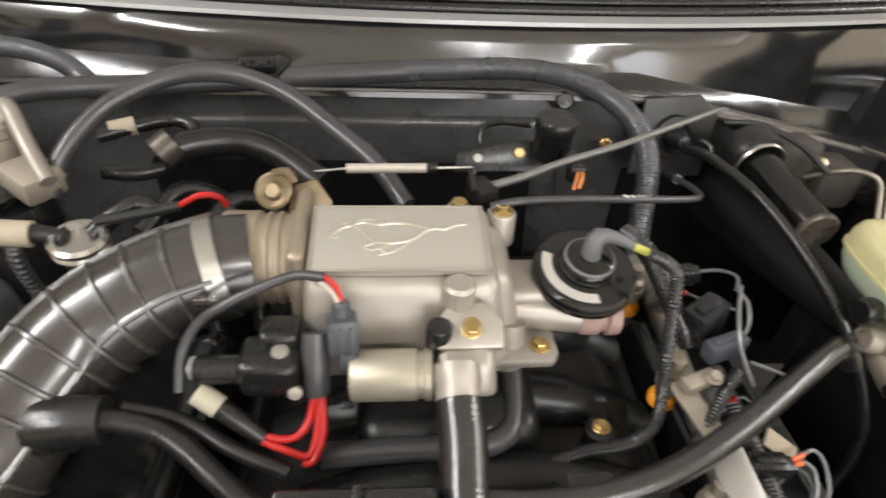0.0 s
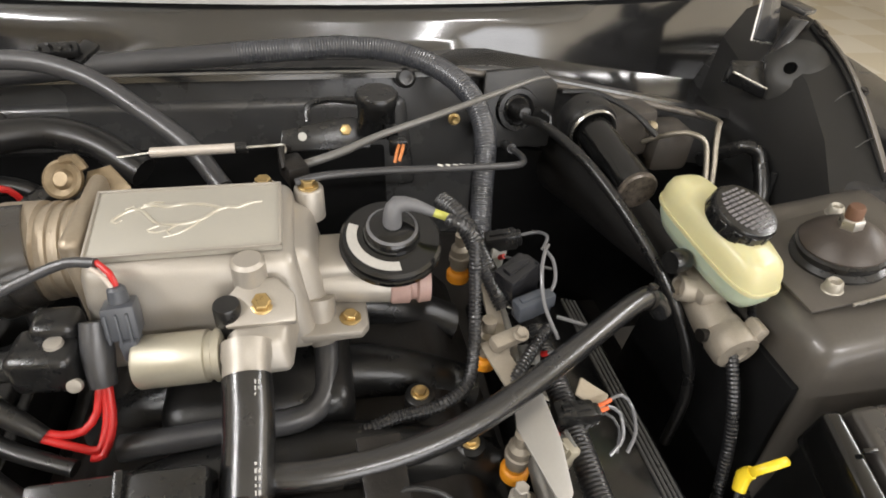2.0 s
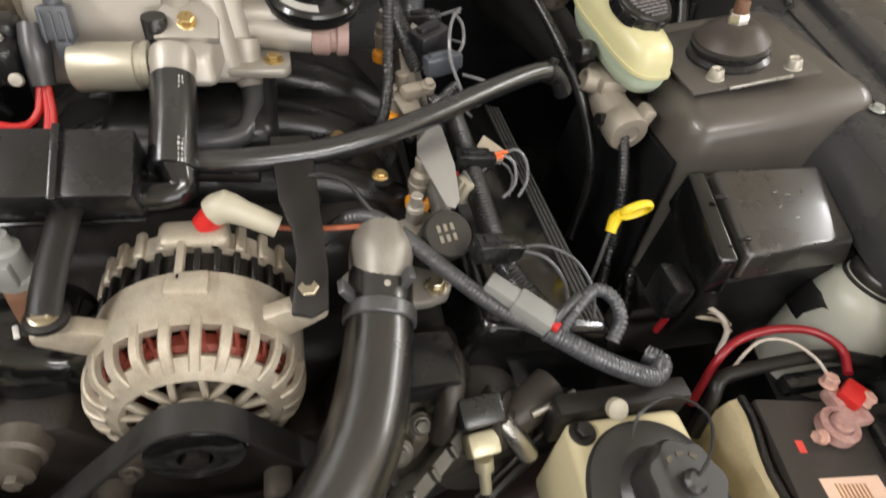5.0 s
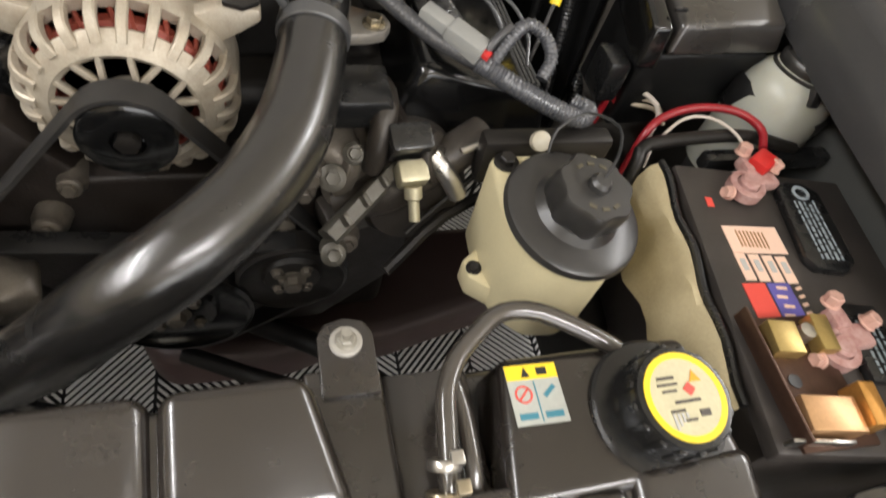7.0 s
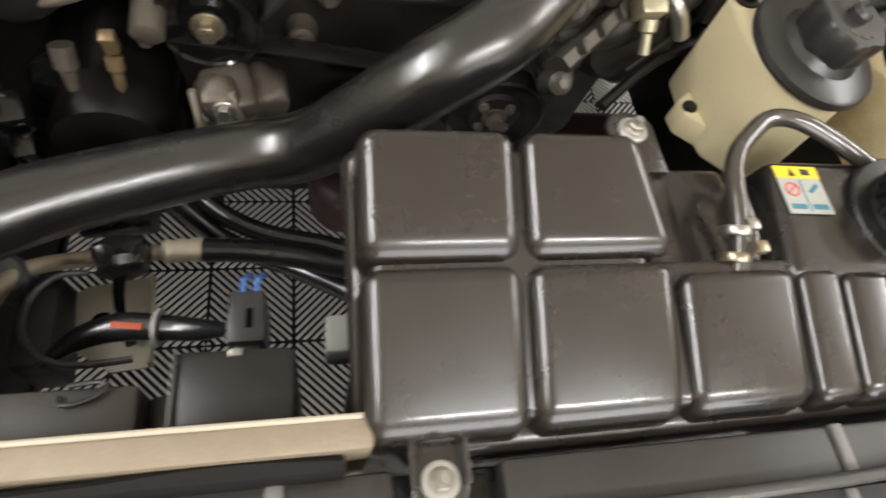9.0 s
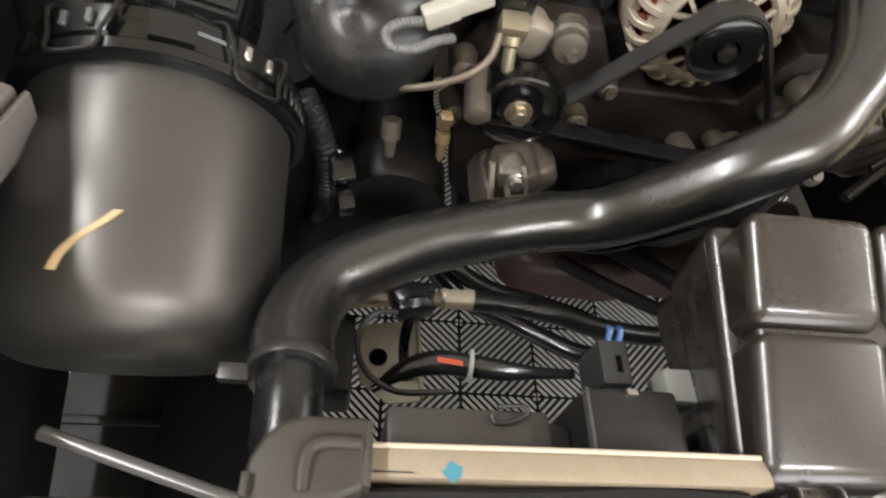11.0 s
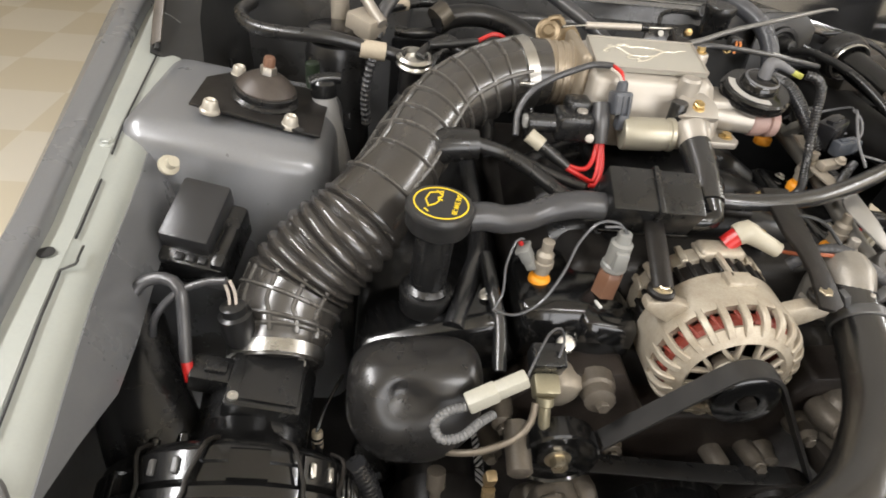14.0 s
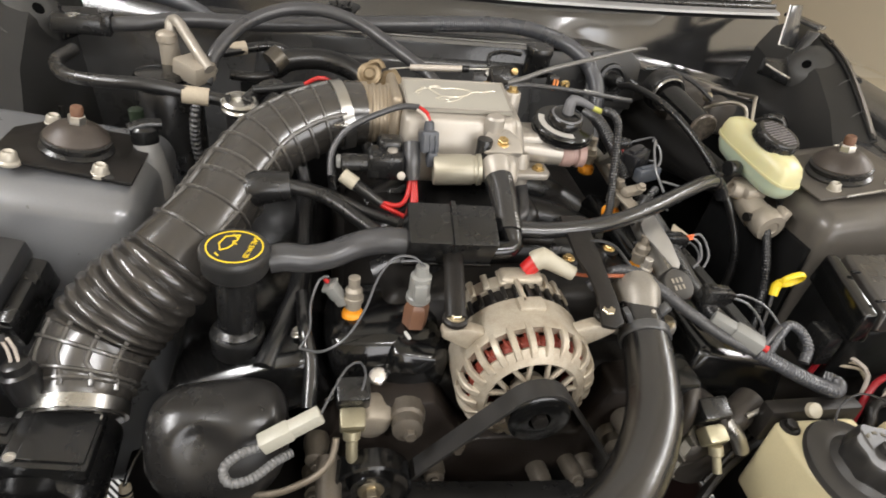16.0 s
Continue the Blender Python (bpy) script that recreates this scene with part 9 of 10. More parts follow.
# ---- fuel rails, connectors and leads ----
def injector(p, plug, wire, tilt=(0, 0, 1), dark=False):
    """A fuel injector with its seal and plug; p: the seal's place."""
    t = thing("fuel_injector", p, "fuel injector with an orange seal and a grey plug" if not dark else "fuel injector with an orange seal and a black plug", "injector", group="fuel injectors")
    m = axis(p, tilt)
    bm = B()
    lathe(bm, [(0.009, -0.006), (0.0118, -0.004), (0.0122, 0.003), (0.0105, 0.006), (0.0085, 0.007), (0.0085, 0.016)], m, 24)
    part("seal", bm, ORANGE, t, "orange seal")
    bm = B()
    lathe(bm, [(0.009, 0.012), (0.009, 0.020), (0.011, 0.021), (0.011, 0.027), (0.0095, 0.028), (0.0095, 0.036), (0.006, 0.040), (0.0065, 0.052), (0, 0.053)], m, 24)
    part("body", bm, CASTTAN, t, "dull injector body")
    d = Vector(plug) - Vector(p)
    q = axis(plug, d, (0.3, 1, 0.2))
    bm = B()
    box(bm, (0, 0, 0), (0.013, 0.015, 0.022), q, 0.003)
    box(bm, (0, 0.008, 0.0), (0.006, 0.004, 0.018), q, 0.001)
    box(bm, (0, 0, 0.008), (0.015, 0.017, 0.004), q, 0.001)
    box(bm, (0, 0, -0.016), (0.011, 0.012, 0.012), q, 0.002)
    pl = part("plug", bm, PLASTIC if dark else CONN, t, "black plug" if dark else "grey plug")
    e = q @ Vector((0, 0, 0.013))
    bm = B()
    tube(bm, [e, e + d.normalized() * 0.006], 0.0026, 8)
    part("boot", bm, RED, pl, "red wire seal")
    bm = B()
    tube(bm, [e + d.normalized() * 0.005] + list(wire), 0.0014, 6)
    part("wire", bm, WIREGREY, pl, "grey wire")
    return t


def right_rail():
    t = thing("fuel_rail", (0.2, 0.26, 0.70), "dull steel fuel rail with a bright sheet bracket", "fuel rail")
    bm = B()
    tube(bm, [(0.208, 0.13, 0.745), (0.212, 0.20, 0.752), (0.214, 0.30, 0.772), (0.214, 0.40, 0.785), (0.21, 0.46, 0.79)], 0.0095, 16)
    part("rail", bm, surf("dull_rail_steel", (0.2, 0.19, 0.17), 0.45, 0.6, bump=0.3, wear=30), t)
    m = Matrix.Translation((0.212, 0.208, 0.778)) @ Matrix.Rotation(radians(12), 4, "X") @ Matrix.Scale(1.15, 4)
    bm = B()
    prism(bm, [(-0.002, -0.043), (0.004, -0.045), (0.009, -0.038), (0.012, -0.005), (0.009, 0.035), (0.004, 0.042), (-0.003, 0.040), (-0.006, 0.030), (-0.014, 0.020), (-0.016, 0.008)], 0.0025, m, 0.0006)
    part("bracket", bm, surf("brushed_bracket", (0.40, 0.39, 0.37), 0.38, 0.6, var=0.08, bump=0.1), t, "bright sheet steel bracket")
    bm = B()
    box(bm, (0.204, 0.325, 0.797), (0.013, 0.085, 0.003), bev=0.001, rot=(8, 0, -4))
    box(bm, (0.198, 0.272, 0.792), (0.020, 0.05, 0.003), bev=0.001, rot=(8, 0, 16))
    part("bracket", bm, CASTTAN, t, "dull sheet rail bracket")
    bm = B()
    box(bm, (0.206, 0.290, 0.802), (0.034, 0.014, 0.012), bev=0.004, rot=(8, 0, 20))
    hexbolt(bm, (0.216, 0.288, 0.808), (0, -0.3, 1), 0.009, 0.006, 0.007)
    part("clamp", bm, CASTTAN, t, "dull clamp with a bolt")
    bm = B()
    lathe(bm, [(0.008, 0), (0.008, 0.012), (0.005, 0.014), (0, 0.014)], pose(0.187, 0.176, 0.742), 14)
    hexbolt(bm, (0.187, 0.176, 0.756), (0, 0, 1), 0.010, 0.014, 0.008)
    part("stud", bm, ALU, t)
    bm = B()
    box(bm, (0.19, 0.168, 0.737), (0.04, 0.03, 0.008), bev=0.004, rot=(0, 0, 20))
    part("foot", bm, ALU, t)
    return t


def small_plug(name, p, d, size, mat, label, clip=True):
    q = axis(p, d)
    bm = B()
    box(bm, (0, 0, 0), size, q, 0.003)
    box(bm, (0, 0, size[2] * 0.45), (size[0] * 0.75, size[1] * 0.75, size[2] * 0.4), q, 0.002)
    if clip:
        box(bm, (0, size[1] * 0.5, 0), (size[0] * 0.4, size[1] * 0.25, size[2] * 0.7), q, 0.001)
    return solo(name, bm, mat, label, "connector")


def wires(name, label, runs, r, mat, category="wire"):
    t = thing(name, runs[0][0], label, category)
    for pts in runs:
        bm = B()
        tube(bm, pts, r, 8 if r < 0.003 else 12, 0.006)
        part("wire" if r < 0.003 else "sleeve", bm, mat, t)
    return t


injector((0.192, 0.41, 0.772), (0.216, 0.385, 0.808), [(0.245, 0.372, 0.815), (0.27, 0.362, 0.812)])
injector((0.194, 0.308, 0.757), (0.228, 0.292, 0.775), [(0.25, 0.285, 0.785), (0.26, 0.275, 0.78)])
injector((0.198, 0.212, 0.728), (0.240, 0.219, 0.742), [(0.265, 0.228, 0.752), (0.285, 0.238, 0.752), (0.296, 0.228, 0.742), (0.29, 0.212, 0.73)])
injector((-0.176, 0.147, 0.716), (-0.197, 0.147, 0.752), [(-0.203, 0.145, 0.772), (-0.212, 0.14, 0.772), (-0.221, 0.125, 0.752), (-0.222, 0.112, 0.728), (-0.232, 0.098, 0.715)], (0.02, 0.02, 1))
right_rail()

small_plug("black_connector", (0.232, 0.408, 0.815), (1, -0.1, 0.2), (0.017, 0.018, 0.032), PLASTIC, "black wiring connector on the fuel rail")
small_plug("coil_connector", (0.226, 0.340, 0.822), (0.9, 0.5, 0.2), (0.024, 0.036, 0.034), surf("charcoal_plastic", (0.018, 0.018, 0.02), 0.25, bump=0.2), "charcoal sensor block on the fuel rail")
small_plug("blue_grey_clip", (0.232, 0.312, 0.817), (0.95, 0.25, 0.1), (0.015, 0.020, 0.034), surf("blue_grey_plastic", (0.065, 0.072, 0.085), 0.25, bump=0.1), "blue-grey plastic connector shell")
small_plug("lower_connector", (0.254, 0.238, 0.756), (1, -0.05, -0.05), (0.018, 0.020, 0.036), PLASTIC, "black wiring connector beside the valve cover")
small_plug("front_connector", (0.238, 0.108, 0.768), (1, 0.1, -0.2), (0.018, 0.020, 0.038), PLASTIC, "black wiring connector above the thermostat")
bm = B()
box(bm, (0.281, 0.258, 0.752), (0.030, 0.018, 0.003), bev=0.001, rot=(14, 24, -30))
solo("tape_tag", bm, TAPE, "torn tan tape tag on the wiring", "tag")
wires("orange_leads", "orange wire ends at the connector", [[(0.272, 0.240, 0.758), (0.283, 0.242, 0.760), (0.292, 0.246, 0.758)], [(0.272, 0.236, 0.757), (0.286, 0.238, 0.759)]], 0.0020, surf("orange_red_wire", (0.75, 0.16, 0.05), 0.4))
wires("grey_leads", "shiny grey wire loops over the valve cover", [
    [(0.290, 0.246, 0.758), (0.305, 0.250, 0.757), (0.314, 0.243, 0.748), (0.311, 0.224, 0.738), (0.300, 0.212, 0.728)],
    [(0.286, 0.240, 0.759), (0.298, 0.236, 0.752), (0.297, 0.220, 0.738), (0.284, 0.212, 0.728)],
    [(0.250, 0.405, 0.822), (0.262, 0.395, 0.832), (0.262, 0.370, 0.846), (0.248, 0.345, 0.852)],
    [(0.256, 0.352, 0.850), (0.248, 0.340, 0.853), (0.240, 0.322, 0.846), (0.238, 0.300, 0.828), (0.247, 0.280, 0.806)],
    [(0.248, 0.348, 0.852), (0.256, 0.338, 0.845), (0.256, 0.325, 0.832), (0.248, 0.316, 0.822)],
    [(0.252, 0.300, 0.812), (0.268, 0.290, 0.812), (0.285, 0.284, 0.808)]], 0.0017, surf("shiny_grey_wire", (0.16, 0.16, 0.165), 0.2))
wires("front_leads", "grey wires looping from the front connector", [
    [(0.262, 0.113, 0.762), (0.288, 0.116, 0.758), (0.312, 0.105, 0.75), (0.325, 0.085, 0.735), (0.322, 0.062, 0.72)],
    [(0.262, 0.110, 0.762), (0.285, 0.105, 0.755), (0.30, 0.09, 0.74), (0.303, 0.075, 0.722)]], 0.0016, WIREGREY)
for name, label, pts, r in (
        ("valve_harness", "black corrugated harness from the vacuum valve", [(0.158, 0.342, 0.894), (0.168, 0.334, 0.893), (0.179, 0.331, 0.880), (0.180, 0.322, 0.855), (0.179, 0.305, 0.82), (0.177, 0.290, 0.795), (0.167, 0.268, 0.776), (0.141, 0.255, 0.77), (0.105, 0.252, 0.766), (0.07, 0.245, 0.76)], 0.0052),
        ("rail_harness", "black taped harness along the fuel rail", [(0.17, 0.42, 0.86), (0.185, 0.395, 0.855), (0.20, 0.36, 0.83), (0.215, 0.33, 0.80)], 0.009),
        ("coil_harness", "black corrugated harness to the rail bracket", [(0.247, 0.300, 0.80), (0.230, 0.285, 0.795), (0.208, 0.262, 0.79), (0.190, 0.245, 0.778)], 0.0052),
        ("cover_harness", "thick black harness along the valve cover", [(0.248, 0.33, 0.765), (0.252, 0.27, 0.755), (0.255, 0.22, 0.742), (0.258, 0.165, 0.73), (0.262, 0.12, 0.725), (0.285, 0.07, 0.715)], 0.011),
        ("thermostat_harness", "dark grey smooth harness across the thermostat", [(0.105, 0.155, 0.745), (0.125, 0.152, 0.768), (0.148, 0.143, 0.776), (0.175, 0.122, 0.766), (0.205, 0.095, 0.752), (0.24, 0.068, 0.738), (0.279, 0.044, 0.730)], 0.0068),
        ("front_harness", "shiny grey taped harness bending by the steering reservoir", [(0.270, 0.049, 0.732), (0.279, 0.044, 0.730), (0.305, 0.028, 0.722), (0.335, 0.016, 0.712), (0.360, 0.012, 0.704), (0.374, 0.024, 0.702), (0.366, 0.036, 0.700)], 0.0082)):
    bm = B()
    tube(bm, pts, r, 14, pitch=0.0036, depth=0.0003 if name == "thermostat_harness" else 0.0008)
    solo(name, bm, LOOM if name == "front_harness" else GREYRUB if name == "thermostat_harness" else BLACKLOOM, label, "harness")
bm = B()
tube(bm, [(0.279, 0.044, 0.730), (0.295, 0.056, 0.748), (0.312, 0.066, 0.756), (0.328, 0.062, 0.750), (0.334, 0.048, 0.738), (0.325, 0.036, 0.726)], 0.0055, 12, pitch=0.004, depth=0.0008)
solo("harness_loop", bm, LOOM, "small grey corrugated harness loop", "harness")
t = thing("grey_connector", (0.255, 0.068, 0.73), "pale grey plastic two-piece connector", "connector")
q = axis((0.252, 0.068, 0.746), (0.72, -0.62, -0.2))
bm = B()
box(bm, (0, 0, 0.012), (0.020, 0.016, 0.034), q, 0.002)
part("socket", bm, CONN, t)
bm = B()
box(bm, (0, 0, -0.016), (0.016, 0.013, 0.03), q, 0.002)
part("plug", bm, CONN, t)
bm = B()
lathe(bm, [(0.005, 0), (0.005, 0.006), (0, 0.006)], q @ pose(0, 0, 0.029), 10)
part("seal", bm, RED, t, "red seal")
wires("connector_lead", "pale lead leaving the connector", [[(0.276, 0.05, 0.742), (0.285, 0.055, 0.752), (0.297, 0.062, 0.757)]], 0.0035, GREYRUB)
wires("alternator_lead", "orange-red charging lead of the alternator", [[(0.072, 0.143, 0.774), (0.09, 0.14, 0.773), (0.117, 0.137, 0.775), (0.14, 0.14, 0.772)]], 0.0022, surf("orange_lead", (0.3, 0.08, 0.03), 0.4))
wires("sense_lead", "thin black loop of wire by the alternator", [[(0.085, 0.165, 0.79), (0.10, 0.172, 0.80), (0.125, 0.165, 0.798), (0.14, 0.15, 0.785), (0.15, 0.145, 0.775)]], 0.002, WIREBLACK)

t = thing("pressure_regulator", (0.205, 0.135, 0.72), "dark round fuel regulator with a stamped face", "regulator")
m = axis((0.205, 0.138, 0.755), (0.1, -0.45, 0.8))
bm = B()
lathe(bm, [(0.019, -0.03), (0.021, 0.0), (0.0215, 0.008), (0.0195, 0.011), (0, 0.012)], m, 30)
body = part("body", bm, surf("stamped_dark_steel", (0.06, 0.057, 0.052), 0.35, 0.6, bump=0.3), t)
bm = B()
for k in range(6):
    box(bm, (-0.008 + 0.006 * (k % 3), 0.005 - 0.009 * (k // 3), 0.0122), (0.003, 0.006, 0.0006), m, 0)
part("stamp", bm, surf("worn_stamp", (0.3, 0.27, 0.22), 0.4, 0.5), body, "worn stamped marks")

# dipstick
t = thing("dipstick", (0.37, 0.14, 0.50), "yellow plastic ring handle of the dipstick", "dipstick")
ring_n, ring_y = Vector((-0.10, 0.87, 0.34)).normalized(), Vector((0.95, 0.0, 0.30))
ring_y = (ring_y - ring_n * ring_y.dot(ring_n)).normalized()
ring_x = ring_y.cross(ring_n)
m = Matrix.Translation((0.411, 0.176, 0.734)) @ Matrix((ring_x, ring_y, ring_n)).transposed().to_4x4()
bm = B()
o = bmesh.new()
rings = []
for k in range(32):
    a = 2 * math.pi * k / 32
    rings.append([o.verts.new(((0.0125 + 0.0024 * math.cos(b)) * math.cos(a), (0.0158 + 0.0024 * math.cos(b)) * math.sin(a), 0.0040 * math.sin(b))) for b in (2 * math.pi * j / 10 for j in range(10))])
for k in range(32):
    for j in range(10):
        o.faces.new((rings[k][j], rings[(k + 1) % 32][j], rings[(k + 1) % 32][(j + 1) % 10], rings[k][(j + 1) % 10]))
merge(bm, o, m)
tube(bm, [m @ Vector((0, -0.0145, 0)), (0.394, 0.178, 0.722), (0.390, 0.172, 0.710)], [0.0055, 0.0065, 0.0055], 14)
part("handle", bm, YELLOW, t)
bm = B()
tube(bm, [(0.390, 0.173, 0.713), (0.37, 0.145, 0.67), (0.345, 0.12, 0.58), (0.33, 0.10, 0.50)], 0.0024, 8)
part("rod", bm, IRON, t, "thin dark rod")

# ---- front left of the engine ----
t = thing("temperature_sensor", (-0.108, 0.13, 0.70), "copper-coloured sensor with a grey plug", "sensor")
bm = B()
lathe(bm, [(0.014, -0.012), (0.014, 0.012), (0.012, 0.018), (0.010, 0.020)], axis((-0.108, 0.129, 0.73), (0.05, 0, 1)), 6)
part("body", bm, BROWN, t, "copper-coloured hexagon body")
bm = B()
lathe(bm, [(0.011, 0), (0.0135, 0.003), (0.0135, 0.008), (0.0115, 0.010), (0.0115, 0.034), (0.008, 0.036), (0.007, 0.046), (0, 0.046)], axis((-0.1075, 0.129, 0.750), (0.03, 0.02, 1)), 20)
box(bm, (-0.1075, 0.118, 0.769), (0.014, 0.008, 0.022), bev=0.002)
part("plug", bm, CONN, t, "grey plug")
wires("sensor_leads", "thin grey wires looping to the sensors", [
    [(-0.106, 0.13, 0.796), (-0.115, 0.132, 0.806), (-0.135, 0.132, 0.806), (-0.152, 0.126, 0.785), (-0.165, 0.112, 0.755), (-0.185, 0.098, 0.728), (-0.21, 0.092, 0.715), (-0.232, 0.098, 0.715)],
    [(-0.104, 0.13, 0.796), (-0.112, 0.13, 0.803), (-0.13, 0.128, 0.804)]], 0.0014, WIREGREY)

t = thing("coolant_outlet", (-0.14, 0.13, 0.62), "rounded black cast coolant outlet", "casting")
bm = B()
lump(bm, (-0.142, 0.155, 0.670), (0.135, 0.12, 0.10), 12, 0.05)
part("casting", bm, GLOSSPL, t)
bm = B()
lump(bm, (-0.112, 0.118, 0.668), (0.08, 0.07, 0.085), 13, 0.05, (0, 15, 0))
part("outlet_neck", bm, GLOSSPL, t)
bm = B()
lump(bm, (-0.172, 0.128, 0.668), (0.06, 0.06, 0.075), 14, 0.05)
part("sensor_boss", bm, GLOSSPL, t)
bm = B()
lathe(bm, [(0.010, 0), (0.010, 0.006), (0.008, 0.008), (0, 0.0085)], axis((-0.150, 0.090, 0.676), (0, -0.6, 0.75)), 20)
part("bolt", bm, STEEL, t)
bm = B()
box(bm, (-0.118, 0.112, 0.715), (0.004, 0.012, 0.003), bev=0.001, rot=(0, 0, 20))
part("paint_mark", bm, WHITE, t, "small white paint mark")

t = thing("oil_sender", (-0.18, 0.04, 0.62), "black sensor plug on a brass sender", "sensor")
bm = B()
box(bm, (-0.178, 0.058, 0.688), (0.034, 0.026, 0.028), bev=0.003, rot=(20, 0, 0))
part("plug", bm, PLASTIC, t)
bm = B()
box(bm, (-0.179, 0.04, 0.668), (0.026, 0.022, 0.02), bev=0.003, rot=(20, 0, 0))
lathe(bm, [(0.009, 0), (0.009, 0.008), (0.006, 0.010), (0.006, 0.028), (0.004, 0.032), (0, 0.032)], axis((-0.180, 0.03, 0.664), (0, -0.55, -0.8)), 14)
part("sender", bm, surf("dirty_brass", (0.32, 0.29, 0.2), 0.42, 0.6, bump=0.3, dust=0.3, dusty=(0.15, 0.12, 0.08), wear=60), t, "dirty brass sender")
t = thing("white_connector", (-0.24, 0.0, 0.68), "cream plastic connector with a looped sleeve", "connector")
q = axis((-0.238, 0.006, 0.702), (0.93, 0.25, 0.35))
bm = B()
box(bm, (0, 0, 0.014), (0.013, 0.015, 0.034), q, 0.002)
box(bm, (0, 0, -0.014), (0.015, 0.017, 0.030), q, 0.002)
box(bm, (0.004, -0.009, 0), (0.006, 0.004, 0.02), q, 0.001)
part("plug", bm, surf("cream_connector", (0.42, 0.405, 0.34), 0.42), t)
bm = B()
tube(bm, [(-0.265, -0.002, 0.690), (-0.282, -0.008, 0.690), (-0.294, -0.020, 0.688), (-0.288, -0.032, 0.684), (-0.27, -0.028, 0.682), (-0.252, -0.012, 0.680), (-0.238, 0.0, 0.676)], 0.0042, 12, pitch=0.004, depth=0.0008)
part("sleeve", bm, surf("woven_grey_sleeve", (0.13, 0.13, 0.128), 0.4, bump=0.4), t, "grey looped sleeve")
bm = B()
tube(bm, [(-0.211, 0.012, 0.712), (-0.20, 0.03, 0.722), (-0.185, 0.052, 0.732), (-0.172, 0.06, 0.730), (-0.166, 0.058, 0.715), (-0.17, 0.05, 0.70)], 0.0013, 8)
part("wire", bm, WIREGREY, t)
t = thing("cover_gasket_edge", (-0.22, 0.01, 0.60), "dirty aluminium cover edge with bosses", "casting")
bm = B()
tube(bm, [(-0.196, 0.012, 0.678), (-0.200, 0.0, 0.664), (-0.212, -0.008, 0.652), (-0.232, -0.012, 0.642), (-0.252, -0.012, 0.632), (-0.275, -0.004, 0.620), (-0.29, 0.01, 0.61)], 0.0036, 10)
part("lip", bm, surf("tan_aluminium", (0.2, 0.17, 0.13), 0.45, 0.5, bump=0.4, dust=0.4, dusty=(0.08, 0.065, 0.05), wear=40), t)
bm = B()
lathe(bm, [(0.013, 0), (0.013, 0.05), (0.009, 0.053), (0, 0.053)], axis((-0.203, 0.03, 0.62), (0, -1, -0.25)), 18)
part("boss", bm, ALUDIRTY, t)
bm = B()
lump(bm, (-0.158, 0.058, 0.652), (0.04, 0.036, 0.044), 3, 0.07, (10, 25, 10))
part("bracket", bm, CASTTAN, t)
bm = B()
lathe(bm, [(0.010, 0), (0.010, 0.02), (0.007, 0.022), (0.005, 0.04), (0, 0.042)], axis((-0.281, 0.006, 0.57), (0, -0.4, -1)), 14)
part("stud", bm, ALUDIRTY, t)
# steering pump side, low right
t = thing("steering_pump", (0.22, 0.02, 0.50), "dirty cast steering pump with a brass fitting", "pump")
bm = B()
lathe(bm, [(0.05, 0), (0.055, 0.02), (0.055, 0.06), (0.04, 0.08), (0, 0.08)], axis((0.225, 0.08, 0.60), (0, -1, 0.1)), 32)
tube(bm, [(0.16, 0.02, 0.60), (0.20, 0.01, 0.62), (0.25, 0.02, 0.65), (0.29, 0.04, 0.66)], 0.018, 16)
part("body", bm, GRIME, t)
dull = surf("dull_oily_aluminium", (0.13, 0.12, 0.098), 0.42, 0.35, var=0.5, grain=90, bump=0.6, dust=0.65, dusty=(0.03, 0.026, 0.02), wear=44)
bm = B()
strip(bm, [(0.146, -0.020, 0.598), (0.176, 0.000, 0.618), (0.205, 0.022, 0.634), (0.24, 0.048, 0.648)], (0.1, -0.55, 0.83), 0.036, 0.018, 0.02)
casting = part("bracket", bm, dull, t, "cast bracket arm")
for k in range(5):
    bm = B()
    box(bm, (0.156 + 0.017 * k, -0.016 + 0.0125 * k, 0.613 + 0.0095 * k), (0.005, 0.012, 0.040), bev=0.0015, rot=(34, 0, 34))
    part("rib", bm, dull, casting)
for x, y, z, r in ((0.152, 0.012, 0.640, 0.012), (0.172, 0.028, 0.652, 0.010), (0.150, -0.030, 0.588, 0.011)):
    bm = B()
    lathe(bm, [(r * 1.2, -0.03), (r, 0), (r, 0.006), (r * 0.7, 0.008), (0, 0.008)], axis((x, y, z), (-0.1, -0.7, 0.7)), 18)
    hexbolt(bm, (x, y - 0.006, z + 0.006), (-0.1, -0.7, 0.7), r, 0.006, r * 0.8)
    part("boss", bm, dull, t)
bm = B()
prism(bm, [(0.138, 0.035), (0.195, 0.060), (0.235, 0.052), (0.240, 0.035), (0.205, 0.018), (0.150, 0.004)], 0.030, pose(0, 0, 0.560, 12, 0, 0), 0.004)
part("bracket", bm, GRIME, t, "oily lower bracket")
bm = B()
lathe(bm, [(0.010, -0.004), (0.022, -0.003), (0.024, 0.0), (0.024, 0.004), (0.021, 0.006), (0.012, 0.006), (0.010, 0.012), (0, 0.013)], axis((0.240, 0.018, 0.655), (0.80, -0.45, 0.35)), 32)
part("valve_disc", bm, GRIME, t, "dark round valve end")
bm = B()
tube(bm, [(0.200, 0.085, 0.672), (0.200, 0.06, 0.690), (0.196, 0.035, 0.690), (0.190, 0.020, 0.670), (0.186, 0.016, 0.645)], [0.010, 0.011, 0.011, 0.010, 0.009], 14)
part("pipe", bm, GRIME, t, "dull bent casting")
bm = B()
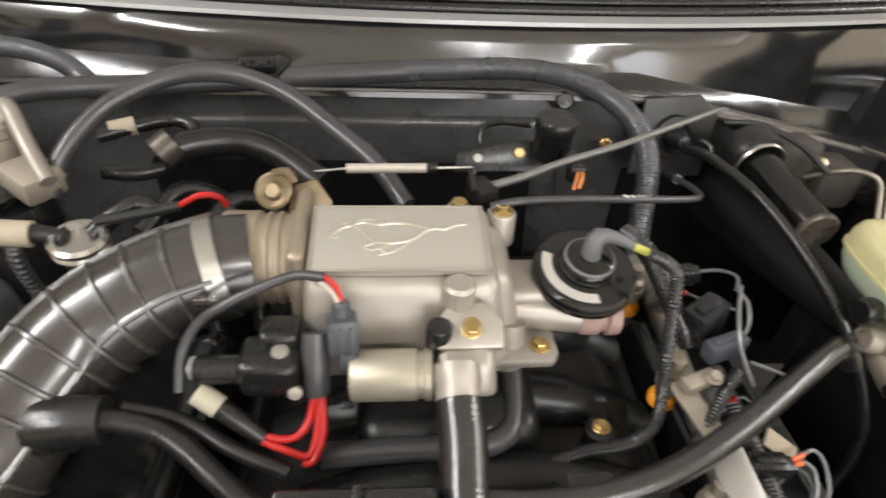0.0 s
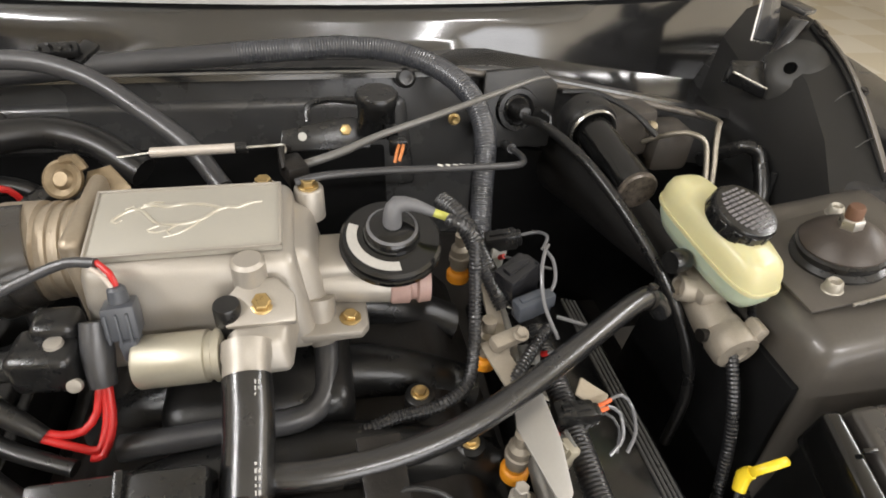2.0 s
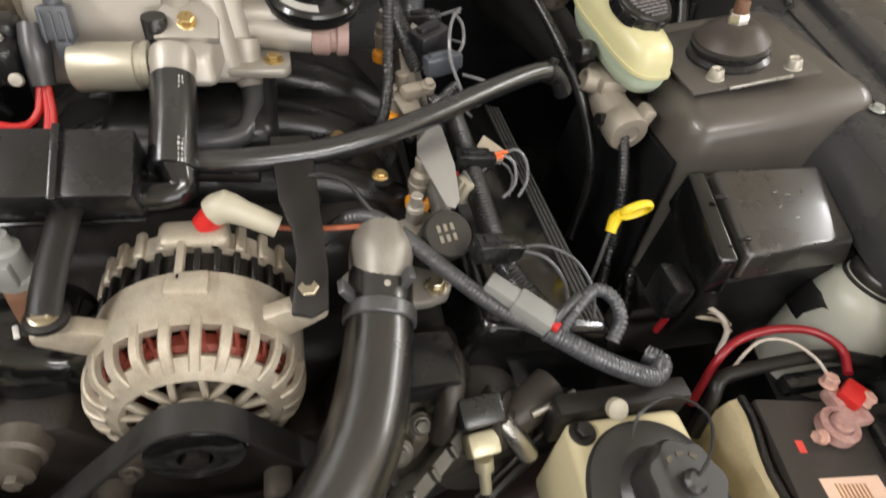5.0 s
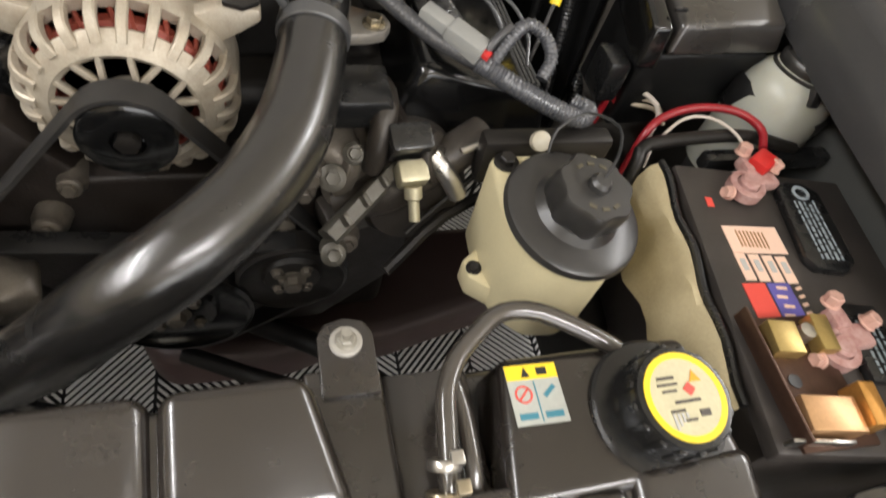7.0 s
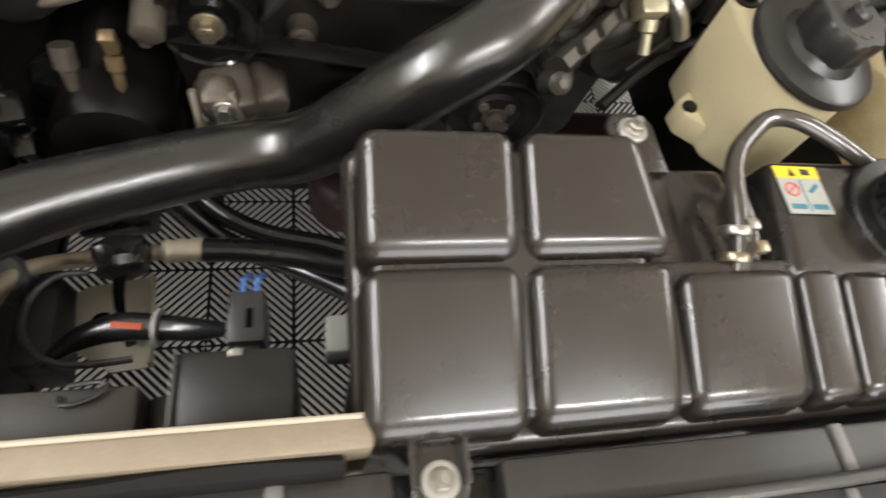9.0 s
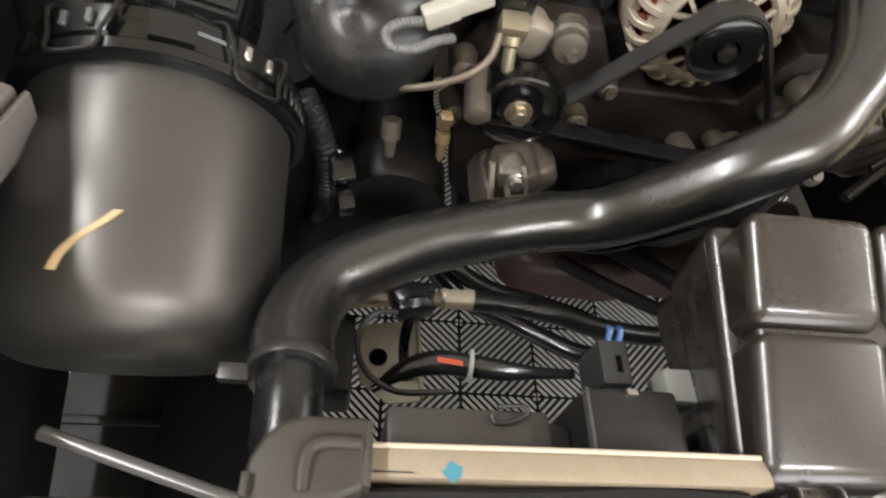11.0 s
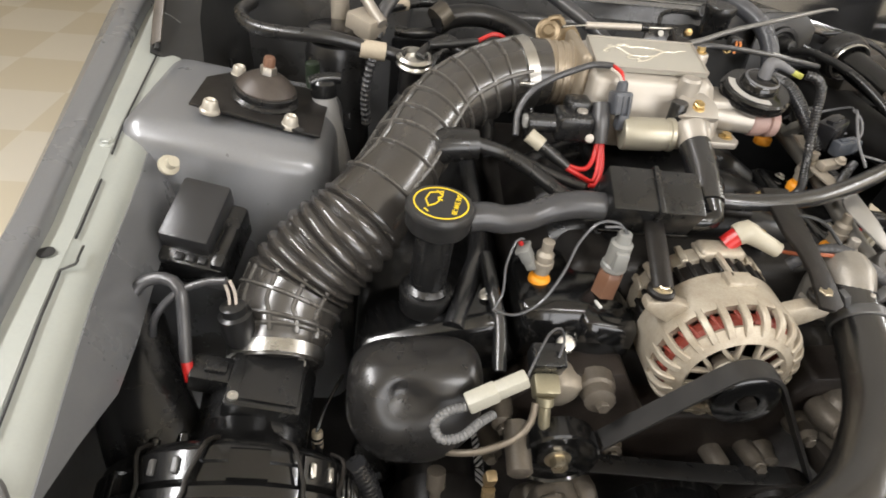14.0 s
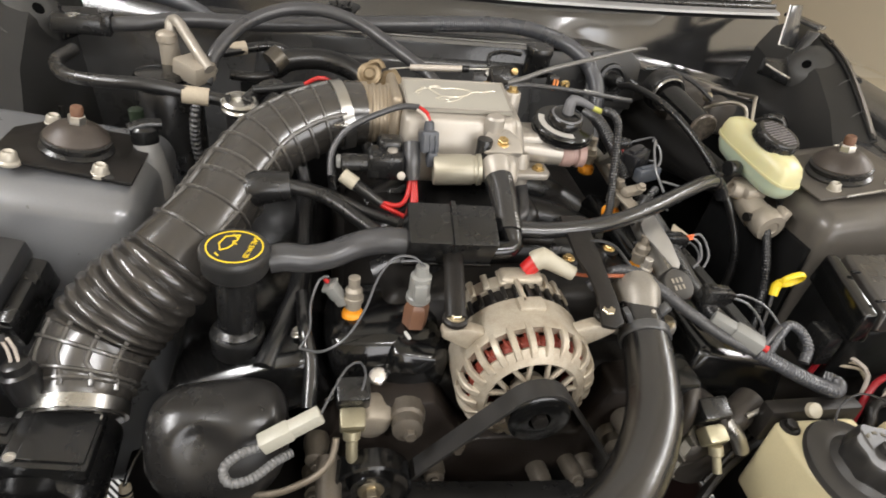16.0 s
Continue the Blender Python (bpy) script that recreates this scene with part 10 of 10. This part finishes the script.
box(bm, (0.175, 0.055, 0.692), (0.055, 0.05, 0.028), bev=0.004)
part("block", bm, PLASTIC, t, "black block under the thermostat")
bm = B()
tube(bm, [(0.195, -0.045, 0.575), (0.255, -0.005, 0.60), (0.34, 0.03, 0.61)], 0.006, 8, 0.03)
tube(bm, [(0.215, -0.022, 0.60), (0.285, 0.012, 0.640), (0.33, 0.02, 0.650)], 0.0028, 8, 0.03)
part("brace", bm, IRON, t, "thin dark brace")
bm = B()
box(bm, (0.215, 0.018, 0.675), (0.036, 0.024, 0.03), bev=0.003, rot=(25, 0, 5))
part("plug", bm, PLASTIC, t, "black plug")
bm = B()
box(bm, (0.217, 0.0, 0.655), (0.026, 0.02, 0.022), bev=0.003, rot=(25, 0, 5))
lathe(bm, [(0.008, 0), (0.008, 0.01), (0.005, 0.012), (0.005, 0.03), (0, 0.032)], axis((0.217, -0.01, 0.65), (0.05, -0.6, -0.8)), 14)
part("fitting", bm, surf("pale_brass", (0.5, 0.46, 0.32), 0.4, 0.6, bump=0.3, wear=60), t, "pale brass fitting")
bm = B()
tube(bm, [(0.235, 0.012, 0.665), (0.25, 0.0, 0.65), (0.262, -0.004, 0.63)], 0.009, 12)
tube(bm, [(0.262, 0.012, 0.668), (0.285, 0.016, 0.675), (0.30, 0.02, 0.68)], 0.0032, 8)
part("pipe", bm, STEEL, t, "thin bright pipe end")
cu = bpy.data.curves.new("mark", "FONT")
cu.body, cu.size, cu.extrude = "3", 0.024, 0.0004
tmp = bpy.data.objects.new("mark", cu)
scene.collection.objects.link(tmp)
bpy.context.view_layer.update()
me = bpy.data.meshes.new_from_object(tmp.evaluated_get(bpy.context.evaluated_depsgraph_get()))
bpy.data.objects.remove(tmp)
bm = B()
bm.from_mesh(me)
bm.transform(pose(0.184, 0.0385, 0.555, 62, 0, 8))
part("mark", bm, TEAL, t, "teal chalk number")

# ---- low in front of the engine ----
t = thing("ac_line", (-0.2, -0.13, 0.42), "tan aluminium air-conditioning line with a black hose", "pipe")
bm = B()
tube(bm, [(-0.36, -0.17, 0.46), (-0.32, -0.142, 0.452), (-0.26, -0.132, 0.45), (-0.21, -0.128, 0.45)], 0.0075, 14)
tube(bm, [(-0.35, -0.205, 0.46), (-0.34, -0.17, 0.46), (-0.33, -0.15, 0.455)], 0.0085, 14)
part("pipe", bm, RADALU, t)
bm = B()
lathe(bm, [(0.010, 0), (0.012, 0.004), (0.010, 0.010), (0.012, 0.016), (0.010, 0.022), (0.012, 0.028), (0.011, 0.036), (0.009, 0.038)], axis((-0.215, -0.128, 0.45), (1, 0.05, 0)), 20)
part("crimp", bm, surf("pale_crimp", (0.48, 0.43, 0.32), 0.45, 0.3, bump=0.2, wear=40), t, "crimped collar")
bm = B()
tube(bm, [(-0.18, -0.127, 0.45), (-0.14, -0.129, 0.45), (-0.09, -0.137, 0.45), (-0.04, -0.145, 0.44), (0.05, -0.14, 0.42), (0.2, -0.12, 0.42)], 0.0115, 14)
part("hose", bm, RUBBER, t)
t = thing("low_hose", (-0.05, -0.08, 0.30), "black hose looping low over the floor", "hose")
bm = B()
tube(bm, [(-0.24, 0.02, 0.42), (-0.20, -0.02, 0.37), (-0.14, -0.045, 0.34), (-0.06, -0.06, 0.33), (0.0, -0.09, 0.34), (0.01, -0.13, 0.35), (-0.03, -0.135, 0.35), (-0.10, -0.09, 0.33), (-0.18, -0.055, 0.34), (-0.25, -0.02, 0.41)], 0.012, 14)
part("hose", bm, SHINYRUB, t)
t = thing("condenser_bracket", (-0.26, -0.2, 0.35), "pale cream bracket plate with a hole and a black strap", "bracket")
bm = B()
prism(bm, [(-0.302, -0.145), (-0.292, -0.138), (-0.235, -0.129), (-0.231, -0.175), (-0.228, -0.222), (-0.262, -0.226), (-0.292, -0.205), (-0.297, -0.185)], 0.004, pose(0, 0, 0.396), 0.001)
box(bm, (-0.231, -0.176, 0.404), (0.004, 0.092, 0.014), bev=0.001, rot=(0, 0, 4))
part("plate", bm, surf("chalky_cream_paint", (0.42, 0.39, 0.31), 0.6, var=0.2, bump=0.3, dust=0.4, dusty=(0.2, 0.17, 0.12), wear=50), t)
bm = B()
lathe(bm, [(0.010, 0), (0.010, 0.0006), (0, 0.0006)], pose(-0.275, -0.176, 0.4005), 20)
part("hole", bm, VOID, t, "dark round hole")
bm = B()
tube(bm, [(-0.245, -0.150, 0.462), (-0.250, -0.166, 0.445), (-0.250, -0.185, 0.425), (-0.243, -0.205, 0.412)], 0.0055, 10, flat=0.5)
part("strap", bm, PLASTIC, t)
bm = B()
box(bm, (-0.318, -0.185, 0.40), (0.034, 0.085, 0.07), bev=0.006)
part("side_box", bm, surf("dusty_dark_box", (0.02, 0.018, 0.016), 0.5, bump=0.2, dust=0.3, dusty=(0.04, 0.035, 0.03), wear=20), t, "dark box beside the plate")
t = thing("pressure_switch", (-0.345, -0.155, 0.42), "dull grey round pressure switch on the tan line", "switch")
bm = B()
lathe(bm, [(0.014, -0.03), (0.02, -0.02), (0.022, 0), (0.022, 0.014), (0.018, 0.018), (0, 0.019)], axis((-0.342, -0.150, 0.445), (0.1, -0.3, 1)), 24)
part("body", bm, GREYRUB, t)
t = thing("line_clamp", (-0.245, -0.15, 0.46), "lumpy black rubber clamp round the tan line", "clamp")
bm = B()
lump(bm, (-0.245, -0.140, 0.462), (0.044, 0.034, 0.036), 51, 0.10, (0, 0, 10))
part("clamp", bm, RUBBER, t)
for k, (x, y) in enumerate(((-0.236, -0.150), (-0.231, -0.146))):
    bm = B()
    lathe(bm, [(0.0035, 0), (0.003, 0.002), (0, 0.0025)], axis((x, y, 0.474), (0.2, -0.5, 1)), 10)
    part("paint_dot", bm, plain("dull_yellow_dot", (0.32, 0.3, 0.08), 0.5), t, "dull yellow paint dot")
t = thing("fan_lead", (-0.2, -0.22, 0.45), "black sleeved fan lead with a white collar", "cable")
bm = B()
tube(bm, [(-0.282, -0.246, 0.492), (-0.255, -0.230, 0.502), (-0.225, -0.223, 0.506), (-0.198, -0.225, 0.507), (-0.17, -0.230, 0.512), (-0.145, -0.238, 0.53), (-0.125, -0.25, 0.56)], [0.003, 0.009, 0.0115, 0.0105, 0.0095, 0.0055, 0.004], 14)
part("sleeve", bm, SHINYRUB, t)
bm = B()
lathe(bm, [(0.0105, -0.002), (0.0150, -0.0015), (0.0150, 0.0015), (0.0105, 0.002)], axis((-0.197, -0.225, 0.507), (1, -0.1, 0.05)), 24)
part("collar", bm, surf("greyed_white_collar", (0.36, 0.36, 0.33), 0.5), t, "greyed white collar")
bm = B()
strip(bm, [(-0.228, -0.2255, 0.5185), (-0.216, -0.227, 0.5188), (-0.206, -0.228, 0.5182)], (0, 1, 0), 0.005, 0.0008)
part("tape", bm, plain("faded_red_tape", (0.5, 0.09, 0.04), 0.5), t, "faded red tape")
bm = B()
tube(bm, [(-0.262, -0.165, 0.485), (-0.283, -0.170, 0.49), (-0.296, -0.190, 0.495), (-0.296, -0.217, 0.50), (-0.284, -0.238, 0.503), (-0.262, -0.250, 0.503), (-0.235, -0.250, 0.503), (-0.215, -0.247, 0.50)], 0.0028, 8)
part("wire", bm, GREYRUB, t)
# dark mass added to hide the floor, and hoses, under the valve cover's front
t = thing("dark_mass", (-0.33, 0.2, 0.2), "black mass added to hide the floor beside the block", "engine mount")
bm = B()
solid8(bm, [(-0.42, 0.05, 0.22), (-0.20, 0.05, 0.22), (-0.20, 0.40, 0.22), (-0.42, 0.40, 0.22)], [(-0.405, 0.06, 0.40), (-0.22, 0.06, 0.43), (-0.22, 0.38, 0.43), (-0.405, 0.38, 0.40)], 0.012)
part("bracket", bm, RAIL, t)
bm = B()
lathe(bm, [(0.03, 0), (0.034, 0.006), (0.034, 0.03), (0.028, 0.036), (0, 0.036)], pose(-0.345, 0.11, 0.40), 24)
part("rubber", bm, RUBBER, t)
t = thing("corrugated_conduit", (-0.375, 0.0, 0.40), "black corrugated conduit with a plug beside the air filter", "conduit")
bm = B()
tube(bm, [(-0.365, -0.005, 0.60), (-0.352, -0.01, 0.57), (-0.343, -0.02, 0.53), (-0.345, -0.02, 0.47), (-0.36, 0.0, 0.41)], 0.011, 14, 0.002, pitch=0.006, depth=0.0016)
part("conduit", bm, BLACKLOOM, t)
bm = B()
box(bm, (-0.328, -0.03, 0.525), (0.026, 0.03, 0.034), bev=0.004, rot=(20, 0, 15))
box(bm, (-0.322, -0.05, 0.50), (0.018, 0.022, 0.028), bev=0.003, rot=(20, 0, 15))
part("plug", bm, GLOSSPL, t)
t = thing("sway_bar", (0.2, 0.0, 0.28), "black bar and pipe low behind the radiator", "bar")
for r, run in ((0.011, [(-0.02, 0.03, 0.305), (0.066, -0.012, 0.30), (0.17, -0.058, 0.30), (0.25, -0.09, 0.31)]), (0.015, [(0.06, 0.07, 0.30), (0.153, 0.016, 0.30), (0.215, -0.042, 0.30), (0.27, -0.09, 0.30)])):
    bm = B()
    tube(bm, run, r, 14, 0.02)
    part("bar", bm, RAIL, t)
# black sheet added so that no bright floor shows under the air filter
t = thing("floor_hiding_sheet", (-0.5, -0.15, 0.22), "dull black sheet added to hide the bright floor under the air filter", "splash shield")
bm = B()
solid8(bm, [(-0.66, -0.40, 0.20), (-0.40, -0.40, 0.20), (-0.40, 0.10, 0.20), (-0.66, 0.10, 0.20)], [(-0.66, -0.40, 0.215), (-0.40, -0.40, 0.215), (-0.40, 0.10, 0.215), (-0.66, 0.10, 0.215)], 0.004, 2)
part("sheet", bm, RAIL, t)
for y in (-0.34, -0.2, -0.06):
    bm = B()
    box(bm, (-0.53, y, 0.217), (0.24, 0.012, 0.008), bev=0.003)
    part("stiffener", bm, RAIL, t)
# the same added on the right, closing the gap below the fender
t = thing("floor_hiding_sheet", (0.65, 0.0, 0.41), "dull black sheet added to hide the floor under the battery and fuse box", "splash shield")
bm = B()
solid8(bm, [(0.50, -0.25, 0.41), (0.84, -0.25, 0.41), (0.84, 0.188, 0.41), (0.50, 0.188, 0.41)], [(0.50, -0.25, 0.432), (0.84, -0.25, 0.432), (0.84, 0.19, 0.44), (0.50, 0.19, 0.44)], 0.004, 2)
part("sheet", bm, RAIL, t)
# lower clutter beside the block
t = thing("ac_compressor", (-0.27, 0.05, 0.36), "black greasy air-conditioning compressor low beside the block", "compressor")
bm = B()
lathe(bm, [(0.055, 0), (0.06, 0.01), (0.06, 0.05), (0.05, 0.055), (0.05, 0.15), (0, 0.15)], axis((-0.27, -0.01, 0.45), (0, 1, 0)), 36)
part("body", bm, IRON, t)
bm = B()
lathe(bm, [(0.02, 0), (0.022, 0.004), (0.022, 0.07), (0, 0.07)], axis((-0.31, -0.06, 0.40), (1, 0.05, 0.05)), 24)
part("filter", bm, PLASTIC, t)
bm = B()
lump(bm, (-0.158, -0.02, 0.537), (0.034, 0.032, 0.055), 8, 0.07, (20, 0, 10))
lump(bm, (-0.130, 0.0, 0.51), (0.040, 0.036, 0.040), 9, 0.07)
part("bracket", bm, ALUDIRTY, t, "dirty cast bracket")
t = thing("inlet_duct", (-0.56, 0.02, 0.5), "black plastic air inlet duct by the fender", "duct")
bm = B()
tube(bm, [(-0.595, 0.115, 0.68), (-0.585, 0.08, 0.66), (-0.565, 0.03, 0.635), (-0.54, -0.01, 0.60), (-0.53, -0.02, 0.52)], [0.026, 0.034, 0.042, 0.046, 0.05], 26)
part("duct", bm, PLASTIC, t)


# ---- castings and fittings between the pulleys ----
t = thing("tensioner", (-0.155, 0.02, 0.46), "dirty cast belt tensioner below the water pump pulley", "tensioner")
bm = B()
for k, (c, s) in enumerate((((-0.152, -0.012, 0.535), (0.05, 0.05, 0.045)), ((-0.165, -0.005, 0.505), (0.045, 0.06, 0.05)), ((-0.125, 0.005, 0.515), (0.04, 0.05, 0.06)))):
    lump(bm, c, s, 30 + k, 0.07, (15, 10 * k, 12))
part("arm", bm, ALUDIRTY, t)
bm = B()
for k in range(3):
    strip(bm, [(-0.178 + 0.016 * k, -0.03, 0.56), (-0.174 + 0.018 * k, -0.042, 0.53), (-0.168 + 0.02 * k, -0.04, 0.50)], (1, 0, 0), 0.006, 0.008)
part("web", bm, CASTTAN, t)
bm = B()
hexbolt(bm, (-0.152, -0.042, 0.548), (0, -1, 0.3), 0.012, 0.009, 0.010)
part("bolt", bm, STEEL, t)
t = thing("crank_sensor", (-0.225, -0.01, 0.60), "brass sender with a pointed tip low on the cover", "sensor")
bm = B()
box(bm, (-0.232, -0.02, 0.600), (0.012, 0.012, 0.022), bev=0.003, rot=(15, 0, 5))
lathe(bm, [(0.007, 0), (0.007, 0.01), (0.0045, 0.013), (0.0045, 0.026), (0.001, 0.032), (0, 0.032)], axis((-0.232, -0.024, 0.588), (0, -0.3, -1)), 12)
part("sender", bm, surf("brown_brass", (0.26, 0.19, 0.1), 0.45, 0.6, bump=0.3, dust=0.4, dusty=(0.1, 0.07, 0.045), wear=60), t)
for k, (x, y, z, r) in enumerate(((0.05, 0.03, 0.545, 0.010), (0.088, 0.03, 0.555, 0.009), (0.165, 0.0, 0.57, 0.011), (0.245, 0.02, 0.60, 0.012), (0.135, 0.02, 0.64, 0.011), (-0.06, 0.055, 0.60, 0.010), (-0.085, 0.04, 0.565, 0.012))):
    bm = B()
    lathe(bm, [(r * 1.3, -0.03), (r * 1.25, 0), (r, 0.004), (r, 0.010), (0, 0.010)], axis((x, y, z), (0, -1, 0.25)), 16)
    hexbolt(bm, (x, y - 0.010, z + 0.0025), (0, -1, 0.25), 0.011, 0.007, r * 0.9)
    solo("cover_bolt", bm, ALUDIRTY, "dull bolt in a cast boss of the front cover", "bolt", group="front cover bolts")
t = thing("lower_belt", (0.0, 0.0, 0.5), "black drive belt run across the lower pulleys", "belt")
bm = B()
strip(bm, [(-0.20, 0.012, 0.585), (-0.10, 0.012, 0.575), (0.03, 0.012, 0.558), (0.12, 0.012, 0.553)], (0, 1, 0), 0.022, 0.004)
part("belt", bm, RUBBER, t)

# plugs with red leads along the right fuel rail
for p, d, tone, label in (((0.230, 0.410, 0.790), (0.3, -0.2, 1), CONN, "grey plug with a red lead"), ((0.241, 0.213, 0.740), (0.4, 0.1, 1), IVORY, "pale plug with a red lead")):
    t = thing("injector_plug", p, label + " on the fuel rail", "connector", group="injector plugs")
    q = axis(p, d)
    bm = B()
    box(bm, (0, 0, 0), (0.017, 0.014, 0.024), q, 0.003)
    box(bm, (0, 0.008, 0.004), (0.008, 0.004, 0.016), q, 0.001)
    part("plug", bm, tone, t)
    bm = B()
    tube(bm, [q @ Vector((0.006, 0, 0.004)), q @ Vector((0.016, 0.002, 0.007)), q @ Vector((0.024, 0.004, 0.006))], 0.0022, 8)
    part("lead", bm, RED, t, "short red lead")
    bm = B()
    tube(bm, [q @ Vector((0.024, 0.004, 0.006)), q @ Vector((0.038, 0.010, 0.004)), q @ Vector((0.05, 0.012, -0.008))], 0.0020, 8)
    part("wire", bm, WIREGREY, t, "grey wire")

# pale wires under the fuse box
t = thing("fuse_box_wires", (0.476, 0.129, 0.62), "two tan wires and a red lead under the fuse box", "wire")
for dy in (0.0, -0.005):
    bm = B()
    tube(bm, [(x, y + dy, z + dy) for x, y, z in ((0.476, 0.129, 0.645), (0.481, 0.121, 0.64), (0.496, 0.112, 0.64), (0.514, 0.106, 0.64), (0.536, 0.103, 0.62))], 0.0024, 8)
    part("wire", bm, TAPE, t, "tan wire")
bm = B()
tube(bm, [(0.477, 0.135, 0.635), (0.471, 0.125, 0.635), (0.471, 0.114, 0.635)], 0.0035, 8)
part("lead", bm, CRIMSON, t, "short red lead")
